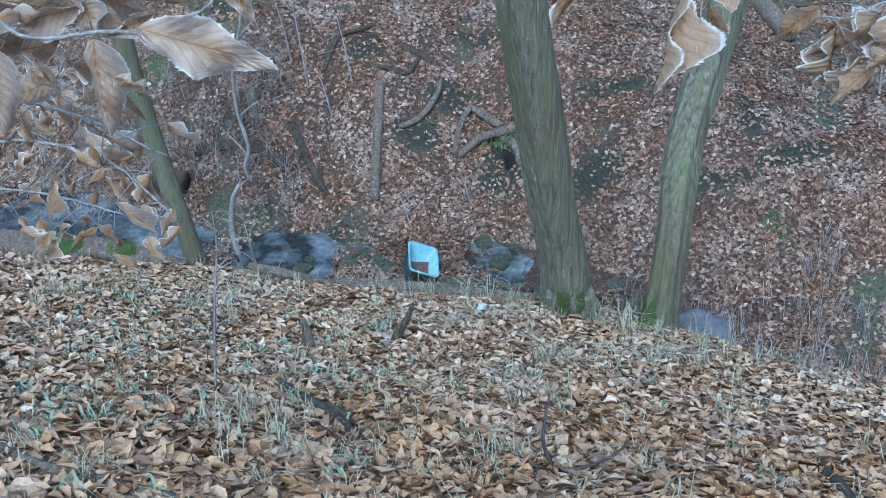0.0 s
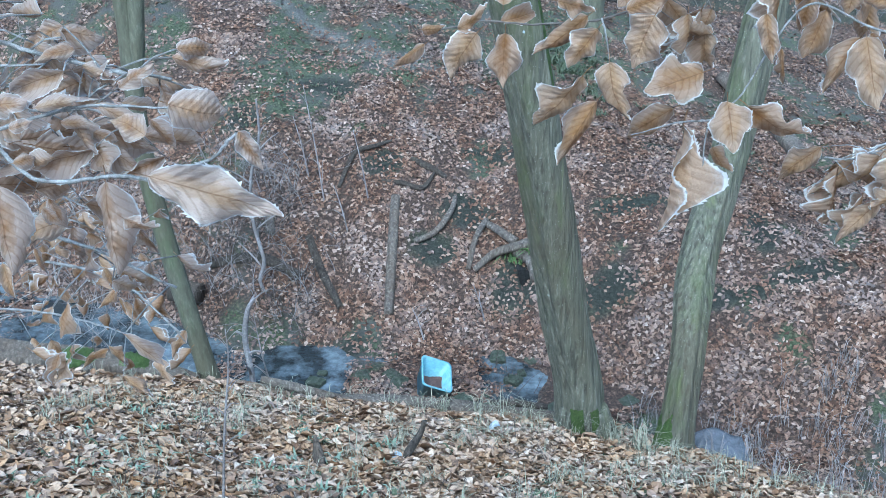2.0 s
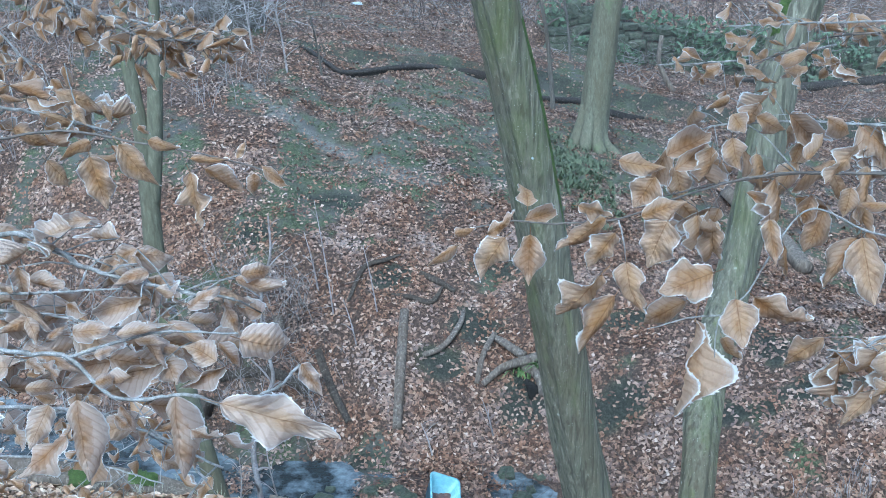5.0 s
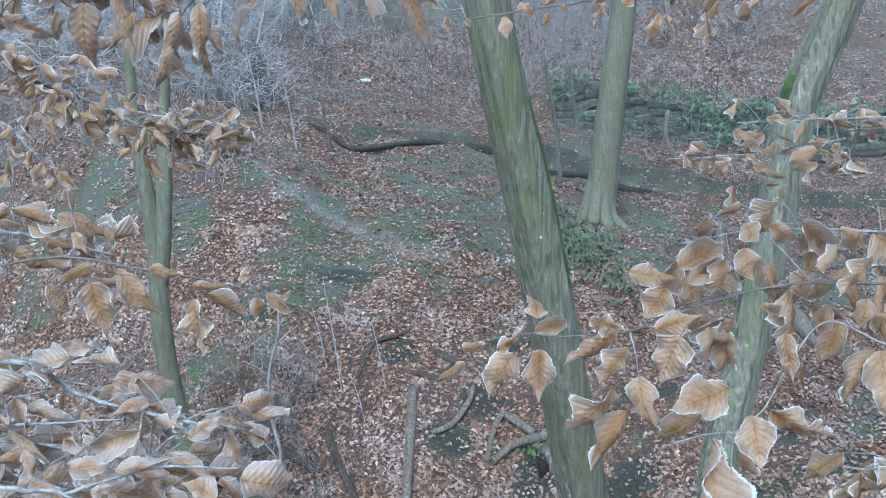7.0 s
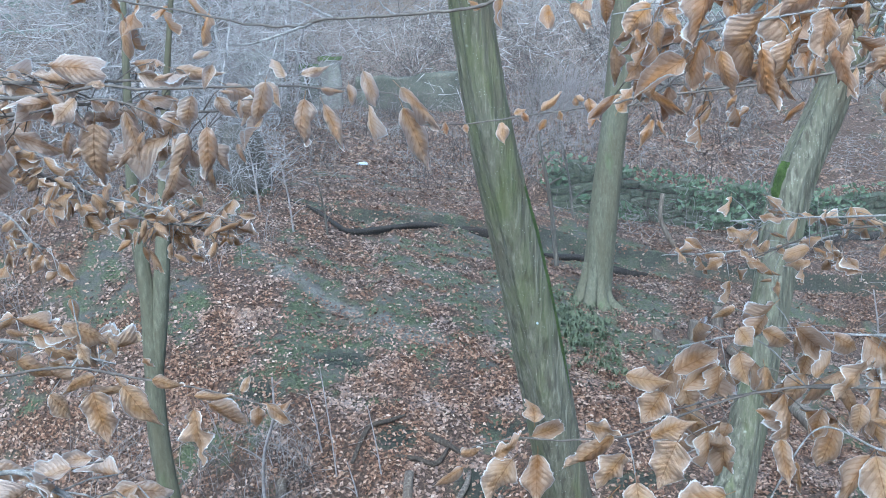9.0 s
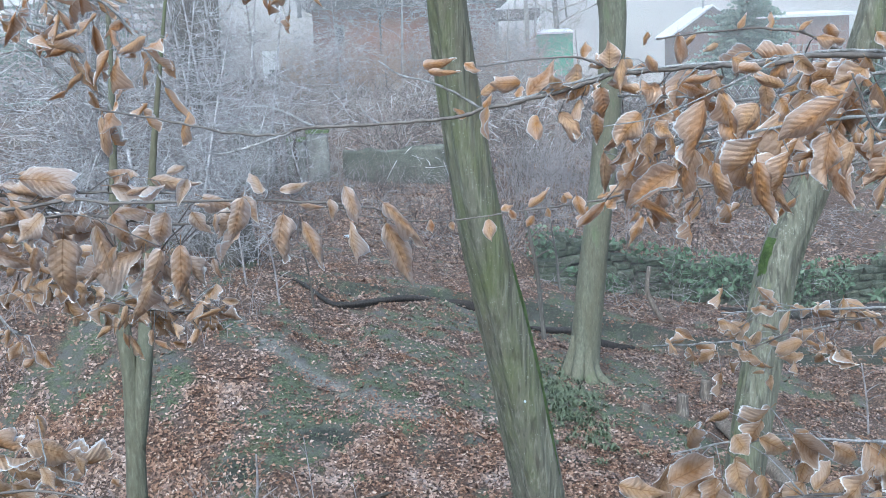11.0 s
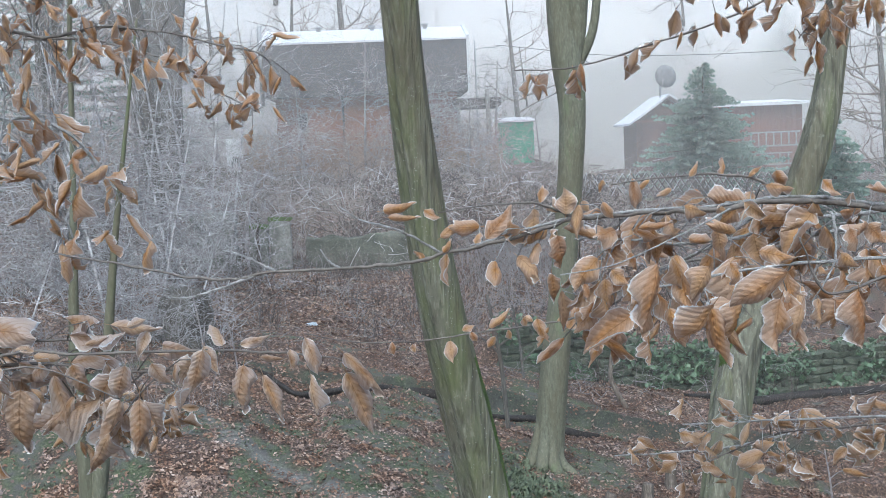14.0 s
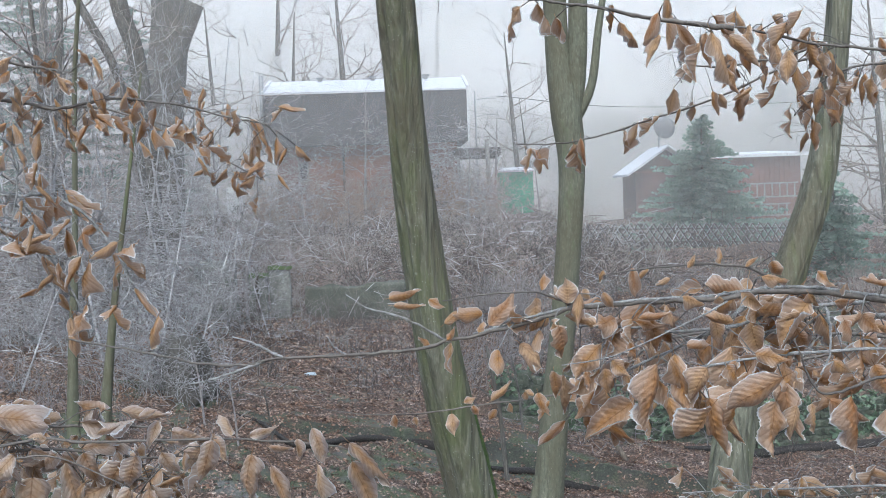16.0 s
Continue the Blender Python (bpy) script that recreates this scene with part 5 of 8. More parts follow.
for k, (x, y, h, r) in enumerate(((1.78, 20.0, 2.4, 0.045), (-2.75, 19.2, 1.3, 0.018), (-2.2, 19.4, 1.0, 0.02), (-3.4, 19.8, 1.5, 0.02), (0.9, 22.5, 1.0, 0.02), (3.0, 22.5, 1.2, 0.03), (2.4, 23.0, 1.5, 0.03),
                                  (5.4, 13.2, 1.7, 0.018), (5.25, 13.0, 1.6, 0.014), (6.8, 18.0, 1.2, 0.02))):
    sapling([(x, y, gz(x, y) - 0.05, r), (x - 0.04 * h, y, gz(x, y) + h * 0.5, r * 0.8), (x - 0.12 * h, y, gz(x, y) + h, r * 0.5)], "slender bare grey sapling stem", M_TWIG if k % 2 else M_BARK_GREY, 6, 30 + k, 0.35)
pole_white = stem("dead_stem", [(-4.42, 33.2, 3.2, 0.07), (-4.5, 33.2, 4.4, 0.06), (-4.35, 33.2, 5.4, 0.05), (-4.0, 33.2, 6.6, 0.03)], M_TWIG, None, 8, 20, 0.05, 2)
tagged(pole_white, "pale bare dead stem before the broken wall", "tree")


# ---- grass, herbs, ivy: too many to count ----
def blades(name, places, material, label, length, width, count, lean, category):
    vs, fs = [], []
    o = 0
    q = np.random.default_rng(len(places) * 7 + count)
    for x, y in places:
        z = gz(x, y)
        for k in range(count):
            a = q.uniform(0, 6.28)
            l = length * q.uniform(0.5, 1.25)
            tilt = lean * q.uniform(0.3, 1.4)
            d = np.array([math.cos(a), math.sin(a), 0])
            s = np.array([-math.sin(a), math.cos(a), 0]) * width
            b = np.array([x + q.normal(0, 0.03), y + q.normal(0, 0.03), z])
            m = b + d * tilt * l * 0.35 + np.array([0, 0, l * 0.55])
            t = b + d * tilt * l + np.array([0, 0, l * (0.9 - 0.5 * tilt)])
            vs += [b - s, b + s, m - s * 0.8, m + s * 0.8, t]
            fs += [(o, o + 1, o + 3), (o, o + 3, o + 2), (o + 2, o + 3, o + 4)]
            o += 5
    ob = mesh_object(name, np.array(vs), np.array(fs), material)
    return tagged(ob, label, category, kind="stuff")


GRNG = np.random.default_rng(5)
M_GRASS = simple("frosted_dry_grass", (0.24, 0.25, 0.17), (0.44, 0.43, 0.34), 12, 0.8, 0.2)
M_FROST_HERB = simple("frosted_herbs", (0.14, 0.20, 0.13), (0.32, 0.38, 0.30), 10, 0.7, 0.2)
M_HERB = simple("green_herbs", (0.06, 0.08, 0.04), (0.14, 0.165, 0.10), 12, 0.7, 0.2)
pl = [(x, y) for x, y in zip(GRNG.uniform(-3.2, 4.0, 520), GRNG.uniform(3.6, 9.0, 520)) if y < float(lip(x)) + 0.2 and fbm(x * 0.9, y * 0.9, 2) > 0.42]
blades("dry_grass", pl, M_GRASS, "frosted dry grass blades among the leaves", 0.17, 0.0022, 9, 0.9, "grass")
blades("dry_grass", [(1.2, 8.2), (1.3, 8.3), (0.95, 8.2), (1.42, 8.0), (1.5, 7.95), (1.45, 8.15), (0.4, 8.55), (0.2, 8.6), (0.6, 8.5), (-0.1, 8.7)], M_GRASS, "pale grass tufts at the tree feet", 0.30, 0.0025, 26, 0.6, "grass")
pl = [(x, y) for x, y in zip(GRNG.uniform(-2.6, 3.4, 70), GRNG.uniform(4.2, 8.4, 70)) if y < float(lip(x))]
blades("green_herbs", pl + [(0.5, 6.3), (0.53, 6.33), (0.55, 6.28)] * 3, M_HERB, "small green herbs between the leaves", 0.07, 0.009, 9, 1.0, "herbs")
hx, hy = GRNG.uniform(-5, 5, 2600), GRNG.uniform(13.5, 21, 2600)
hb = bare(hx, hy) * ramp(0.35, 0.6, fbm(hx * 0.8 + 4, hy * 0.8, 3))
pl = [(x, y) for x, y, b in zip(hx, hy, hb) if b > 0.4][:900]
blades("green_herbs", pl, M_HERB, "low green herbs and moss on the bare ground", 0.05, 0.007, 9, 1.2, "herbs")
pl = [(x, y) for x, y in zip(GRNG.normal(1.85, 0.3, 150), GRNG.normal(16.8, 0.75, 150))]
blades("green_herbs", pl, M_HERB, "green herbs and ivy shoots before the beech foot", 0.14, 0.012, 10, 1.0, "herbs")
pl = [(x, y) for x, y in zip(GRNG.uniform(-2.8, 2.6, 260), GRNG.uniform(4.6, 8.6, 260)) if y < float(lip(x)) and fbm(x * 1.3 + 7, y * 1.3, 2) > 0.5]
blades("dry_grass", pl, M_GRASS, "thin frosted grass tufts standing in the leaves", 0.20, 0.0026, 12, 0.7, "grass")
pl = [(x, y) for x, y in zip(GRNG.uniform(-2.6, -0.4, 90), GRNG.uniform(4.0, 7.5, 90))]
blades("green_herbs", pl, M_FROST_HERB, "small frosted green herbs between the leaves", 0.085, 0.008, 10, 0.9, "herbs")
blades("dry_grass", [(x, y) for x, y in zip(GRNG.uniform(1.7, 5.2, 200), GRNG.uniform(6.2, 10.5, 200)) if y > float(lip(x)) - 0.5], M_TWIG, "frosted dry stalks in the gully", 0.38, 0.003, 9, 0.55, "stalks")
blades("frosted_turf", LAWN, simple("pale_frosted_turf", (0.32, 0.36, 0.24), (0.55, 0.58, 0.48), 2, 0.8, 0.2), "pale frosted turf behind the garden fence", 0.16, 0.02, 5, 0.9, "grass")
blades("fern", [(0.76, 12.5), (0.84, 12.55), (0.7, 12.55), (0.9, 12.5)], simple("fern_green", (0.075, 0.13, 0.035), (0.17, 0.235, 0.085), 12, 0.7, 0.2), "small green fern under the roots", 0.2, 0.012, 16, 1.0, "fern")
ivy = [(x, 24.0 + 0.28 * (x - 2) - 0.18, z) for x, z in zip(GRNG.uniform(1.8, 12.5, 3600), GRNG.uniform(-0.1, 1.2, 3600)) if fbm(x * 0.9 + 2, z * 1.5, 3) > 0.5]
iv, jf = [], []
for k, (x, y, z) in enumerate(ivy):
    c = np.array([x, y - GRNG.uniform(0, 0.12), gz(x, y - 0.4) + z])
    a, b = GRNG.normal(0, 1, 3) * 0.036, GRNG.normal(0, 1, 3) * 0.036
    iv += [c - a, c + b, c + a, c - b]
    jf.append((4 * k, 4 * k + 1, 4 * k + 2, 4 * k + 3))
tagged(mesh_object("ivy", np.array(iv), np.array(jf), M_IVY), "dark green ivy over the stone wall", "ivy", kind="stuff")


# ---- thickets and trees in the mist ----
def brush(name, places, height, count, label, material, r=0.006, sides=3, spread=0.5, seed=3, kinks=4):
    """Clumps of thin branching rods as one mesh."""
    q = np.random.default_rng(seed)
    pieces = []
    for x, y in places:
        z = gz(x, y) - 0.05
        for k in range(count):
            a = q.uniform(0, 6.28)
            h = height * q.uniform(0.4, 1.2)
            lean = q.uniform(0.05, 1.0) * spread
            b = np.array([x + q.normal(0, 0.25), y + q.normal(0, 0.25), z])
            t = np.linspace(0, 1, kinks + 1)[:, None]
            c = b + t * np.array([0, 0, h]) + t ** 1.5 * np.array([math.cos(a), math.sin(a), -0.25]) * lean * h + q.normal(0, 0.03 * h, (kinks + 1, 3)) * t
            rows = np.hstack([c, r * (1 - 0.7 * t)])
            pieces.append(tri_pair(*tube(rows, sides, cap=False)))
            for m in range(3):
                i = q.integers(1, kinks)
                e = c[i] + q.normal(0, 0.22 * h, 3) + np.array([0, 0, 0.12 * h])
                rr = np.vstack([[*c[i], r * 0.5], [*((c[i] + e) / 2 + q.normal(0, 0.03, 3)), r * 0.4], [*e, r * 0.2]])
                pieces.append(tri_pair(*tube(rr, sides, cap=False)))
    return tagged(joined(name, pieces, material, None, False), label, "brushwood", kind="stuff")


def places(n, x0, x1, y0, y1, seed, keep=None):
    q = np.random.default_rng(seed)
    return [(x, y) for x, y in zip(q.uniform(x0, x1, n), q.uniform(y0, y1, n)) if keep is None or keep(x, y)]


M_BRUSH = simple("frosted_brushwood", (0.13, 0.10, 0.085), (0.46, 0.425, 0.40), 2.0, 0.9, 0.3)
M_HOAR = simple("hoar_white_twigs", (0.12, 0.11, 0.105), (0.58, 0.58, 0.60), 3, 0.9, 0.3)
M_REED = simple("dry_reddish_stalks", (0.22, 0.15, 0.11), (0.40, 0.31, 0.25), 2.0, 0.9, 0.3)
brush("brushwood", places(190, -14, 9, 37.5, 54, 1, lambda x, y: not (-9.5 < x < -8 and y > 50)), 1.5, 11, "frosted tangled brushwood on the bank", M_BRUSH, 0.017, 3, 1.3, 2)
brush("brushwood", places(90, -13, 9, 37.5, 52, 41), 1.3, 12, "dark tangled brushwood on the bank", M_TWIG_DARK, 0.017, 3, 1.3, 42)
brush("brushwood", places(110, -6, 9, 24, 37, 43), 0.9, 8, "thin dark stems and briars", M_TWIG_DARK, 0.010, 3, 1.1, 44)
brush("brushwood", places(70, -6, 9, 24.5, 37, 47), 0.9, 8, "thin frosted stems and briars", M_TWIG, 0.009, 3, 1.1, 48)
brush("brushwood", places(46, 8, 22, 33, 41, 4), 0.9, 12, "frosted tangled brushwood on the bank", M_BRUSH, 0.012, 3, 0.8, 5)
brush("dry_stalks", places(70, -7.5, 5.0, 53.5, 59, 6), 2.4, 18, "tall dry reddish stalks before the house", M_REED, 0.014, 3, 0.25, 7)
brush("brushwood", places(34, -9.5, -3.2, 15.5, 23, 8), 0.9, 14, "low frosted scrub on the far ground", M_TWIG, 0.006, 3, 0.9, 9)
brush("brushwood", places(30, -16, -6, 24, 40, 10), 1.3, 12, "frosted shrubs in the misty wood", M_HOAR, 0.010, 3, 1.5, 11, 6)
brush("brushwood", places(34, -4.8, -1.8, 11.9, 14.0, 12), 0.6, 12, "tangled fine frosted twigs above the stream", M_TWIG, 0.005, 3, 1.3, 13)
brush("brushwood", places(22, -3.2, -1.8, 12.0, 13.4, 112), 0.5, 12, "tangled dark twigs above the stream", M_TWIG_DARK, 0.006, 3, 1.5, 113)
brush("brushwood", places(16, -1.6, 1.6, 10.2, 11.6, 61), 0.3, 7, "dark fine twigs caught along the stream", M_TWIG_DARK, 0.005, 3, 1.4, 62)
brush("brushwood", places(30, -3.0, 3.4, 4.0, 8.2, 63, lambda x, y: y < float(lip(x)) - 0.2), 0.28, 3, "thin dry twigs sticking out of the leaves", M_TWIG_DARK, 0.003, 3, 1.2, 64)
brush("brushwood", places(26, 0.9, 4.2, 26, 33, 14), 1.5, 12, "thin frosted shrubs behind the beech", M_TWIG, 0.009, 3, 0.8, 15)
brush("brushwood", [(-4.4, 21.6), (-4.0, 21.3), (-4.8, 21.8), (-3.7, 21.6), (-5.2, 21.2), (-4.6, 21.0)], 1.3, 16, "frosted twigs crowding the old stump", M_HOAR, 0.008, 3, 1.5, 16)


def bare_tree(x, y, height, r, label, seed, material=None, lean=(0, 0), levels=3, group="trees in the mist", crown_from=0.35, limbs=11, kink=0.16, rise=(0.25, 0.9), thin=0.40):
    """A leafless tree: trunk, forking limbs, and a crown of fine twigs."""
    q = np.random.default_rng(seed)
    z = gz(x, y) - 0.1
    t = thing("bare_tree", (x, y, z), label, "tree", group, local=True)
    rows = [(0, 0, 0, r * 1.3), (lean[0] * 0.1, lean[1] * 0.1, height * 0.08, r), (lean[0] * 0.5, lean[1] * 0.5, height * 0.5, r * 0.72), (lean[0], lean[1], height, r * 0.18)]
    stem("trunk", rows, material or M_BARK_GREY, t, 14, 30, 0.06, seed)
    p = spline(rows, 40)
    fine = []

    def grow(c, d, length, rad, level):
        n = 4
        pts = [c]
        for i in range(n):
            d = d + q.normal(0, kink, 3) + np.array([0, 0, 0.05])
            d /= np.linalg.norm(d)
            pts.append(pts[-1] + d * length / n)
        pts = np.array(pts)
        rr = np.linspace(rad, rad * 0.35, n + 1)[:, None]
        fine.append(tri_pair(*tube(np.hstack([pts, rr]), 3, cap=False)))
        if level > 0:
            for k in range(4 + level):
                i = q.integers(1, n + 1)
                nd = d + q.normal(0, 0.75, 3)
                nd /= np.linalg.norm(nd)
                grow(pts[i], nd, length * q.uniform(0.4, 0.62), rad * thin, level - 1)

    for k in range(limbs):
        i = int(40 * (crown_from + (0.97 - crown_from) * (k + q.random()) / limbs))
        a = q.uniform(0, 6.28)
        d = np.array([math.cos(a), math.sin(a) * 0.8, q.uniform(*rise)])
        grow(p[min(i, 39), :3], d / np.linalg.norm(d), height * q.uniform(0.18, 0.34), p[min(i, 39), 3] * 0.5, levels - 1)
    joined("crown", fine, M_BRUSH if material is None else material, t, False)
    return t


big = thing("old_tree", (-7.3, 36, 3), "massive old forked trunk in the mist", "tree")
stem("trunk", [(-9.63, 46.48, 3.76, 1.04), (-9.57, 46.48, 4.68, 0.91), (-9.5, 46.48, 5.71, 0.806), (-9.37, 46.48, 10.14, 0.78), (-9.11, 46.48, 12.73, 0.78), (-8.85, 46.48, 15.21, 0.728), (-8.59, 46.48, 21.32, 0.65)], M_BARK_GREY, big, 24, 40, 0.1, 3)
stem("limb", [(-9.05, 46.36, 12.21, 0.468), (-8.59, 46.29, 13.64, 0.442), (-7.88, 46.23, 15.21, 0.39)], M_BARK_GREY, big, 14, 14, 0.08, 5)
second = thing("old_tree", (-5.4, 25, 3), "tall leaning trunk in the misty wood", "tree")
stem("trunk", [(-8.24, 38.17, 3.77, 0.31), (-8.08, 38.17, 5.48, 0.295), (-8.39, 38.17, 11.52, 0.279), (-9.01, 38.17, 14.16, 0.279), (-9.63, 38.17, 19.43, 0.232)], M_BARK_GREY, second, 16, 30, 0.08, 6)
third = thing("old_tree", (-5.2, 24, 3), "slim leaning trunk in the misty wood", "tree")
stem("trunk", [(-7.62, 36.62, 3.46, 0.155), (-7.77, 36.62, 5.48, 0.139), (-8.62, 36.62, 10.9, 0.139), (-9.94, 36.62, 13.85, 0.132), (-11.49, 36.62, 17.88, 0.109)], M_BARK_GREY, third, 12, 30, 0.06, 7)
for k, (x, y, h, r) in enumerate(((-4.9, 22.6, 5.0, 0.06), (-6.0, 23.5, 6.0, 0.07), (-4.2, 22.0, 3.4, 0.045), (-5.4, 27.5, 6.5, 0.07), (-8.6, 27, 7.0, 0.08),
                                  (-3.6, 31.5, 4.0, 0.045), (-7.4, 32, 7.0, 0.08), (-10, 31, 7.5, 0.08), (-6.8, 20.6, 2.8, 0.04), (-5.6, 29.5, 8.0, 0.08), (-5.0, 32.5, 7.5, 0.07), (-8.2, 34, 9.5, 0.09), (-6.2, 36, 9.0, 0.09), (-7.6, 42, 9.0, 0.1))):
    bare_tree(x, y, h, r * 0.5, "shrub of fine twigs white with hoarfrost", 120 + k, M_HOAR, (1.1 * (-1) ** k, 0.3), 3, "hoar-frosted shrubs", 0.05, 16, 0.42, (-0.15, 0.55), 0.62)
for k, (x, y, h, r) in enumerate(((-12, 40, 14, 0.22), (-9.5, 33, 11, 0.16), (-15, 48, 16, 0.28), (-11, 56, 15, 0.2), (-20, 64, 18, 0.3), (-3, 78, 17, 0.3), (-9, 84, 18, 0.35),
                                  (8.5, 76, 12, 0.2), (27, 58, 15, 0.25), (31, 66, 17, 0.3), (3, 88, 16, 0.3), (22, 82, 14, 0.25), (-16, 76, 18, 0.35), (20.5, 46, 11, 0.16), (-7.5, 79, 14, 0.2), (-12.5, 81, 15, 0.22), (-1, 81, 14, 0.2), (9.5, 77, 8, 0.1))):
    bare_tree(x, y, h, r, "bare frosted tree standing in mist", 50 + k, None, (0.8 * (-1) ** k, 0), 3, "trees in the mist", 0.2, 18, 0.24, (0.2, 0.9), 0.38)
for k, (x, y, h, r) in enumerate(((-1.6, 54.5, 6.5, 0.07), (1.5, 53, 5.0, 0.06), (5.0, 57.2, 5.5, 0.07), (-7.8, 50, 6, 0.08), (-10.5, 46, 6.5, 0.09), (-6.6, 30, 5.5, 0.07), (-8.2, 27, 6.0, 0.08), (6.5, 50, 3.8, 0.05), (0.4, 52, 7.0, 0.07), (-4.2, 51.5, 5.0, 0.06), (3.0, 49, 4.5, 0.05))):
    bare_tree(x, y, h, r, "small bare fruit tree white with frost", 80 + k, M_TWIG, (0.3 * (-1) ** k, 0), 3, "small frosted trees", 0.2, 13, 0.35, (0.0, 0.7), 0.6)


def conifer(x, y, height, half, label, seed, layers=22, per=11):
    """A spruce: straight trunk and drooping tiers of needle sprays."""
    q = np.random.default_rng(seed)
    z = gz(x, y) - 0.1
    t = thing("spruce", (x, y, z), label, "conifer", local=True)
    stem("trunk", [(0, 0, 0, 0.13), (0, 0, height * 0.5, 0.08), (0, 0, height * 0.99, 0.015)], M_BARK_GREY, t, 10, 12)
    vs, fs = [], []
    for i in range(layers):
        u = (i + 0.5) / layers
        reach = half * (1 - u) ** 0.8 * q.uniform(0.75, 1.15) + 0.12
        for k in range(max(5, int(per * (1 - 0.4 * u)))):
            a = 6.283 * k / per + q.uniform(-0.4, 0.4) + i
            d = np.array([math.cos(a), math.sin(a), 0])
            l = reach * q.uniform(0.7, 1.15)
            base = np.array([0, 0, height * (0.06 + 0.93 * u) + q.uniform(-0.12, 0.12)])
            n = max(4, int(l / 0.16))
            for m in range(n):
                w = (m + 0.5) / n
                c = base + d * l * w + np.array([0, 0, -0.16 * l * w + 0.10 * l * w ** 3 + q.normal(0, 0.03)])
                s = np.array([-d[1], d[0], 0])
                for side in (-1, 1):
                    ln = (0.34 * (1 - w * 0.6) * min(1, l) + 0.08) * q.uniform(0.7, 1.2)
                    tip = c + (s * side * 0.8 + d * 0.6) * ln + np.array([0, 0, -0.25 * ln + q.normal(0, 0.03)])
                    wd = np.array([0, 0, 0.045]) + d * 0.05
                    o = len(vs)
                    vs += [c - wd, tip, c + wd, c + (tip - c) * 0.5 + np.array([0, 0, -0.09])]
                    fs += [(o, o + 1, o + 2), (o, o + 3, o + 1)]
    mesh_object("crown", np.array(vs), np.array(fs), M_NEEDLE, t)
    return t


conifer(14.2, 51.5, 6.6, 4.2, "young spruce pale with frost beside the hut", 1, 30, 17)
conifer(15.3, 39.0, 4.0, 2.2, "low spruce at the edge of the slope", 2, 16, 10)
conifer(30, 85, 12, 4.5, "tall conifer fading into mist", 3)
conifer(34, 88, 14, 4.5, "tall conifer fading into mist", 4)
conifer(-22, 52, 15, 4, "tall conifer fading into mist", 5)
conifer(-17.5, 58, 17, 4.5, "tall conifer fading into mist", 7)
conifer(-21.5, 66, 19, 5, "tall conifer fading into mist", 8)
conifer(-14, 62, 12, 3.5, "tall conifer fading into mist", 6)


# ---- fine tangle of twigs, white with frost ----
def twiggery(name, centres, spread, per, length, r, material, label, seed, flat=0.5):
    """Short crooked twigs crowded round the middles of shrubs, as one mesh."""
    q = np.random.default_rng(seed)
    c = np.repeat(np.asarray(centres, float), per, 0)
    n = len(c)
    b = c + q.normal(0, 1, (n, 3)) * np.asarray(spread)
    b[:, 2] = np.maximum(b[:, 2], ground_z(b[:, 0], b[:, 1]) + 0.05)
    d = q.normal(0, 1, (n, 3)) * np.array([1, 1, flat])
    d /= np.linalg.norm(d, axis=1)[:, None]
    ln = length * q.uniform(0.4, 1.3, n)
    rows = []
    for k, w in ((0, 1.0), (0.4, 0.8), (0.75, 0.6), (1.0, 0.3)):
        rows.append((b + d * (ln * k)[:, None] + q.normal(0, 0.07, (n, 3)) * (ln * k)[:, None], w))
    s = np.cross(d, q.normal(0, 1, (n, 3)))
    s /= np.linalg.norm(s, axis=1)[:, None]
    t = np.cross(d, s)
    rad = r * q.uniform(0.5, 1.3, n)
    vs = []
    for p, w in rows:
        for a in (0, 2.094, 4.189):
            vs.append(p + (math.cos(a) * s + math.sin(a) * t) * (rad * w)[:, None])
    v = np.stack(vs, 1).reshape(-1, 3)
    tris = []
    for i in range(3):
        for j in range(3):
            a0, a1 = i * 3 + j, i * 3 + (j + 1) % 3
            tris += [(a0, a1, a1 + 3), (a0, a1 + 3, a0 + 3)]
    f = (np.arange(n)[:, None, None] * 12 + np.array(tris)[None]).reshape(-1, 3)
    return tagged(mesh_object(name, v, f, material), label, "twigs", kind="stuff")


def over(pl, h0, h1, seed):
    q = random.Random(seed)
    return [(x, y, gz(x, y) + q.uniform(h0, h1)) for x, y in pl]


twiggery("frosted_twigs", over(places(52, -13, -4.6, 22.5, 37, 71), 0.5, 4.2, 1), (0.7, 0.7, 0.35), 85, 0.55, 0.007, M_HOAR, "fine hoar-white twigs of the misty shrubs", 72, 0.4)
twiggery("frosted_twigs", over(places(46, -11, 5, 48, 58, 73, lambda x, y: not -9.8 < x < -6.4), 0.6, 4.6, 2), (0.9, 0.8, 0.5), 110, 0.8, 0.011, M_HOAR, "fine hoar-white twigs before the house", 74, 0.5)
twiggery("brush_twigs", over(places(120, -14, 22, 37.5, 53, 75, lambda x, y: not (6.5 < x < 19 and 39.5 < y < 46.5)), 0.2, 1.3, 3), (0.7, 0.6, 0.3), 70, 0.7, 0.011, M_BRUSH, "tangled brown and frosted brush twigs", 76, 0.7)
twiggery("brush_twigs", over(places(70, -14, 22, 37.5, 53, 77, lambda x, y: not (6.5 < x < 19 and 39.5 < y < 46.5)), 0.1, 0.9, 4), (0.7, 0.6, 0.25), 60, 0.7, 0.012, M_TWIG_DARK, "tangled dark brush twigs", 78, 0.7)
twiggery("brush_twigs", over(places(70, -6, 11, 22.5, 37, 79), 0.0, 0.5, 5), (0.6, 0.5, 0.2), 40, 0.5, 0.007, M_TWIG, "tangled frosted twigs below the walls", 80, 0.5)
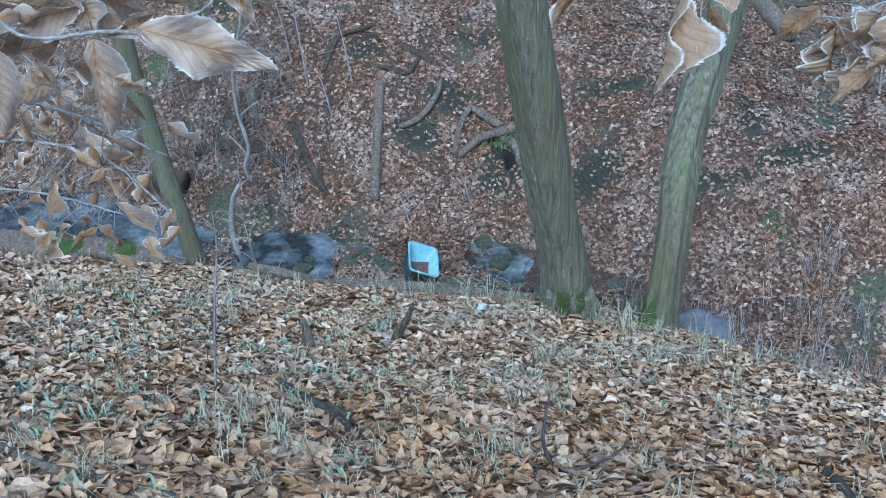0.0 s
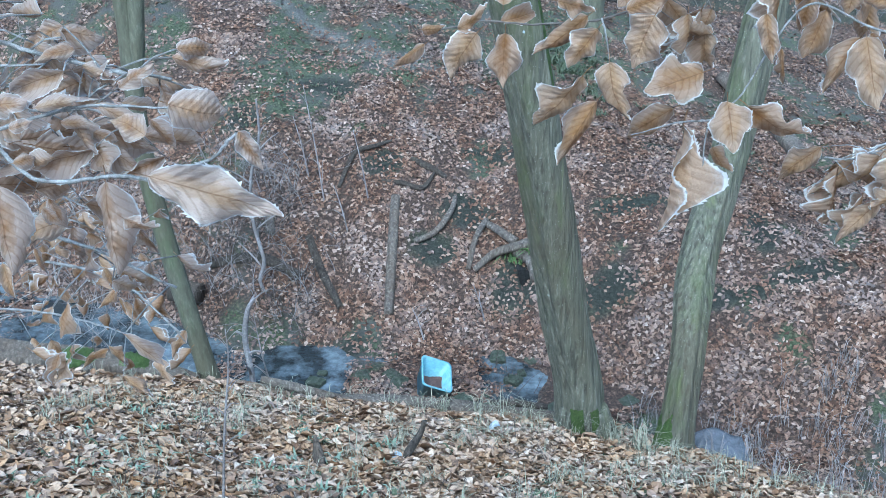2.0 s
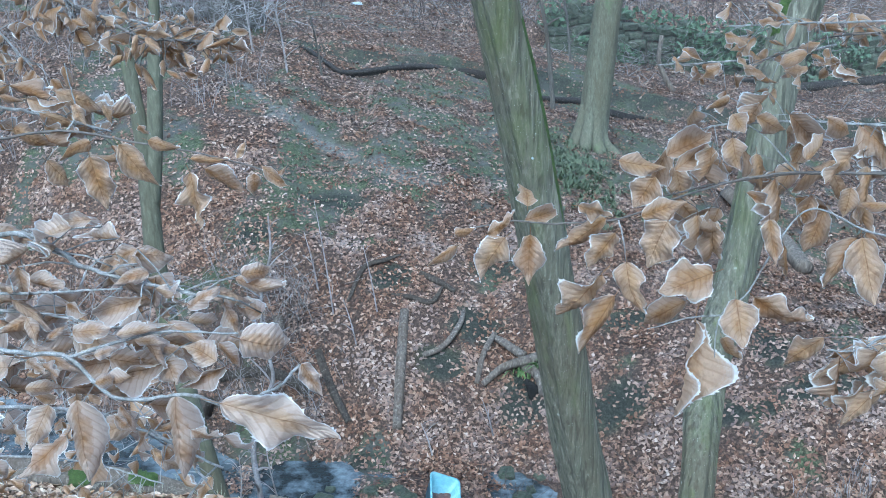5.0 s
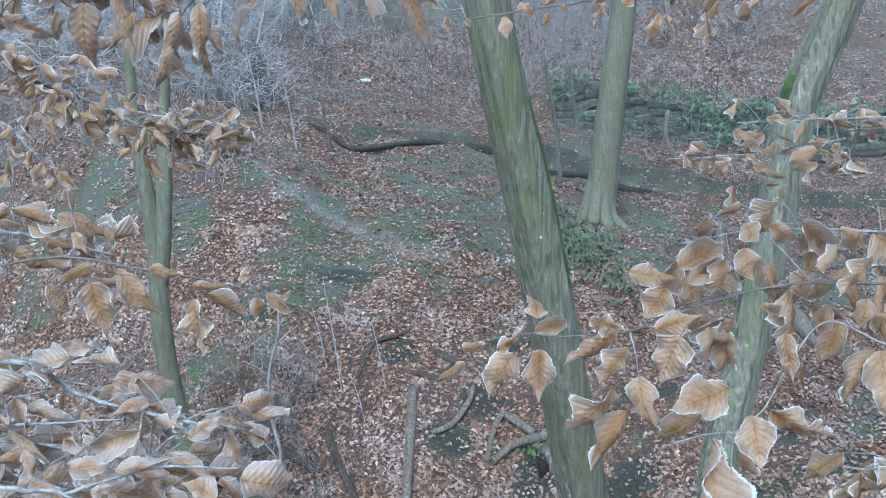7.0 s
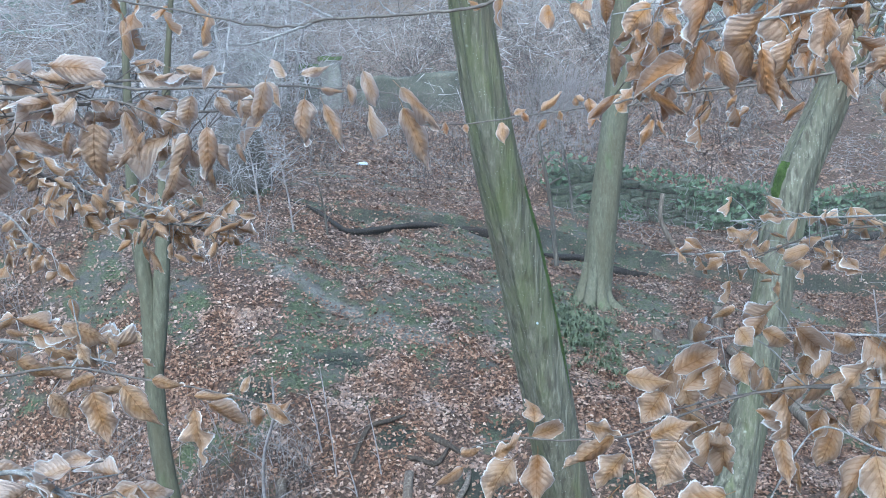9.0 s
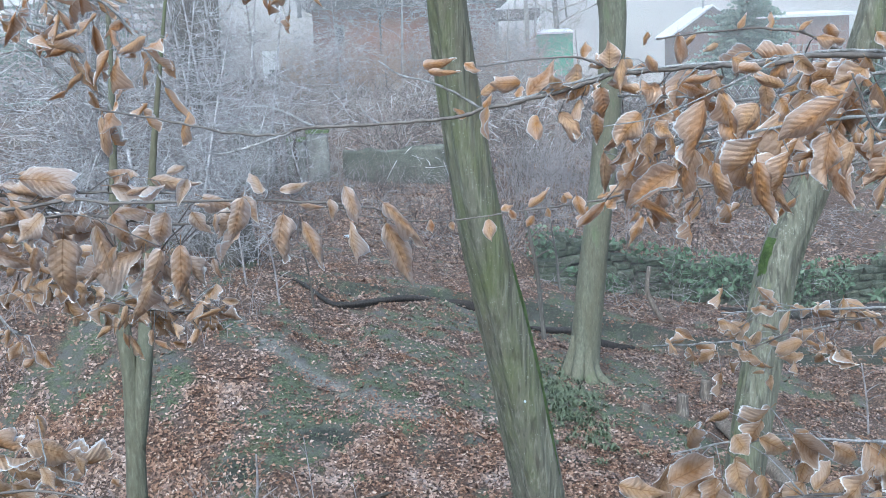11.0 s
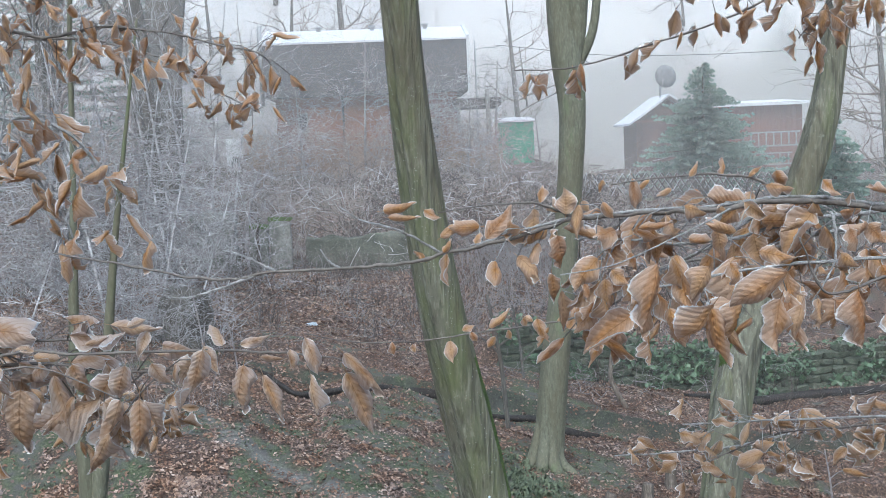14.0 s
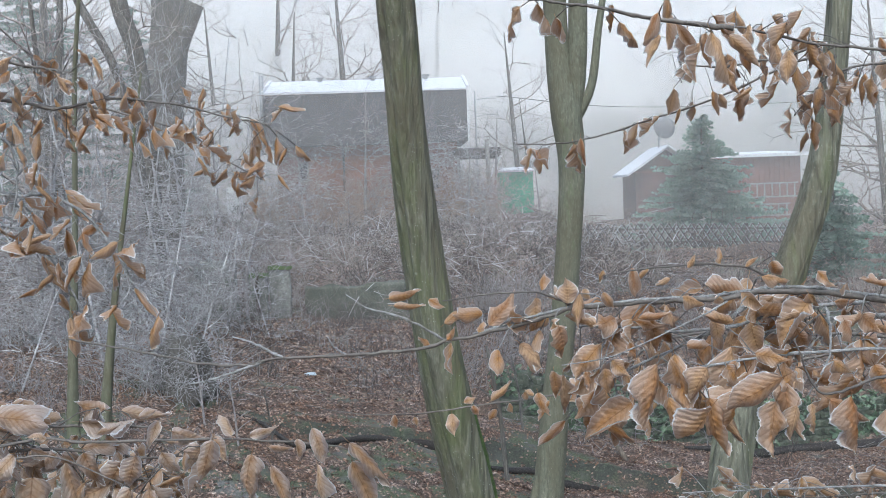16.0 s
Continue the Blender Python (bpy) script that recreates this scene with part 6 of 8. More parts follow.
twiggery("frosted_twigs", [(-4.4, 21.2, gz(-4.4, 21.2) + 0.6), (-3.7, 21.1, gz(-3.7, 21.1) + 0.5), (-4.1, 20.9, gz(-4.1, 20.9) + 0.3), (-4.9, 21.3, gz(-4.9, 21.3) + 0.9), (-4.2, 21.2, gz(-4.2, 21.2) + 1.1)], (0.4, 0.3, 0.3), 120, 0.4, 0.006, M_HOAR, "hoar-white twigs round the stump", 82, 0.6)
M_RIME = simple("rime_covered_twigs", (0.28, 0.265, 0.26), (0.66, 0.66, 0.68), 2.5, 0.9, 0.3)
twiggery("rimed_twigs", over(places(70, -13, 9, 36, 48, 91), 0.2, 1.6, 7), (0.8, 0.6, 0.4), 14, 0.9, 0.013, M_RIME, "rime-white crooked twigs standing in the brush", 92, 0.8)
twiggery("brush_twigs", over(places(80, -13, 14, 36, 50, 93), 0.1, 1.0, 8), (0.8, 0.6, 0.3), 14, 1.0, 0.02, M_TWIG_DARK, "crooked dark branches in the brush", 94, 0.7)
twiggery("rimed_twigs", over(places(40, -12, -4.6, 22, 36, 95), 0.3, 3.2, 9), (0.7, 0.7, 0.5), 16, 0.9, 0.011, M_RIME, "rime-white twigs of the misty shrubs", 96, 0.5)
old_stump = thing("tree_stump", (-4.1, 21.5, 3.4), "dark old stump among frosted twigs", "stump")
stem("body", [(-4.1, 21.6, gz(-4.1, 21.6) - 0.1, 0.62), (-4.1, 21.6, gz(-4.1, 21.6) + 0.35, 0.48), (-4.05, 21.6, gz(-4.1, 21.6) + 0.8, 0.42), (-4.0, 21.6, gz(-4.1, 21.6) + 1.05, 0.3)], M_BARK_GREY, old_stump, 22, 20, 0.3, 5)
lx, ly = scatter(26000, -14, 22, 37.5, 53.5, lambda x, y: (fbm(x * 0.6 + 3, y * 0.6, 3) > 0.47) & ~((x > 6.5) & (x < 19) & (y > 39.5) & (y < 46.5)))
litter("withered_leaves", lx, ly, 0.085, leaf_material("withered_pinkish_leaf", [(0.0, (0.16, 0.09, 0.07)), (0.5, (0.30, 0.19, 0.155)), (1.0, (0.46, 0.36, 0.32))], 0.4), 0.95, False, 1.2, "withered reddish leaves clinging to the brush")

# ---- overhanging branches with dry, frosted leaves ----
M_BRANCH = simple("branch_bark", (0.075, 0.065, 0.058), (0.17, 0.155, 0.14), 18, 0.75, 0.5, 0.004)
M_FROSTED = simple("hoar_frosted_bark", (0.13, 0.125, 0.115), (0.44, 0.45, 0.46), 90, 0.85, 0.6, 0.004)


def hanging_leaf_material(name, stops, veil, bloomed=(0.50, 0.39, 0.31), folded=(0.20, 0.095, 0.035)):
    """Dry leaf blade: brown with dark side veins, a bloom of frost between them towards the edge, white crystals on the rim."""
    m, nt, p = mat_nodes(name)
    info = nt.nodes.new("ShaderNodeObjectInfo")
    tc = nt.nodes.new("ShaderNodeTexCoord")

    def value(op, a, b=0.0, c=0.0):
        n = nt.nodes.new("ShaderNodeMath")
        n.operation = op
        for sock, v in zip(n.inputs, (a, b, c)):
            if isinstance(v, (int, float)):
                sock.default_value = v
            else:
                nt.links.new(v, sock)
        return n.outputs[0]

    shift = value('MULTIPLY', info.outputs["Random"], 57.0)

    def cloud(scale, detail):
        n = nt.nodes.new("ShaderNodeTexNoise")
        n.noise_dimensions = '4D'
        n.inputs["Scale"].default_value, n.inputs["Detail"].default_value, n.inputs["Roughness"].default_value = scale, detail, 0.65
        nt.links.new(tc.outputs["Object"], n.inputs["Vector"])
        nt.links.new(shift, n.inputs["W"])
        return n.outputs["Fac"]

    def carried(attribute):
        n = nt.nodes.new("ShaderNodeAttribute")
        n.attribute_name = attribute
        return n.outputs["Fac"]

    along, off, rim = carried("along"), carried("off"), carried("rim")
    col = ramp_node(nt, info.outputs["Random"], stops)
    mott = cloud(5, 5)
    col = mix(nt, ramp_node(nt, mott, [(0.36, (0.7,) * 3), (0.52, (0,) * 3)]), col, folded)
    wave = value('COSINE', value('MULTIPLY', value('MULTIPLY_ADD', off, -0.22, along), 2 * math.pi * 9))
    vein = value('MAXIMUM', ramp_node(nt, wave, [(0.6, (0,) * 3), (0.98, (0.22,) * 3)]), ramp_node(nt, off, [(0.012, (0.5,) * 3), (0.05, (0,) * 3)]))
    edge = value('MAXIMUM', value('POWER', off, 1.6), value('POWER', along, 5.0))
    bloom = ramp_node(nt, value('MULTIPLY_ADD', cloud(3.0, 5), 1.35, value('MULTIPLY_ADD', wave, -0.02, edge)), [(0.52, (0,) * 3), (0.9, (veil * 0.6,) * 3), (1.45, (veil,) * 3)])
    col = mix(nt, bloom, col, bloomed)
    col = mix(nt, vein, col, tuple(0.75 * c for c in folded))
    frost = ramp_node(nt, value('MULTIPLY_ADD', cloud(22, 4), 0.55, rim), [(0.53, (0.0,) * 3), (0.84, (0.38,) * 3), (1.06, (0.95,) * 3)])
    col = mix(nt, frost, col, (0.80, 0.81, 0.82))
    nt.links.new(col, p.inputs["Base Color"])
    p.inputs["Roughness"].default_value = 0.6
    p.inputs["Specular IOR Level"].default_value = 0.3
    bump(nt, p, value('MULTIPLY_ADD', cloud(30, 3), 0.6, value('MULTIPLY', wave, -0.10)), 0.5, 0.03)
    tr = nt.nodes.new("ShaderNodeBsdfTranslucent")
    nt.links.new(col, tr.inputs[0])
    ms = nt.nodes.new("ShaderNodeMixShader")
    ms.inputs[0].default_value = 0.38
    nt.links.new(p.outputs[0], ms.inputs[1])
    nt.links.new(tr.outputs[0], ms.inputs[2])
    nt.links.new(ms.outputs[0], nt.nodes["Material Output"].inputs[0])
    return m


M_LEAF_FROSTED = hanging_leaf_material("frosted_beech_leaf", [(0.0, (0.24, 0.12, 0.04)), (0.35, (0.34, 0.195, 0.078)), (0.7, (0.41, 0.255, 0.12)), (1.0, (0.45, 0.305, 0.175))], 0.75, (0.50, 0.385, 0.295))
M_LEAF_RIMED = hanging_leaf_material("rimed_beech_leaf", [(0.0, (0.29, 0.155, 0.06)), (0.5, (0.40, 0.25, 0.13)), (1.0, (0.46, 0.33, 0.21))], 0.85, (0.56, 0.47, 0.41))
M_LEAF_DRY = hanging_leaf_material("dry_beech_leaf", [(0.0, (0.30, 0.125, 0.032)), (0.35, (0.45, 0.225, 0.065)), (0.7, (0.50, 0.295, 0.12)), (1.0, (0.54, 0.36, 0.20))], 0.85, (0.53, 0.395, 0.30))


def leaf_mesh(material, k, curl, fold, bend, twist):
    """A leaf of length 1 along x and width 1 along y: pointed oval, pleated along its side veins, its halves rolled, crystals on its rim."""
    nu = 36
    across = (-1.0, -0.92, -0.5, 0.0, 0.5, 0.92, 1.0)
    nv = len(across)
    r = random.Random(k)
    vs, rim, along, off = [], [], [], []
    wavy = r.uniform(1.2, 2.4)

    def put(p, e, u, v):
        vs.append(p)
        rim.append(e)
        along.append(u)
        off.append(abs(v))
        return len(vs) - 1

    for i in range(nu + 1):
        u = i / nu
        half = 0.5 * min(1.0, (math.sin(math.pi * min(1, u) ** (0.70 + 0.22 * ((k * 7) % 10) / 9)) ** 0.68)) * (1 - 0.55 * max(0, u - 0.55) ** 1.1 * 2) + 0.006
        tooth = 1 + (0.022 if i % 5 < 2 else -0.018) + r.uniform(-0.015, 0.015)
        for v in across:
            w = half * v * (tooth if abs(v) > 0.9 else 1) * (1 + 0.12 * abs(v) * math.sin(u * 10 + k * 1.7 + (1.4 if v > 0 else 0)))
            h = 1.0 if v > 0 else 0.78
            a = curl * h * (0.35 + 0.9 * u) * abs(v) ** 1.3
            y = w * math.cos(a)
            z = -abs(w) * math.sin(a) + fold * abs(w) * 0.6 * (1 - 0.6 * u)
            x = u + 0.05 * abs(v) * half
            z -= 0.015 * math.cos((u - 0.22 * abs(v)) * math.pi * 2 * 9) * min(1, abs(v) * 2.5) * (1 - 0.6 * v ** 4) * half * 2
            z += half * abs(v) ** 2 * 0.36 * math.sin(u * 6.283 * wavy + k + (2.2 if v > 0 else 0))
            z += 0.03 * math.sin(8 * u + 3.5 * v + k) * math.sin(5 * v + 2 * u + 2 * k) + 0.014 * math.sin(19 * u - 7 * v + 3 * k)
            z -= bend * (u ** 2) * 0.5
            x -= abs(bend) * u ** 3 * 0.18
            t = twist * u * u
            y, z = y * math.cos(t) - z * math.sin(t) * 0.5, z + y * math.sin(t) * 0.6
            put((x, y, z), 1.0 if abs(v) > 0.97 or i == nu else (0.42 if abs(v) > 0.9 else 0.0), u, v)
    fs = []
    for i in range(nu):
        for j in range(nv - 1):
            a = i * nv + j
            fs.append((a, a + nv, a + nv + 1, a + 1))
    for i in range(1, nu):
        for j, j2 in ((0, 1), (nv - 1, nv - 2)):
            if r.random() < 0.8:
                c, d = Vector(vs[i * nv + j]), Vector(vs[i * nv + j2])
                n = Vector(vs[(i + 1) * nv + j])
                tip = c + (c - d).normalized() * r.uniform(0.010, 0.042) + Vector((r.uniform(-0.02, 0.02), 0, r.uniform(-0.015, 0.025)))
                e = put(tuple(tip), 1.3, i / nu, 1)
                fs.append((i * nv + j, (i + 1) * nv + j, e))
    stalk = [(0.02, 0, 0.004), (-0.07, 0.01, 0.02), (-0.15, 0.015, 0.05)]
    o = len(vs)
    for c in stalk:
        for q in (0, 2.094, 4.189):
            put((c[0], c[1] + 0.012 * math.cos(q), c[2] + 0.012 * math.sin(q)), 0.25, 0.3, 0.0)
    for i in range(2):
        for j in range(3):
            a0, a1 = o + 3 * i + j, o + 3 * i + (j + 1) % 3
            fs.append((a0, a1, a1 + 3, a0 + 3))
    me = bpy.data.meshes.new("leaf")
    me.from_pydata(vs, [], fs)
    for p in me.polygons:
        p.use_smooth = len(p.vertices) == 4
    for name, vals in (("rim", rim), ("along", along), ("off", off)):
        at = me.attributes.new(name, 'FLOAT', 'POINT')
        at.data.foreach_set("value", np.array(vals, np.float32))
    me.materials.append(material)
    return me


SHAPES = [(0, 0.7, 0.3, 0.35, 0.4), (1, 1.3, 0.0, 0.6, -0.7), (2, 0.4, 0.9, -0.3, 0.9), (3, 2.0, 0.1, 0.8, 1.0), (4, 1.0, -0.4, 0.7, -1.2),
          (5, 2.2, 0.4, 0.6, -1.5), (6, 1.4, 1.0, 0.9, 1.4), (7, -1.1, 0.3, 0.6, 0.9), (8, 1.1, -0.3, 1.1, 0.5), (9, 0.9, 0.6, -0.4, -1.3)]
FROSTED = [leaf_mesh(M_LEAF_FROSTED, *s) for s in SHAPES]
RIMED = [leaf_mesh(M_LEAF_RIMED, *s) for s in SHAPES]
DRY = [leaf_mesh(M_LEAF_DRY, *s) for s in SHAPES]
LRNG = random.Random(11)


def hang_leaf(branch, base, tip, width, open_=False):
    """A leaf on a short stalk from base to tip, its face turned roughly out of the branch."""
    b, t = Vector(base), Vector(tip)
    x = t - b
    length = x.length
    x.normalize()
    n = Vector((LRNG.uniform(-1.1, 1.1), -0.85, LRNG.uniform(-0.5, 1.1)))
    if open_:
        n = Vector((LRNG.uniform(-0.6, 0.6), -1.0, LRNG.uniform(-0.2, 0.7)))
    z = (n - x * n.dot(x)).normalized()
    y = z.cross(x)
    ob = new("leaf", (RIMED if "pale brown" in branch["label"] else FROSTED if "frost" in branch["label"] else DRY)[(0, 1, 8, 5, 9, 3, 7, 4, 2, 6)[LRNG.randrange(10)] if open_ and "curled" not in branch["label"] else (3, 5, 6, 1, 8, 4, 3, 5, 7, 9)[LRNG.randrange(10)]])
    ob.parent = branch
    w = length * min(0.88, width * 1.14 + 0.04)
    w *= LRNG.uniform(0.92, 1.1)
    m = Matrix((x * length, y * w, z * length * 0.8)).transposed().to_4x4()
    m.translation = b
    ob.matrix_basis = m
    return ob


def placed(branch, rows):
    """Leaves from rows of base x, y, z, tip x, y, z, width over length."""
    for r in rows:
        hang_leaf(branch, r[:3], r[3:6], r[6], True)


def twig(branch, pts, r0, r1, frosted=False, name="twig"):
    p = spline([(*q, 0) for q in pts], 10 * len(pts))
    n = len(p)
    p[:, 3] = np.linspace(r0, r1, n)
    p[:, :3] += np.stack([fbm(np.arange(n) * 0.45 + 3 * k + pts[0][0] * 9, np.full(n, k * 7.0), 2) - 0.5 for k in range(3)], -1) * r0 * 1.2
    swell = 1 + 0.35 * (np.arange(n) % 9 == 4)
    p[:, 3] *= swell
    v, f = tri_pair(*tube(p, 7))
    mesh_object(name, v, f, M_FROSTED if frosted else M_BRANCH, branch, smooth=True)
    return p


def leafy(branch, pts, count, size, r0=0.002, r1=0.001, frosted=False, droop=0.8, spread=0.04, lo=0.0, width=(0.28, 0.55)):
    """A twig with leaves along it that hang from short stalks."""
    p = twig(branch, pts, r0, r1, frosted)
    for k in range(count):
        c = p[int((lo + (1 - lo) * (k + LRNG.random()) / count) * (len(p) - 1)), :3]
        b = Vector(c) + Vector((LRNG.uniform(-spread, spread), LRNG.uniform(-spread, spread), LRNG.uniform(-spread, spread * 0.6)))
        s = size * LRNG.uniform(0.65, 1.2)
        d = Vector((LRNG.uniform(-0.7, 0.7), LRNG.uniform(-0.5, 0.5), -droop * LRNG.uniform(0.3, 1.3) + 0.12)).normalized()
        if (b - Vector(c)).length > 0.012:
            q = np.array([[*c, r1 * 0.7], [*((Vector(c) + b) / 2 + Vector((0, 0, 0.004))), r1 * 0.6], [*b, r1 * 0.5]])
            mesh_object("stalk", *tri_pair(*tube(q, 5)), M_FROSTED if frosted else M_BRANCH, branch, smooth=True)
        hang_leaf(branch, b, b + d * s, LRNG.uniform(*width))


def branch_thing(at, label):
    b = thing("beech_branch", (0, 0, 0), label, "branch", "overhanging branches")
    return b


limb = branch_thing(None, "low twig of frosted pale brown beech leaves")
twig(limb, [(-0.511, 1.895, 6.419), (-0.423, 1.893, 6.412), (-0.360, 1.882, 6.407), (-0.322, 1.880, 6.402), (-0.277, 1.865, 6.366), (-0.215, 1.867, 6.368), (-0.174, 1.820, 6.384), (-0.125, 1.807, 6.401), (-0.100, 1.815, 6.420)], 0.00252, 0.0012, True)
twig(limb, [(-0.502, 1.948, 6.439), (-0.379, 1.950, 6.438), (-0.348, 1.950, 6.438), (-0.286, 1.951, 6.439)], 0.0018, 0.0009, True)
twig(limb, [(-0.322, 1.880, 6.402), (-0.242, 1.889, 6.420), (-0.166, 1.889, 6.416)], 0.0018, 0.0009, True)
placed(limb, [(-0.169, 1.802, 6.393, -0.064, 1.808, 6.355, 0.26),
    (-0.151, 1.824, 6.442, -0.099, 1.834, 6.419, 0.75),
    (-0.099, 1.816, 6.421, -0.081, 1.813, 6.387, 0.36)])
placed(limb, [(-0.181, 1.855, 6.406, -0.215, 1.864, 6.429, 0.75),
    (-0.311, 1.954, 6.364, -0.251, 1.955, 6.346, 0.45),
    (-0.257, 1.951, 6.367, -0.237, 1.929, 6.341, 0.85),
    (-0.324, 1.888, 6.354, -0.315, 1.841, 6.285, 0.45),
    (-0.234, 1.897, 6.350, -0.237, 1.864, 6.262, 0.36),
    (-0.330, 1.838, 6.377, -0.346, 1.813, 6.344, 0.50),
    (-0.323, 1.903, 6.446, -0.307, 1.904, 6.430, 0.75),
    (-0.258, 1.963, 6.433, -0.236, 1.950, 6.419, 0.65),
    (-0.228, 1.958, 6.413, -0.195, 1.958, 6.436, 0.36),
    (-0.377, 1.935, 6.419, -0.363, 1.918, 6.398, 0.80),
    (-0.328, 1.860, 6.431, -0.314, 1.873, 6.444, 0.70),
    (-0.316, 1.885, 6.425, -0.279, 1.880, 6.431, 0.50),
    (-0.233, 1.974, 6.394, -0.203, 1.977, 6.378, 0.55)])
placed(limb, [(-0.185, 1.890, 6.407, -0.168, 1.888, 6.375, 0.42),
    (-0.220, 1.884, 6.321, -0.194, 1.880, 6.301, 0.50),
    (-0.296, 1.866, 6.382, -0.276, 1.876, 6.386, 0.65),
    (-0.383, 1.915, 6.353, -0.348, 1.928, 6.347, 0.42),
    (-0.305, 1.926, 6.314, -0.285, 1.916, 6.299, 0.50),
    (-0.259, 1.905, 6.424, -0.226, 1.896, 6.420, 0.42),
    (-0.273, 1.877, 6.425, -0.235, 1.869, 6.432, 0.40),
    (-0.334, 1.879, 6.384, -0.358, 1.885, 6.395, 0.50),
    (-0.288, 1.854, 6.416, -0.269, 1.860, 6.420, 0.50),
    (-0.268, 1.883, 6.379, -0.296, 1.874, 6.371, 0.50),
    (-0.257, 1.946, 6.379, -0.232, 1.940, 6.367, 0.50),
    (-0.363, 1.886, 6.398, -0.346, 1.880, 6.384, 0.60),
    (-0.277, 1.936, 6.391, -0.247, 1.926, 6.390, 0.50)])
placed(limb, [(-0.303, 1.939, 6.318, -0.285, 1.919, 6.299, 0.40)])
leafy(limb, [(-0.491, 1.979, 6.459), (-0.392, 1.990, 6.485), (-0.329, 1.980, 6.451), (-0.248, 1.974, 6.427), (-0.184, 1.972, 6.414)], 33, 0.055, 0.003, 0.0015, True, 0.25, 0.05)
leafy(limb, [(-0.527, 1.971, 6.419), (-0.424, 1.970, 6.413), (-0.360, 1.968, 6.405), (-0.311, 1.964, 6.393), (-0.257, 1.964, 6.391), (-0.215, 1.958, 6.377)], 26, 0.07, 0.0018, 0.001, True, 0.35, 0.05)
leafy(limb, [(-0.557, 1.994, 6.347), (-0.449, 1.994, 6.342), (-0.381, 1.996, 6.345), (-0.330, 1.994, 6.337), (-0.262, 1.989, 6.324)], 26, 0.07, 0.0018, 0.001, True, 0.35, 0.06)
leafy(limb, [(-0.662, 2.192, 6.180), (-0.523, 2.194, 6.180), (-0.439, 2.191, 6.171), (-0.350, 2.180, 6.141), (-0.268, 2.163, 6.100)], 18, 0.06, 0.003, 0.0015, True, 0.9, 0.06)
limb = branch_thing(None, "drooping twig of brown beech leaves rimmed with frost")
twig(limb, [(0.861, 2.318, 6.383), (0.687, 2.322, 6.398), (0.583, 2.323, 6.404), (0.472, 2.323, 6.410), (0.407, 2.321, 6.406), (0.337, 2.313, 6.391), (0.243, 2.300, 6.365), (0.161, 2.297, 6.362), (0.103, 2.299, 6.368), (0.038, 2.293, 6.357)], 0.00216, 0.0009)
twig(limb, [(0.655, 2.229, 6.337), (0.545, 2.236, 6.357), (0.462, 2.247, 6.385), (0.386, 2.207, 6.297), (0.349, 2.193, 6.268), (0.340, 2.160, 6.192)], 0.0015, 0.00072, True)
twig(limb, [(0.352, 2.196, 6.273), (0.313, 2.194, 6.272), (0.262, 2.189, 6.261)], 0.0012, 0.0006, True)
twig(limb, [(0.478, 2.343, 6.404), (0.438, 2.362, 6.449), (0.398, 2.373, 6.475)], 0.0012, 0.0006, True)
twig(limb, [(0.238, 2.271, 6.374), (0.243, 2.260, 6.349), (0.245, 2.250, 6.325)], 0.0012, 0.0006, True)
placed(limb, [(0.127, 2.306, 6.384, 0.129, 2.331, 6.417, 0.85),
    (0.093, 2.208, 6.380, 0.053, 2.199, 6.330, 0.60),
    (0.126, 2.248, 6.367, 0.121, 2.224, 6.304, 0.48),
    (0.072, 2.208, 6.385, 0.114, 2.202, 6.405, 0.42),
    (0.033, 2.228, 6.380, 0.068, 2.239, 6.376, 0.50),
    (0.035, 2.223, 6.365, -0.009, 2.221, 6.340, 0.30),
    (0.124, 2.319, 6.360, 0.177, 2.342, 6.369, 0.42),
    (0.186, 2.260, 6.398, 0.231, 2.252, 6.389, 0.42),
    (0.222, 2.275, 6.376, 0.154, 2.268, 6.322, 0.42),
    (0.226, 2.220, 6.376, 0.192, 2.211, 6.330, 0.50),
    (0.292, 2.327, 6.411, 0.263, 2.322, 6.369, 0.70),
    (0.288, 2.218, 6.389, 0.259, 2.213, 6.328, 0.62),
    (0.258, 2.226, 6.394, 0.317, 2.228, 6.412, 0.38)])
placed(limb, [(0.339, 2.286, 6.371, 0.348, 2.279, 6.318, 0.55),
    (0.211, 2.226, 6.321, 0.155, 2.220, 6.238, 0.46),
    (0.230, 2.238, 6.286, 0.178, 2.194, 6.218, 0.36),
    (0.242, 2.229, 6.334, 0.242, 2.185, 6.275, 0.58),
    (0.341, 2.198, 6.329, 0.265, 2.169, 6.313, 0.50),
    (0.321, 2.251, 6.269, 0.249, 2.261, 6.220, 0.38),
    (0.369, 2.194, 6.295, 0.371, 2.149, 6.245, 0.50),
    (0.418, 2.286, 6.256, 0.492, 2.262, 6.192, 0.46),
    (0.325, 2.211, 6.261, 0.308, 2.136, 6.153, 0.24),
    (0.363, 2.222, 6.230, 0.384, 2.215, 6.186, 0.50),
    (0.300, 2.298, 6.446, 0.367, 2.308, 6.477, 0.50),
    (0.299, 2.245, 6.444, 0.360, 2.279, 6.472, 0.36),
    (0.345, 2.253, 6.469, 0.341, 2.235, 6.427, 0.85)])
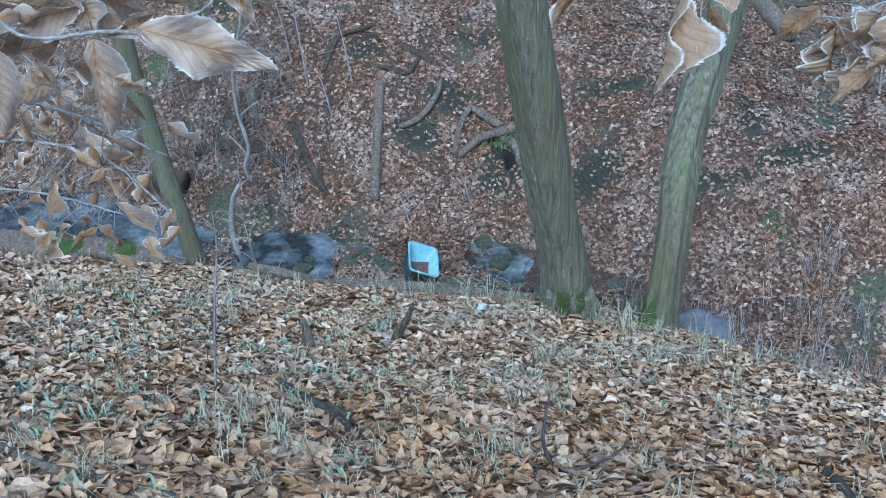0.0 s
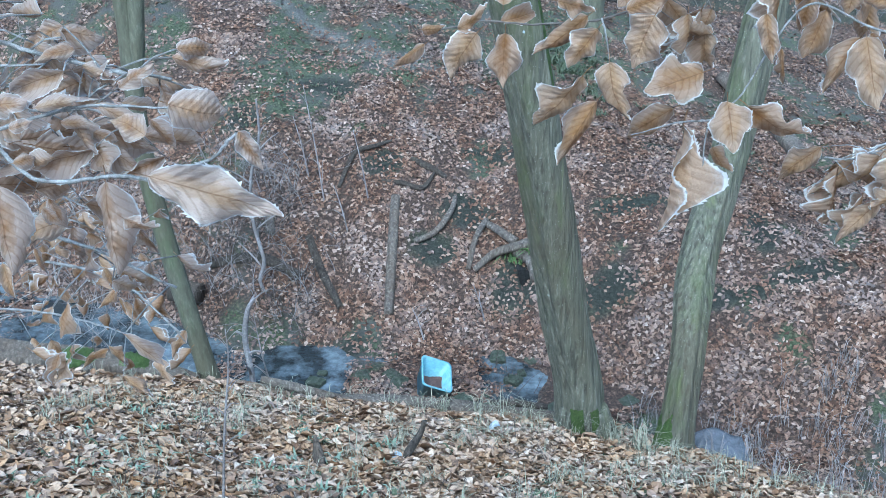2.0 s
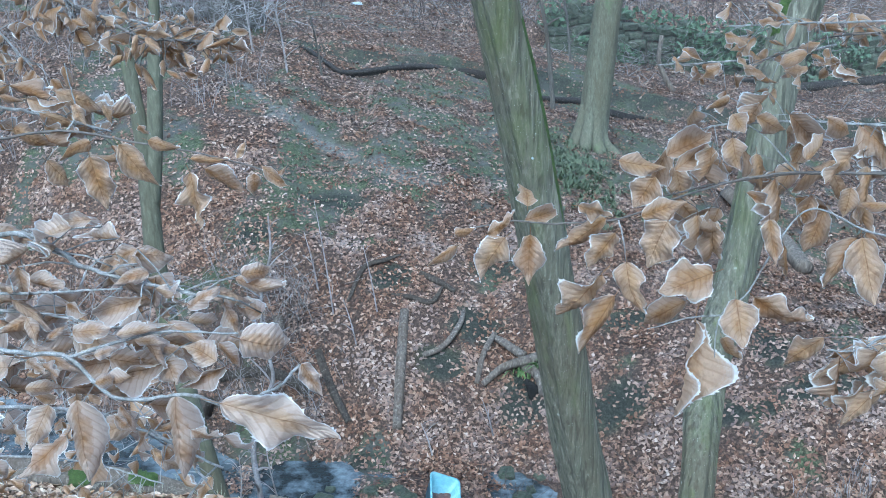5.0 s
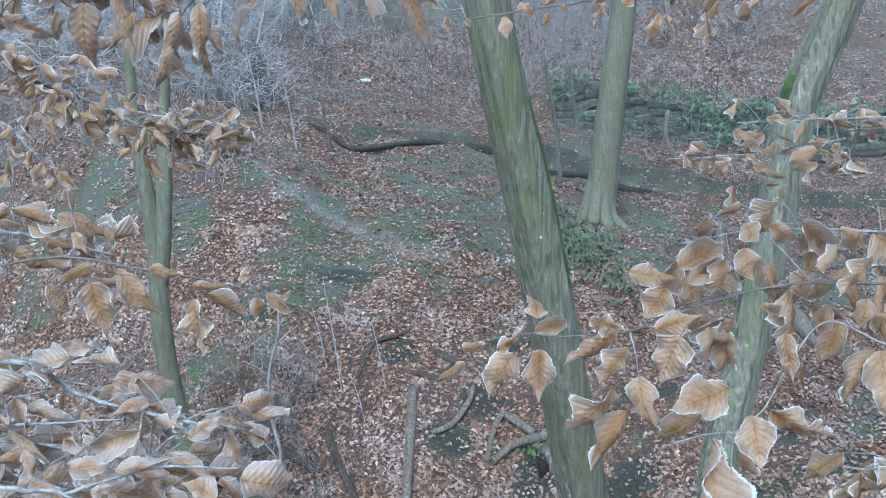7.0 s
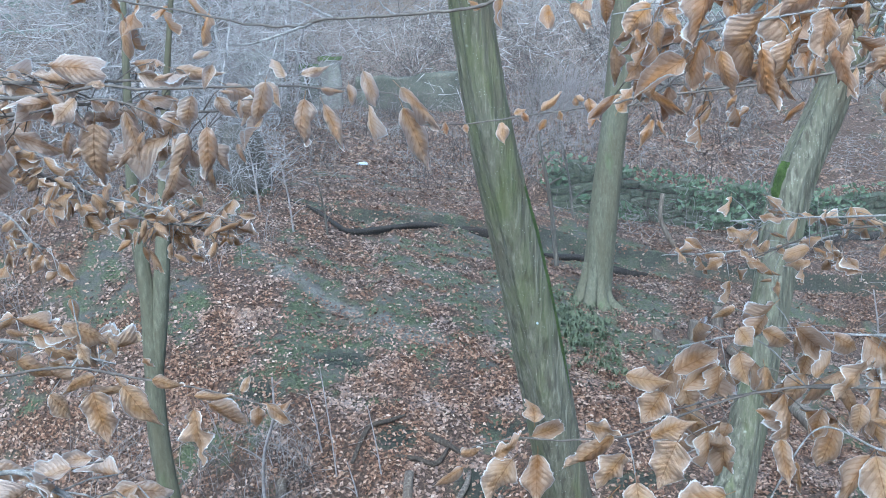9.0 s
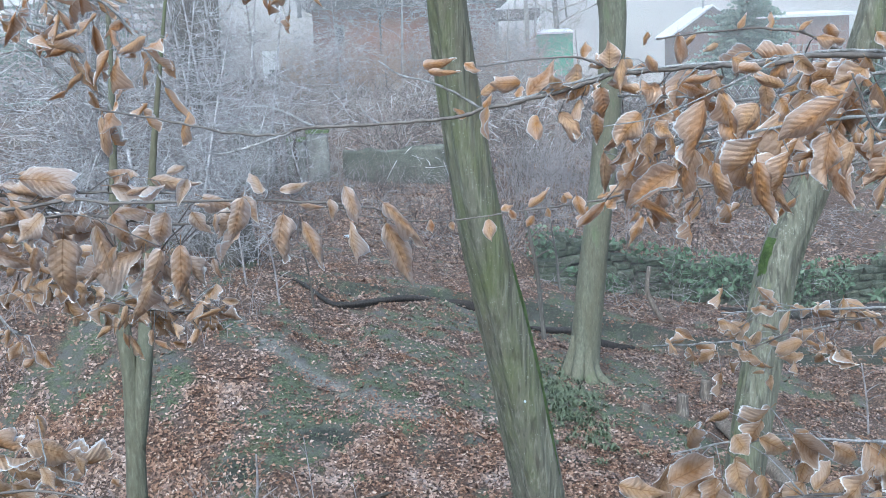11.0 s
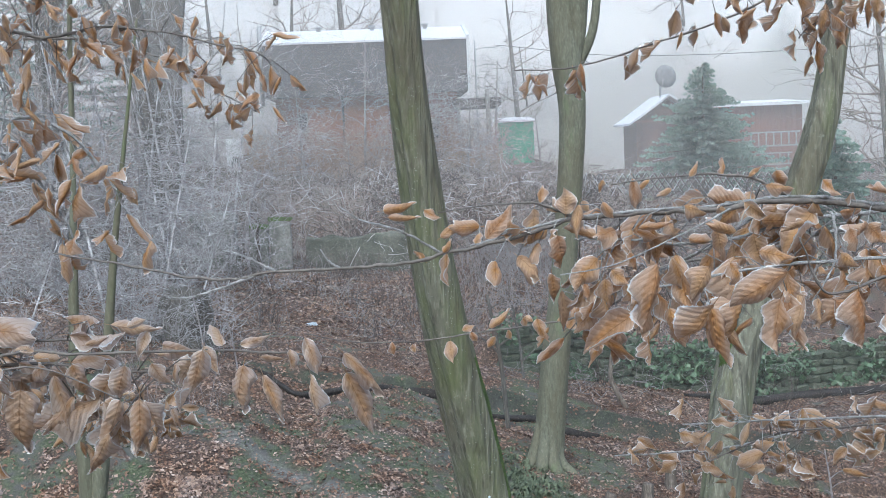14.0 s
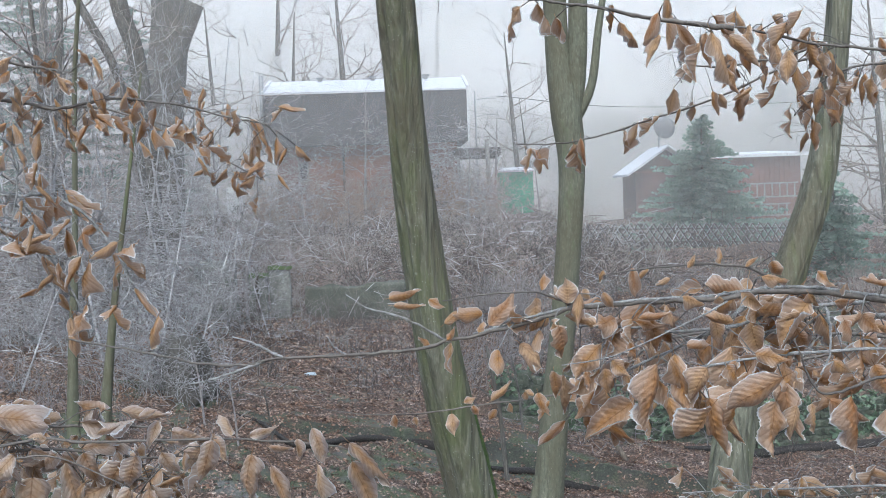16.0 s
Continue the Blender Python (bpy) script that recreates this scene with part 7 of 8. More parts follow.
placed(limb, [(0.396, 2.364, 6.479, 0.411, 2.346, 6.457, 0.95),
    (0.423, 2.351, 6.479, 0.482, 2.357, 6.443, 0.46),
    (0.388, 2.328, 6.458, 0.395, 2.318, 6.413, 0.65),
    (0.459, 2.256, 6.449, 0.502, 2.265, 6.473, 0.38),
    (0.490, 2.281, 6.491, 0.543, 2.284, 6.462, 0.42),
    (0.531, 2.285, 6.455, 0.492, 2.261, 6.409, 0.38),
    (0.499, 2.340, 6.373, 0.483, 2.333, 6.325, 0.58),
    (0.514, 2.331, 6.357, 0.486, 2.303, 6.302, 0.50),
    (0.529, 2.286, 6.400, 0.519, 2.275, 6.359, 0.65),
    (0.532, 2.260, 6.343, 0.481, 2.223, 6.291, 0.42),
    (0.535, 2.251, 6.346, 0.541, 2.196, 6.275, 0.42),
    (0.545, 2.196, 6.228, 0.464, 2.205, 6.160, 0.42),
    (0.565, 2.255, 6.187, 0.554, 2.247, 6.165, 0.60)])
placed(limb, [(0.549, 2.186, 6.169, 0.497, 2.158, 6.128, 0.42),
    (0.412, 2.225, 6.384, 0.413, 2.193, 6.335, 0.36),
    (0.452, 2.290, 6.324, 0.465, 2.282, 6.275, 0.30),
    (0.394, 2.269, 6.404, 0.425, 2.269, 6.387, 0.42),
    (0.246, 2.332, 6.432, 0.310, 2.336, 6.416, 0.42),
    (0.552, 2.283, 6.340, 0.583, 2.282, 6.321, 0.50),
    (0.568, 2.262, 6.382, 0.531, 2.270, 6.387, 0.40),
    (0.574, 2.185, 6.231, 0.545, 2.171, 6.202, 0.50),
    (0.627, 2.295, 6.333, 0.593, 2.280, 6.278, 0.50),
    (0.593, 2.200, 6.261, 0.633, 2.198, 6.211, 0.50)])
leafy(limb, [(0.729, 2.360, 6.382), (0.598, 2.362, 6.393), (0.477, 2.361, 6.396), (0.369, 2.355, 6.387), (0.281, 2.347, 6.371)], 24, 0.075, 0.002, 0.001, False, 1.0, 0.05, 0.0, (0.35, 0.6))
leafy(limb, [(0.741, 2.403, 6.430), (0.609, 2.407, 6.445), (0.486, 2.409, 6.454), (0.398, 2.407, 6.454), (0.325, 2.401, 6.444)], 22, 0.075, 0.002, 0.001, True, 1.0, 0.05, 0.0, (0.35, 0.6))
leafy(limb, [(0.640, 2.190, 6.248), (0.552, 2.186, 6.242), (0.519, 2.179, 6.228), (0.479, 2.179, 6.230)], 12, 0.075, 0.002, 0.001, True, 1.2, 0.05, 0.0, (0.35, 0.6))
limb = branch_thing(None, "thin twig of frosted hanging brown leaves")
twig(limb, [(-0.568, 2.008, 6.556), (-0.459, 2.014, 6.566), (-0.404, 2.017, 6.574), (-0.339, 2.020, 6.578), (-0.259, 2.017, 6.562), (-0.189, 2.013, 6.547), (-0.122, 2.008, 6.524)], 0.0018, 0.00072)
twig(limb, [(-0.339, 2.020, 6.578), (-0.330, 2.026, 6.596), (-0.338, 2.040, 6.640)], 0.0012, 0.0006, True)
placed(limb, [(-0.325, 2.030, 6.549, -0.312, 2.016, 6.493, 0.46),
    (-0.272, 1.960, 6.579, -0.236, 1.948, 6.532, 0.46),
    (-0.253, 1.989, 6.574, -0.221, 1.990, 6.560, 0.50),
    (-0.221, 2.005, 6.536, -0.210, 2.000, 6.478, 0.42),
    (-0.211, 2.027, 6.533, -0.176, 2.028, 6.498, 0.38),
    (-0.217, 1.996, 6.553, -0.175, 1.999, 6.545, 0.30),
    (-0.165, 2.036, 6.523, -0.165, 2.034, 6.497, 0.65),
    (-0.148, 1.994, 6.543, -0.123, 1.996, 6.517, 0.34),
    (-0.282, 2.065, 6.570, -0.275, 2.063, 6.556, 0.60),
    (-0.360, 2.095, 6.627, -0.355, 2.096, 6.595, 0.34),
    (-0.377, 2.031, 6.609, -0.334, 2.030, 6.600, 0.34),
    (-0.319, 1.989, 6.612, -0.308, 1.989, 6.589, 0.40),
    (-0.320, 2.079, 6.589, -0.312, 2.072, 6.568, 0.65)])
placed(limb, [(-0.412, 2.052, 6.609, -0.387, 2.055, 6.600, 0.40),
    (-0.181, 2.040, 6.539, -0.171, 2.041, 6.556, 0.40),
    (-0.153, 2.039, 6.514, -0.130, 2.046, 6.527, 0.30)])
leafy(limb, [(-0.538, 2.072, 6.591), (-0.424, 2.075, 6.591), (-0.368, 2.072, 6.578), (-0.312, 2.069, 6.564)], 24, 0.05, 0.0025, 0.001, True, 0.5, 0.04)
limb = branch_thing(None, "farther twig crowded with small frosted leaves")
leafy(limb, [(-1.618, 4.120, 6.673), (-1.232, 4.076, 6.508), (-1.000, 4.049, 6.407), (-0.831, 4.027, 6.324), (-0.721, 4.024, 6.309), (-0.580, 4.024, 6.298)], 72, 0.075, 0.006, 0.0025, False, 0.5, 0.08)
leafy(limb, [(-1.437, 4.061, 6.640), (-1.208, 4.041, 6.563), (-1.072, 4.024, 6.497), (-0.983, 4.000, 6.415)], 60, 0.07, 0.004, 0.002, True, 0.5, 0.08)
leafy(limb, [(-1.017, 4.099, 6.399), (-0.859, 4.089, 6.358), (-0.732, 4.083, 6.330), (-0.621, 4.079, 6.309)], 54, 0.07, 0.004, 0.002, True, 0.5, 0.08)
leafy(limb, [(-1.370, 3.987, 6.401), (-1.217, 3.981, 6.371), (-1.128, 3.956, 6.286), (-1.082, 3.951, 6.269)], 21, 0.07, 0.004, 0.002, True, 0.6, 0.08)
limb = branch_thing(None, "sparse low twigs with limp frosted leaves")
leafy(limb, [(-1.200, 3.129, 5.617), (-0.895, 3.149, 5.647), (-0.751, 3.139, 5.629), (-0.655, 3.118, 5.597), (-0.539, 3.061, 5.505)], 38, 0.075, 0.004, 0.002, True, 0.8, 0.09)
leafy(limb, [(-1.116, 3.058, 5.598), (-0.879, 3.050, 5.584), (-0.750, 3.038, 5.564), (-0.621, 3.016, 5.529)], 29, 0.075, 0.003, 0.0015, True, 0.8, 0.09)
leafy(limb, [(-1.157, 3.266, 5.738), (-0.911, 3.251, 5.713), (-0.788, 3.242, 5.698), (-0.666, 3.213, 5.651)], 27, 0.07, 0.003, 0.0015, True, 0.4, 0.09)
leafy(limb, [(-1.154, 3.306, 5.800), (-0.906, 3.308, 5.801), (-0.810, 3.273, 5.745), (-0.725, 3.248, 5.706)], 20, 0.07, 0.003, 0.0015, True, 0.4, 0.09)
limb = branch_thing(None, "long thin twig hung with curled pale brown frosted leaves")
twig(limb, [(-0.439, 1.969, 6.845), (-0.347, 1.967, 6.844), (-0.300, 1.967, 6.846), (-0.258, 1.966, 6.851), (-0.217, 1.965, 6.846), (-0.142, 1.964, 6.846), (-0.068, 1.962, 6.842), (-0.022, 1.960, 6.836), (0.001, 1.959, 6.830)], 0.0018, 0.00066)
twig(limb, [(-0.338, 1.945, 6.827), (-0.293, 1.945, 6.837), (-0.247, 1.945, 6.840), (-0.185, 1.941, 6.813)], 0.00108, 0.00054)
placed(limb, [(-0.272, 1.966, 6.819, -0.278, 1.956, 6.756, 0.62),
    (-0.228, 1.964, 6.838, -0.213, 1.968, 6.798, 0.55),
    (-0.190, 1.961, 6.807, -0.213, 1.965, 6.744, 0.40),
    (-0.162, 1.913, 6.818, -0.161, 1.896, 6.772, 0.55),
    (-0.159, 1.948, 6.839, -0.145, 1.948, 6.813, 0.50),
    (-0.114, 1.931, 6.851, -0.129, 1.932, 6.807, 0.42),
    (-0.119, 1.964, 6.848, -0.105, 1.952, 6.825, 0.42),
    (-0.085, 1.949, 6.834, -0.097, 1.936, 6.793, 0.58),
    (-0.065, 1.915, 6.832, -0.048, 1.898, 6.793, 0.42),
    (-0.033, 1.938, 6.856, -0.020, 1.927, 6.826, 0.38),
    (-0.029, 1.925, 6.829, -0.027, 1.910, 6.796, 0.28),
    (-0.003, 1.947, 6.840, 0.040, 1.938, 6.804, 0.32),
    (-0.002, 1.957, 6.822, 0.023, 1.954, 6.759, 0.34)])
placed(limb, [(-0.098, 1.932, 6.854, -0.105, 1.943, 6.879, 0.42),
    (-0.081, 1.913, 6.857, -0.054, 1.912, 6.863, 0.30),
    (-0.069, 1.934, 6.843, -0.046, 1.932, 6.840, 0.30),
    (-0.171, 1.926, 6.873, -0.155, 1.931, 6.880, 0.42),
    (-0.160, 1.946, 6.866, -0.168, 1.935, 6.844, 0.46),
    (-0.216, 1.965, 6.854, -0.195, 1.959, 6.859, 0.40),
    (-0.047, 1.955, 6.844, -0.047, 1.951, 6.824, 0.50),
    (-0.250, 1.961, 6.839, -0.275, 1.969, 6.820, 0.50),
    (-0.248, 1.979, 6.827, -0.230, 1.970, 6.775, 0.35),
    (-0.150, 1.973, 6.795, -0.144, 1.973, 6.771, 0.35),
    (-0.279, 1.945, 6.843, -0.299, 1.934, 6.819, 0.50),
    (-0.293, 1.961, 6.813, -0.307, 1.959, 6.786, 0.50),
    (-0.206, 1.990, 6.833, -0.199, 1.995, 6.812, 0.50)])
placed(limb, [(-0.258, 1.965, 6.851, -0.280, 1.964, 6.857, 0.40),
    (-0.152, 1.985, 6.839, -0.165, 1.980, 6.840, 0.60),
    (-0.174, 1.922, 6.843, -0.184, 1.920, 6.808, 0.50),
    (-0.143, 1.962, 6.835, -0.147, 1.955, 6.818, 0.40)])
leafy(limb, [(-0.442, 2.017, 6.822), (-0.369, 2.016, 6.825), (-0.320, 2.016, 6.830), (-0.261, 2.014, 6.831), (-0.198, 2.012, 6.821), (-0.158, 2.012, 6.822)], 39, 0.05, 0.002, 0.001, False, 0.7, 0.05)
leafy(limb, [(-0.368, 2.019, 6.854), (-0.319, 2.018, 6.850), (-0.270, 2.017, 6.851), (-0.182, 2.015, 6.848)], 21, 0.05, 0.002, 0.001, False, 0.2, 0.04)
limb = branch_thing(None, "thick branch dense with curled orange-brown leaves")
twig(limb, [(0.676, 2.036, 6.895), (0.593, 2.040, 6.915), (0.496, 2.045, 6.930), (0.410, 2.050, 6.943), (0.351, 2.051, 6.939), (0.301, 2.053, 6.937), (0.259, 2.055, 6.936), (0.209, 2.056, 6.934), (0.175, 2.057, 6.925), (0.111, 2.058, 6.912), (0.056, 2.060, 6.902), (0.006, 2.061, 6.898), (-0.070, 2.064, 6.896), (-0.124, 2.066, 6.892), (-0.199, 2.070, 6.907), (-0.271, 2.074, 6.923)], 0.0031, 0.00085)
twig(limb, [(0.209, 2.056, 6.934), (0.184, 2.058, 6.946), (0.155, 2.060, 6.951), (0.083, 2.062, 6.945)], 0.00156, 0.0006)
twig(limb, [(0.417, 2.069, 6.942), (0.380, 2.072, 6.963), (0.350, 2.074, 6.968), (0.316, 2.075, 6.969), (0.247, 2.077, 6.964)], 0.00168, 0.00072)
twig(limb, [(-0.068, 2.064, 6.897), (-0.093, 2.066, 6.911), (-0.115, 2.067, 6.919)], 0.00144, 0.0006, True)
twig(limb, [(-0.084, 2.064, 6.895), (-0.110, 2.065, 6.887), (-0.142, 2.065, 6.878), (-0.168, 2.066, 6.877)], 0.00144, 0.0006, True)
twig(limb, [(0.090, 2.059, 6.905), (0.049, 2.062, 6.929), (0.013, 2.064, 6.941), (-0.007, 2.066, 6.954)], 0.00132, 0.00048, True)
twig(limb, [(-0.009, 2.062, 6.898), (-0.020, 2.063, 6.906), (-0.026, 2.064, 6.916)], 0.00108, 0.00048, True)
twig(limb, [(0.396, 1.929, 6.940), (0.399, 1.928, 6.922), (0.396, 1.926, 6.896), (0.378, 1.924, 6.868)], 0.00132, 0.0006, True)
twig(limb, [(0.494, 1.803, 6.908), (0.414, 1.806, 6.909), (0.385, 1.806, 6.901), (0.343, 1.807, 6.893), (0.326, 1.811, 6.932)], 0.0018, 0.0006)
twig(limb, [(0.330, 1.982, 6.942), (0.290, 1.982, 6.923), (0.227, 1.983, 6.898), (0.183, 1.984, 6.892)], 0.0009, 0.0005, True)
placed(limb, [(0.033, 2.075, 6.948, 0.073, 2.084, 6.951, 0.36),
    (0.037, 2.054, 6.943, 0.071, 2.050, 6.939, 0.30),
    (0.070, 2.041, 6.949, 0.085, 2.037, 6.939, 0.50),
    (0.086, 2.098, 6.919, 0.110, 2.096, 6.939, 0.50),
    (0.129, 2.095, 6.916, 0.160, 2.109, 6.948, 0.42),
    (0.172, 2.066, 6.944, 0.171, 2.058, 6.913, 0.50),
    (0.182, 2.097, 6.948, 0.182, 2.099, 6.967, 0.65),
    (0.199, 2.050, 6.939, 0.200, 2.049, 6.966, 0.65),
    (0.222, 2.096, 6.948, 0.229, 2.094, 6.933, 0.60),
    (0.231, 2.040, 6.949, 0.242, 2.037, 6.930, 0.50),
    (0.114, 2.028, 6.918, 0.117, 2.030, 6.930, 0.90),
    (0.086, 2.054, 6.909, 0.097, 2.053, 6.921, 0.60),
    (0.070, 2.081, 6.899, 0.061, 2.087, 6.914, 0.60)])
placed(limb, [(0.088, 2.020, 6.911, 0.085, 2.018, 6.878, 0.28),
    (0.232, 2.040, 6.969, 0.224, 2.044, 6.957, 0.50),
    (0.267, 2.080, 6.968, 0.269, 2.071, 6.937, 0.38),
    (0.310, 2.037, 6.969, 0.319, 2.033, 6.983, 0.50),
    (0.356, 2.093, 6.966, 0.362, 2.091, 6.985, 0.42),
    (0.372, 2.062, 6.966, 0.386, 2.062, 6.978, 0.50),
    (0.398, 2.064, 6.970, 0.405, 2.063, 6.950, 0.65),
    (0.302, 2.074, 6.957, 0.288, 2.070, 6.948, 0.60),
    (0.324, 2.075, 6.956, 0.338, 2.070, 6.940, 0.42),
    (0.235, 2.057, 6.915, 0.244, 2.053, 6.901, 0.65),
    (0.260, 2.037, 6.921, 0.288, 2.036, 6.913, 0.34),
    (0.337, 2.048, 6.920, 0.340, 2.043, 6.893, 0.65),
    (0.377, 2.068, 6.912, 0.385, 2.067, 6.875, 0.80)])
placed(limb, [(0.444, 2.009, 6.918, 0.454, 2.003, 6.898, 0.80),
    (0.474, 2.042, 6.918, 0.494, 2.047, 6.898, 0.70),
    (0.424, 2.077, 6.904, 0.441, 2.075, 6.876, 0.50),
    (0.299, 2.015, 6.944, 0.329, 2.019, 6.936, 0.50),
    (0.362, 2.046, 6.943, 0.385, 2.045, 6.925, 0.50),
    (0.399, 2.066, 6.936, 0.381, 2.068, 6.915, 0.50),
    (0.426, 2.047, 6.940, 0.445, 2.052, 6.922, 0.50),
    (0.290, 2.044, 6.934, 0.301, 2.040, 6.913, 0.50),
    (0.284, 2.084, 6.966, 0.264, 2.079, 6.950, 0.40),
    (0.430, 2.034, 6.961, 0.447, 2.037, 6.943, 0.50),
    (0.405, 2.014, 6.926, 0.386, 2.019, 6.911, 0.60),
    (0.457, 2.062, 6.929, 0.483, 2.060, 6.932, 0.40)])
placed(limb, [(0.183, 1.999, 6.924, 0.193, 2.003, 6.891, 0.80),
    (0.226, 2.046, 6.898, 0.195, 2.034, 6.868, 0.55),
    (0.248, 2.011, 6.905, 0.259, 2.010, 6.889, 0.75),
    (0.226, 2.011, 6.883, 0.226, 2.006, 6.854, 0.50),
    (0.227, 1.985, 6.894, 0.242, 1.984, 6.878, 0.60),
    (0.212, 2.037, 6.876, 0.218, 2.029, 6.860, 0.60),
    (0.239, 1.989, 6.881, 0.255, 1.993, 6.860, 0.60),
    (0.219, 2.033, 6.860, 0.212, 2.034, 6.839, 0.40),
    (0.247, 1.972, 6.875, 0.239, 1.974, 6.856, 0.50)])
placed(limb, [(0.156, 1.843, 6.910, 0.159, 1.850, 6.882, 0.55),
    (0.225, 1.808, 6.918, 0.215, 1.788, 6.870, 0.38),
    (0.242, 1.824, 6.922, 0.251, 1.808, 6.868, 0.26),
    (0.233, 1.801, 6.922, 0.249, 1.807, 6.897, 0.50),
    (0.261, 1.807, 6.914, 0.246, 1.798, 6.889, 0.75),
    (0.249, 1.756, 6.896, 0.231, 1.766, 6.855, 0.42),
    (0.292, 1.739, 6.917, 0.249, 1.742, 6.891, 0.42),
    (0.297, 1.769, 6.895, 0.284, 1.756, 6.857, 0.50),
    (0.320, 1.792, 6.887, 0.311, 1.782, 6.863, 0.50),
    (0.308, 1.732, 6.900, 0.312, 1.728, 6.879, 0.42),
    (0.332, 1.727, 6.905, 0.337, 1.711, 6.868, 0.42),
    (0.291, 1.791, 6.925, 0.317, 1.793, 6.918, 0.46),
    (0.355, 1.821, 6.884, 0.387, 1.809, 6.867, 0.50)])
placed(limb, [(0.324, 1.771, 6.915, 0.332, 1.769, 6.910, 0.80),
    (0.278, 1.794, 6.920, 0.265, 1.793, 6.905, 0.50),
    (0.392, 1.829, 6.907, 0.406, 1.824, 6.881, 0.60),
    (0.321, 1.727, 6.928, 0.339, 1.728, 6.916, 0.60),
    (0.230, 1.743, 6.940, 0.251, 1.744, 6.933, 0.40),
    (0.378, 1.776, 6.886, 0.399, 1.783, 6.853, 0.50),
    (0.270, 1.788, 6.918, 0.282, 1.788, 6.902, 0.60)])
leafy(limb, [(0.411, 2.129, 6.936), (0.365, 2.128, 6.902), (0.309, 2.128, 6.877), (0.254, 2.129, 6.853), (0.235, 2.128, 6.840)], 30, 0.05, 0.002, 0.001, True, 0.8, 0.045)
leafy(limb, [(0.668, 2.095, 6.886), (0.536, 2.102, 6.909), (0.447, 2.105, 6.904), (0.385, 2.107, 6.894)], 32, 0.052, 0.003, 0.001, True, 0.6, 0.055)
leafy(limb, [(0.509, 2.075, 6.928), (0.420, 2.078, 6.921), (0.359, 2.079, 6.907), (0.307, 2.080, 6.905), (0.264, 2.083, 6.911), (0.212, 2.085, 6.913)], 18, 0.055, 0.002, 0.001, True, 0.9, 0.045)
leafy(limb, [(0.66, 2.03, 6.90), (0.55, 2.04, 6.925), (0.42, 2.05, 6.945), (0.32, 2.053, 6.94), (0.21, 2.056, 6.936), (0.11, 2.058, 6.913)], 46, 0.036, 0.002, 0.001, True, 0.25, 0.028, 0.0, (0.35, 0.6))
leafy(limb, [(0.66, 2.0, 6.87), (0.5, 2.01, 6.89), (0.36, 2.015, 6.885), (0.26, 2.02, 6.87)], 22, 0.062, 0.002, 0.001, True, 1.2, 0.03, 0.0, (0.35, 0.5))
limb = branch_thing(None, "slender twig of small orange-brown leaves")
twig(limb, [(0.779, 2.627, 6.804), (0.578, 2.632, 6.773), (0.445, 2.636, 6.759), (0.325, 2.640, 6.752), (0.271, 2.641, 6.744), (0.198, 2.643, 6.736), (0.131, 2.645, 6.730), (0.071, 2.647, 6.723), (-0.022, 2.651, 6.726), (-0.101, 2.655, 6.741)], 0.0021, 0.00072)
placed(limb, [(0.028, 2.601, 6.732, 0.035, 2.600, 6.710, 0.60),
    (0.057, 2.598, 6.728, 0.061, 2.600, 6.713, 0.60),
    (0.112, 2.628, 6.725, 0.113, 2.615, 6.690, 0.50),
    (0.141, 2.594, 6.742, 0.150, 2.590, 6.725, 0.60),
    (0.172, 2.653, 6.737, 0.210, 2.643, 6.762, 0.42),
    (0.179, 2.649, 6.724, 0.167, 2.650, 6.703, 0.60),
    (0.214, 2.575, 6.762, 0.221, 2.575, 6.746, 0.70),
    (0.233, 2.575, 6.760, 0.241, 2.560, 6.722, 0.42),
    (0.256, 2.632, 6.737, 0.243, 2.623, 6.704, 0.36),
    (0.288, 2.665, 6.729, 0.318, 2.666, 6.766, 0.42),
    (0.194, 2.602, 6.741, 0.203, 2.605, 6.724, 0.60),
    (0.226, 2.567, 6.758, 0.211, 2.571, 6.765, 0.60),
    (0.261, 2.569, 6.756, 0.280, 2.563, 6.769, 0.50)])
placed(limb, [(0.133, 2.680, 6.731, 0.154, 2.682, 6.737, 0.50)])
leafy(limb, [(0.686, 2.673, 6.859), (0.612, 2.667, 6.838), (0.528, 2.663, 6.826), (0.427, 2.659, 6.814), (0.358, 2.647, 6.768), (0.298, 2.639, 6.738)], 24, 0.047, 0.003, 0.0015, False, 1.4, 0.04, 0.0, (0.2, 0.36))
leafy(limb, [(0.640, 2.700, 6.844), (0.553, 2.688, 6.798), (0.500, 2.680, 6.767), (0.406, 2.675, 6.755)], 21, 0.047, 0.003, 0.0015, False, 1.4, 0.05, 0.0, (0.2, 0.36))
leafy(limb, [(0.785, 2.642, 6.807), (0.676, 2.642, 6.816), (0.644, 2.636, 6.789), (0.602, 2.632, 6.775)], 14, 0.047, 0.003, 0.0015, False, 1.4, 0.04, 0.0, (0.2, 0.36))
limb = branch_thing(None, "high twig with hanging orange-brown leaves")
leafy(limb, [(0.785, 2.851, 7.252), (0.709, 2.854, 7.244), (0.610, 2.856, 7.200), (0.482, 2.859, 7.161), (0.346, 2.863, 7.127), (0.245, 2.867, 7.124)], 22, 0.05, 0.0025, 0.001, False, 1.4, 0.02, 0.0, (0.24, 0.42))
leafy(limb, [(1.037, 2.607, 7.180), (0.873, 2.616, 7.215), (0.765, 2.621, 7.233), (0.668, 2.625, 7.245), (0.546, 2.631, 7.274), (0.422, 2.637, 7.289)], 54, 0.055, 0.003, 0.0012, False, 1.5, 0.05, 0.0, (0.24, 0.42))
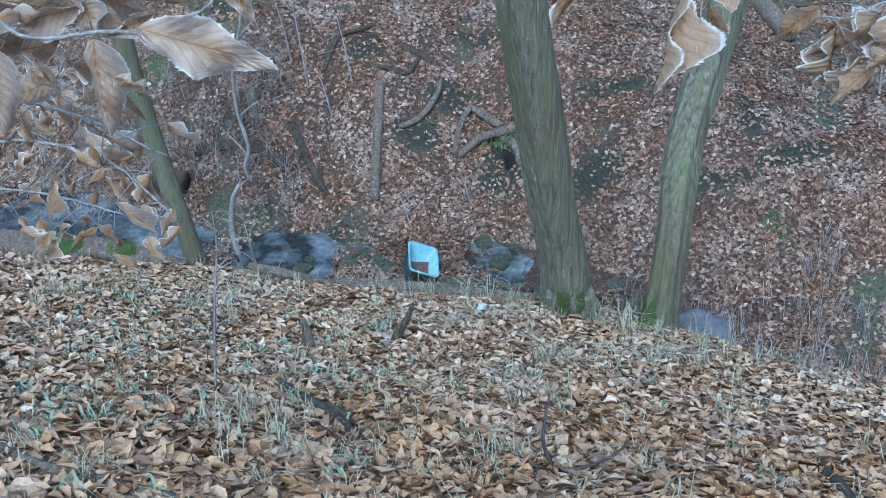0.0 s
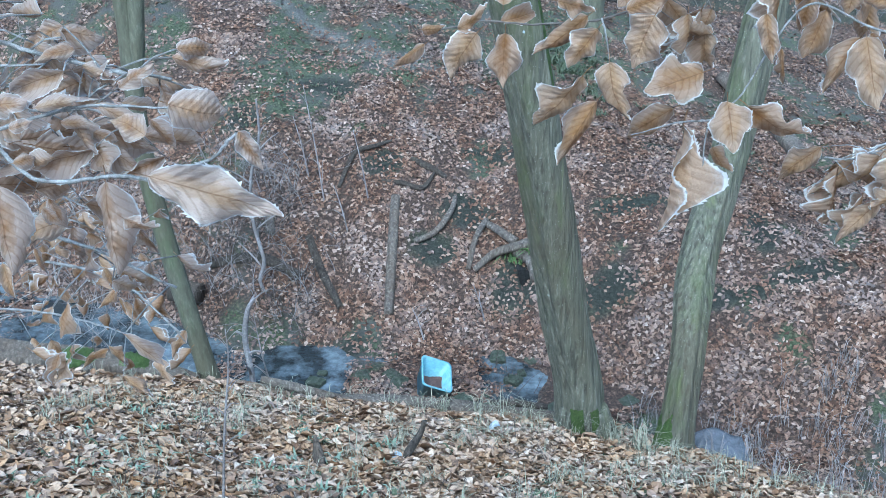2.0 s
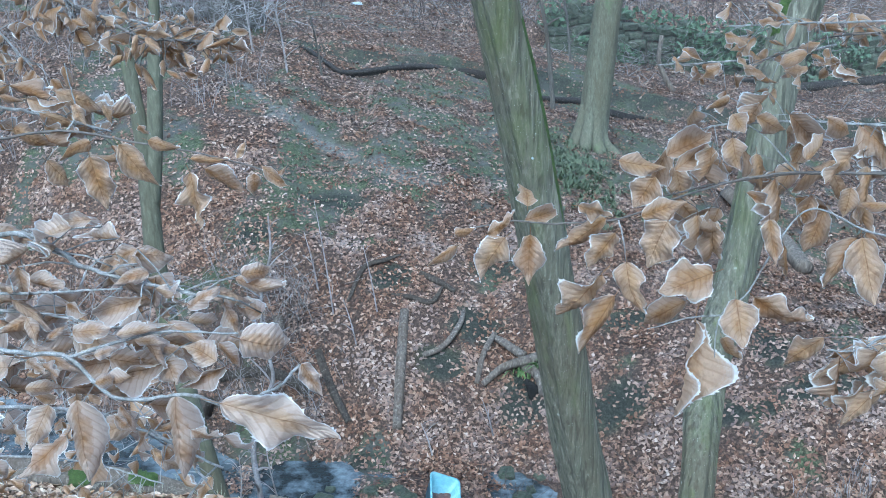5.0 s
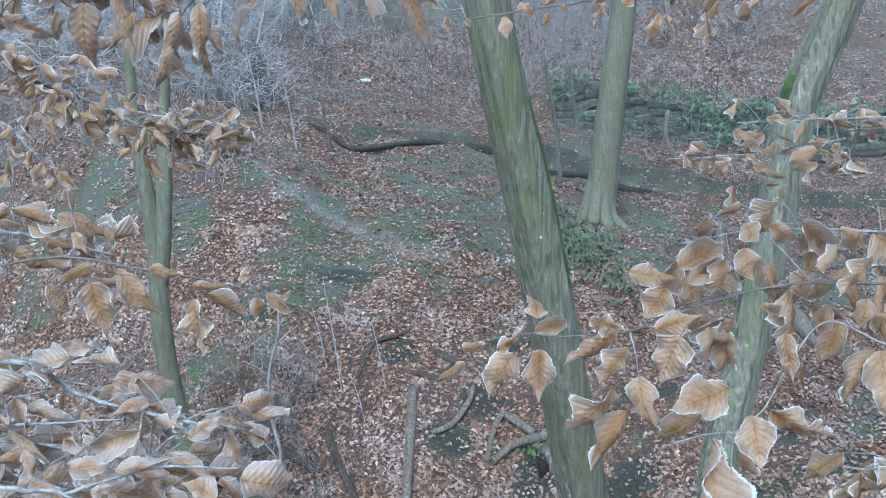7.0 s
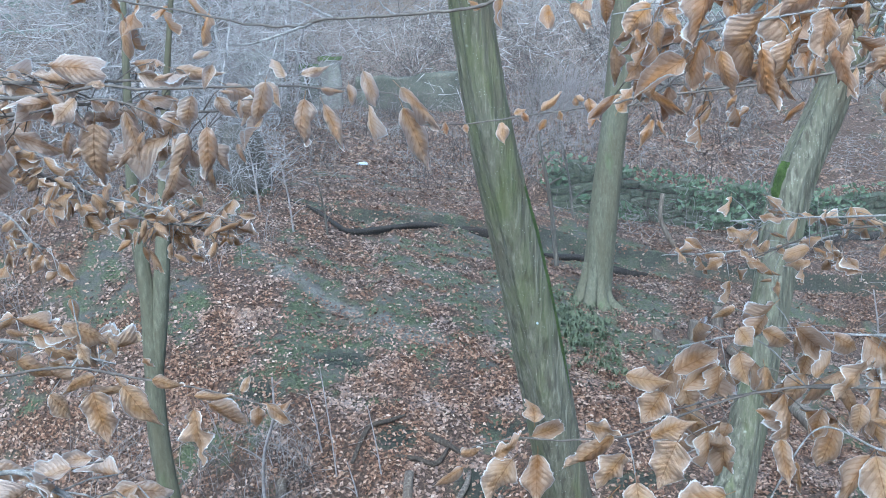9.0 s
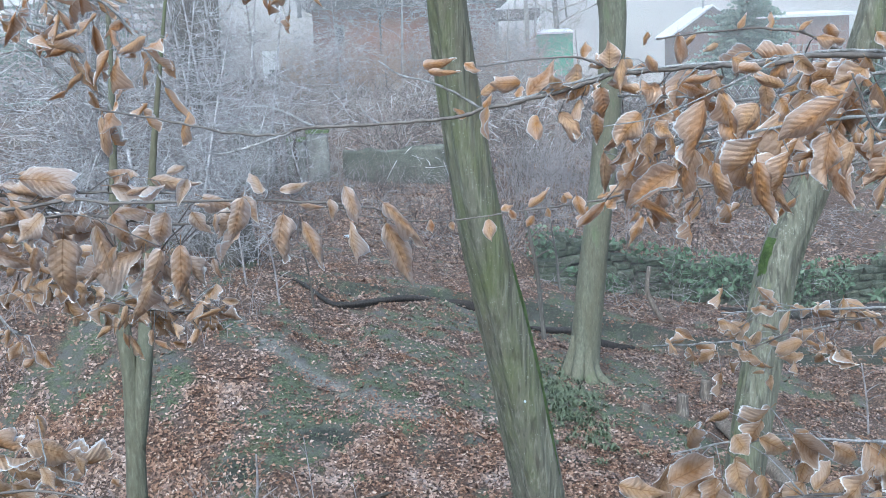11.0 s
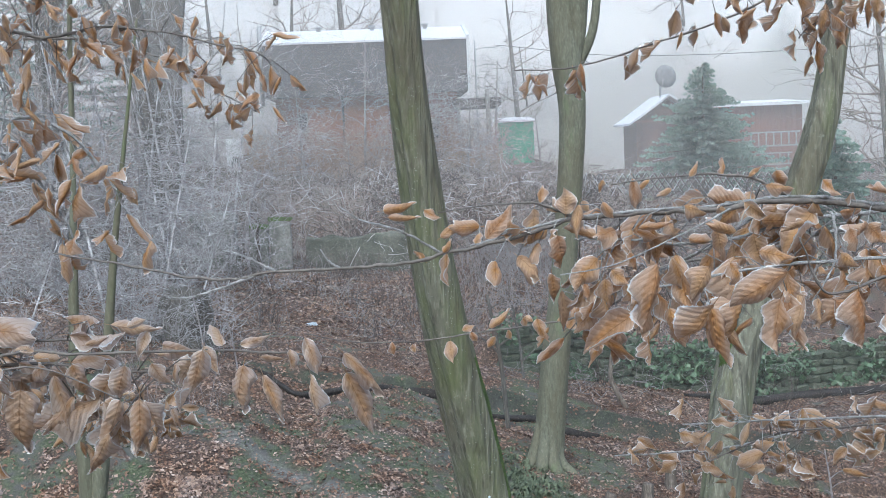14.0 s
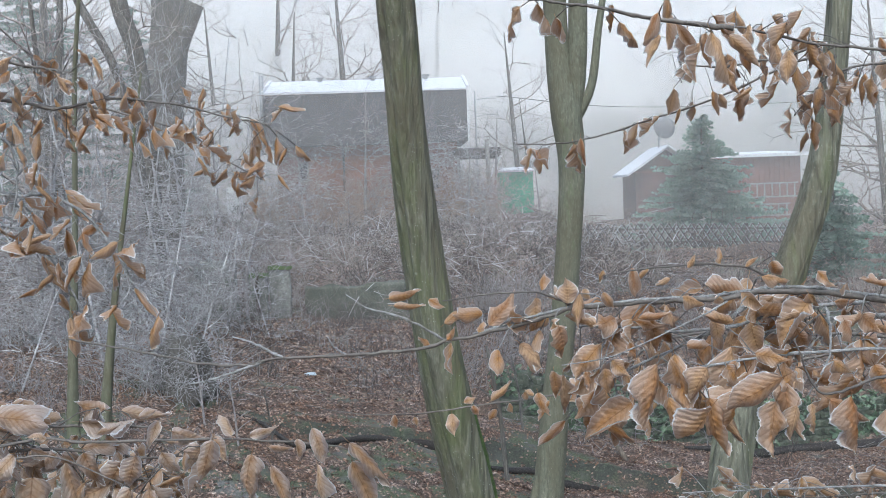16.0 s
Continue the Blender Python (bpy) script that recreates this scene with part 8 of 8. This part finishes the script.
leafy(limb, [(0.951, 2.764, 7.245), (0.832, 2.768, 7.231), (0.761, 2.771, 7.220), (0.715, 2.771, 7.190), (0.682, 2.770, 7.151)], 34, 0.05, 0.0025, 0.001, False, 1.5, 0.045, 0.0, (0.24, 0.42))
leafy(limb, [(0.707, 2.724, 7.257), (0.654, 2.726, 7.240), (0.601, 2.727, 7.233), (0.548, 2.729, 7.227), (0.487, 2.732, 7.238)], 18, 0.05, 0.0025, 0.001, False, 1.5, 0.045, 0.0, (0.24, 0.42))
leafy(limb, [(0.436, 2.283, 7.222), (0.372, 2.286, 7.231), (0.308, 2.289, 7.245), (0.244, 2.292, 7.258), (0.180, 2.295, 7.266)], 9, 0.06, 0.003, 0.0012, False, 0.8, 0.025, 0.0, (0.24, 0.42))
limb = branch_thing(None, "spray of curled brown leaves on dark twigs")
leafy(limb, [(-0.855, 3.037, 7.257), (-0.654, 3.028, 7.242), (-0.555, 3.023, 7.224), (-0.464, 3.020, 7.237), (-0.394, 3.017, 7.232), (-0.324, 3.014, 7.218), (-0.214, 3.008, 7.189), (-0.174, 3.006, 7.182)], 70, 0.05, 0.0035, 0.0012, False, 1.0, 0.055, 0.0, (0.17, 0.36))
leafy(limb, [(-0.677, 3.280, 7.251), (-0.552, 3.275, 7.245), (-0.451, 3.269, 7.218), (-0.362, 3.264, 7.183), (-0.285, 3.258, 7.124), (-0.224, 3.254, 7.090)], 46, 0.05, 0.003, 0.001, False, 0.9, 0.04, 0.0, (0.17, 0.36))
leafy(limb, [(-0.780, 2.987, 7.328), (-0.634, 2.980, 7.303), (-0.566, 2.977, 7.291), (-0.508, 2.974, 7.279)], 26, 0.055, 0.004, 0.0015, False, 0.6, 0.05, 0.0, (0.17, 0.36))
limb = branch_thing(None, "drooping spray of curled dry leaves")
leafy(limb, [(-0.628, 2.519, 7.105), (-0.480, 2.512, 7.066), (-0.420, 2.509, 7.064), (-0.369, 2.506, 7.036), (-0.333, 2.502, 6.990), (-0.309, 2.499, 6.944)], 36, 0.05, 0.003, 0.001, True, 0.9, 0.06, 0.0, (0.17, 0.36))
leafy(limb, [(-0.615, 2.566, 7.044), (-0.500, 2.561, 7.025), (-0.454, 2.558, 7.008), (-0.403, 2.552, 6.929), (-0.382, 2.548, 6.866)], 25, 0.05, 0.0025, 0.001, True, 0.9, 0.05, 0.0, (0.17, 0.36))
leafy(limb, [(-0.531, 2.468, 7.151), (-0.452, 2.464, 7.134), (-0.439, 2.461, 7.083), (-0.449, 2.458, 7.025)], 18, 0.05, 0.0025, 0.001, True, 0.9, 0.05, 0.0, (0.17, 0.36))
limb = branch_thing(None, "low twig thick with small pale frosted leaves")
leafy(limb, [(1.336, 3.098, 6.426), (1.116, 3.106, 6.430), (0.970, 3.112, 6.434), (0.851, 3.116, 6.431), (0.762, 3.119, 6.424), (0.673, 3.120, 6.395), (0.594, 3.120, 6.360)], 48, 0.055, 0.0026, 0.0012, False, 0.5, 0.07)
leafy(limb, [(1.096, 3.069, 6.457), (0.954, 3.074, 6.459), (0.772, 3.082, 6.461), (0.664, 3.086, 6.461), (0.566, 3.089, 6.460)], 35, 0.055, 0.0026, 0.0012, True, 0.4, 0.07)
leafy(limb, [(0.840, 3.273, 6.379), (0.708, 3.276, 6.356), (0.577, 3.281, 6.350), (0.471, 3.285, 6.349)], 14, 0.055, 0.0026, 0.0012, True, 0.5, 0.06)

# ---- mist ----
def mist_material(name, density):
    m = bpy.data.materials.new(name)
    m.use_nodes = True
    nt = m.node_tree
    nt.nodes.clear()
    out = nt.nodes.new("ShaderNodeOutputMaterial")
    clear = nt.nodes.new("ShaderNodeBsdfTransparent")
    dif = nt.nodes.new("ShaderNodeBsdfDiffuse")
    tra = nt.nodes.new("ShaderNodeBsdfTranslucent")
    for b in (dif, tra):
        b.inputs[0].default_value = (0.93, 0.91, 0.89, 1)
    both = nt.nodes.new("ShaderNodeMixShader")
    nt.links.new(dif.outputs[0], both.inputs[1])
    nt.links.new(tra.outputs[0], both.inputs[2])
    top = nt.nodes.new("ShaderNodeMixShader")
    fac = ramp_node(nt, noise_node(nt, 0.06, 3, 0.5), [(0.3, (density * 0.8,) * 3), (0.7, (min(1, density * 1.2),) * 3)])
    nt.links.new(fac, top.inputs[0])
    nt.links.new(clear.outputs[0], top.inputs[1])
    nt.links.new(both.outputs[0], top.inputs[2])
    nt.links.new(top.outputs[0], out.inputs[0])
    return m


def mist(y, density, half, height):
    xs, zs = np.linspace(-half, half, 24), np.linspace(-2, height, 12)
    X, Z = np.meshgrid(xs, zs)
    Y = y + (fbm(X * 0.03 + y, Z * 0.05, 2) - 0.5) * (3 if y > 20 else 1.2) + 0.0015 * X ** 2 + (0.8 * np.clip(Z - 6, 0, 200) if y > 70 else 0)
    ii = (np.arange(11)[:, None] * 24 + np.arange(23)[None, :]).ravel()
    ob = mesh_object("mist", np.stack([X, Y, Z], -1).reshape(-1, 3), np.stack([ii, ii + 1, ii + 25, ii + 24], -1), mist_material("mist_%d" % y, density), smooth=True)
    return tagged(ob, "thin pale winter mist hanging in the valley", "mist", kind="stuff")


# Added dark treeline sheets; they darken the mist low down into a sky gradient.
M_HORIZON_DIM = simple("horizon_dimming_wood", (0.05, 0.055, 0.055), (0.15, 0.155, 0.15), 0.9, 0.95, 0.2, 0.02, (1, 1, 0.25))
for wy_, top, seed in ((86, 11.0, 1), (98, 14.5, 2)):
    wxs = np.arange(-75, 80, 0.25)
    crest = top + 5 * (fbm(wxs * 0.06 + 9 * seed, np.full(len(wxs), seed * 3.0), 3) - 0.5) + 3.5 * (fbm(wxs * 0.5, np.full(len(wxs), seed * 5.0), 3) - 0.5) + RNG.normal(0, 0.5, len(wxs))
    depth = wy_ + 2.5 * (fbm(wxs * 0.3, np.full(len(wxs), seed * 7.0), 2) - 0.5)
    n = len(wxs)
    rows = [np.stack([wxs, depth, np.full(n, 4.0)], -1), np.stack([wxs, depth, crest], -1), np.stack([wxs, depth + 1.5, crest - 1.0], -1), np.stack([wxs, depth + 1.5, np.full(n, 4.0)], -1)]
    ii = np.concatenate([np.arange(n - 1) + k * n for k in range(3)])
    dim_sheet = mesh_object("backdrop", np.vstack(rows), np.stack([ii, ii + 1, ii + n + 1, ii + n], -1), M_HORIZON_DIM)
    tagged(dim_sheet, "added dark treeline sheet that dims the mist near the horizon", "backdrop", kind="structure")

for my, md in ((17.0, 0.012), (23.0, 0.02), (33, 0.045), (43.5, 0.09), (56.0, 0.13), (74, 0.48), (92, 0.4), (107, 0.85)):
    mist(my, md, 60 + my, 24 + my * 0.5)
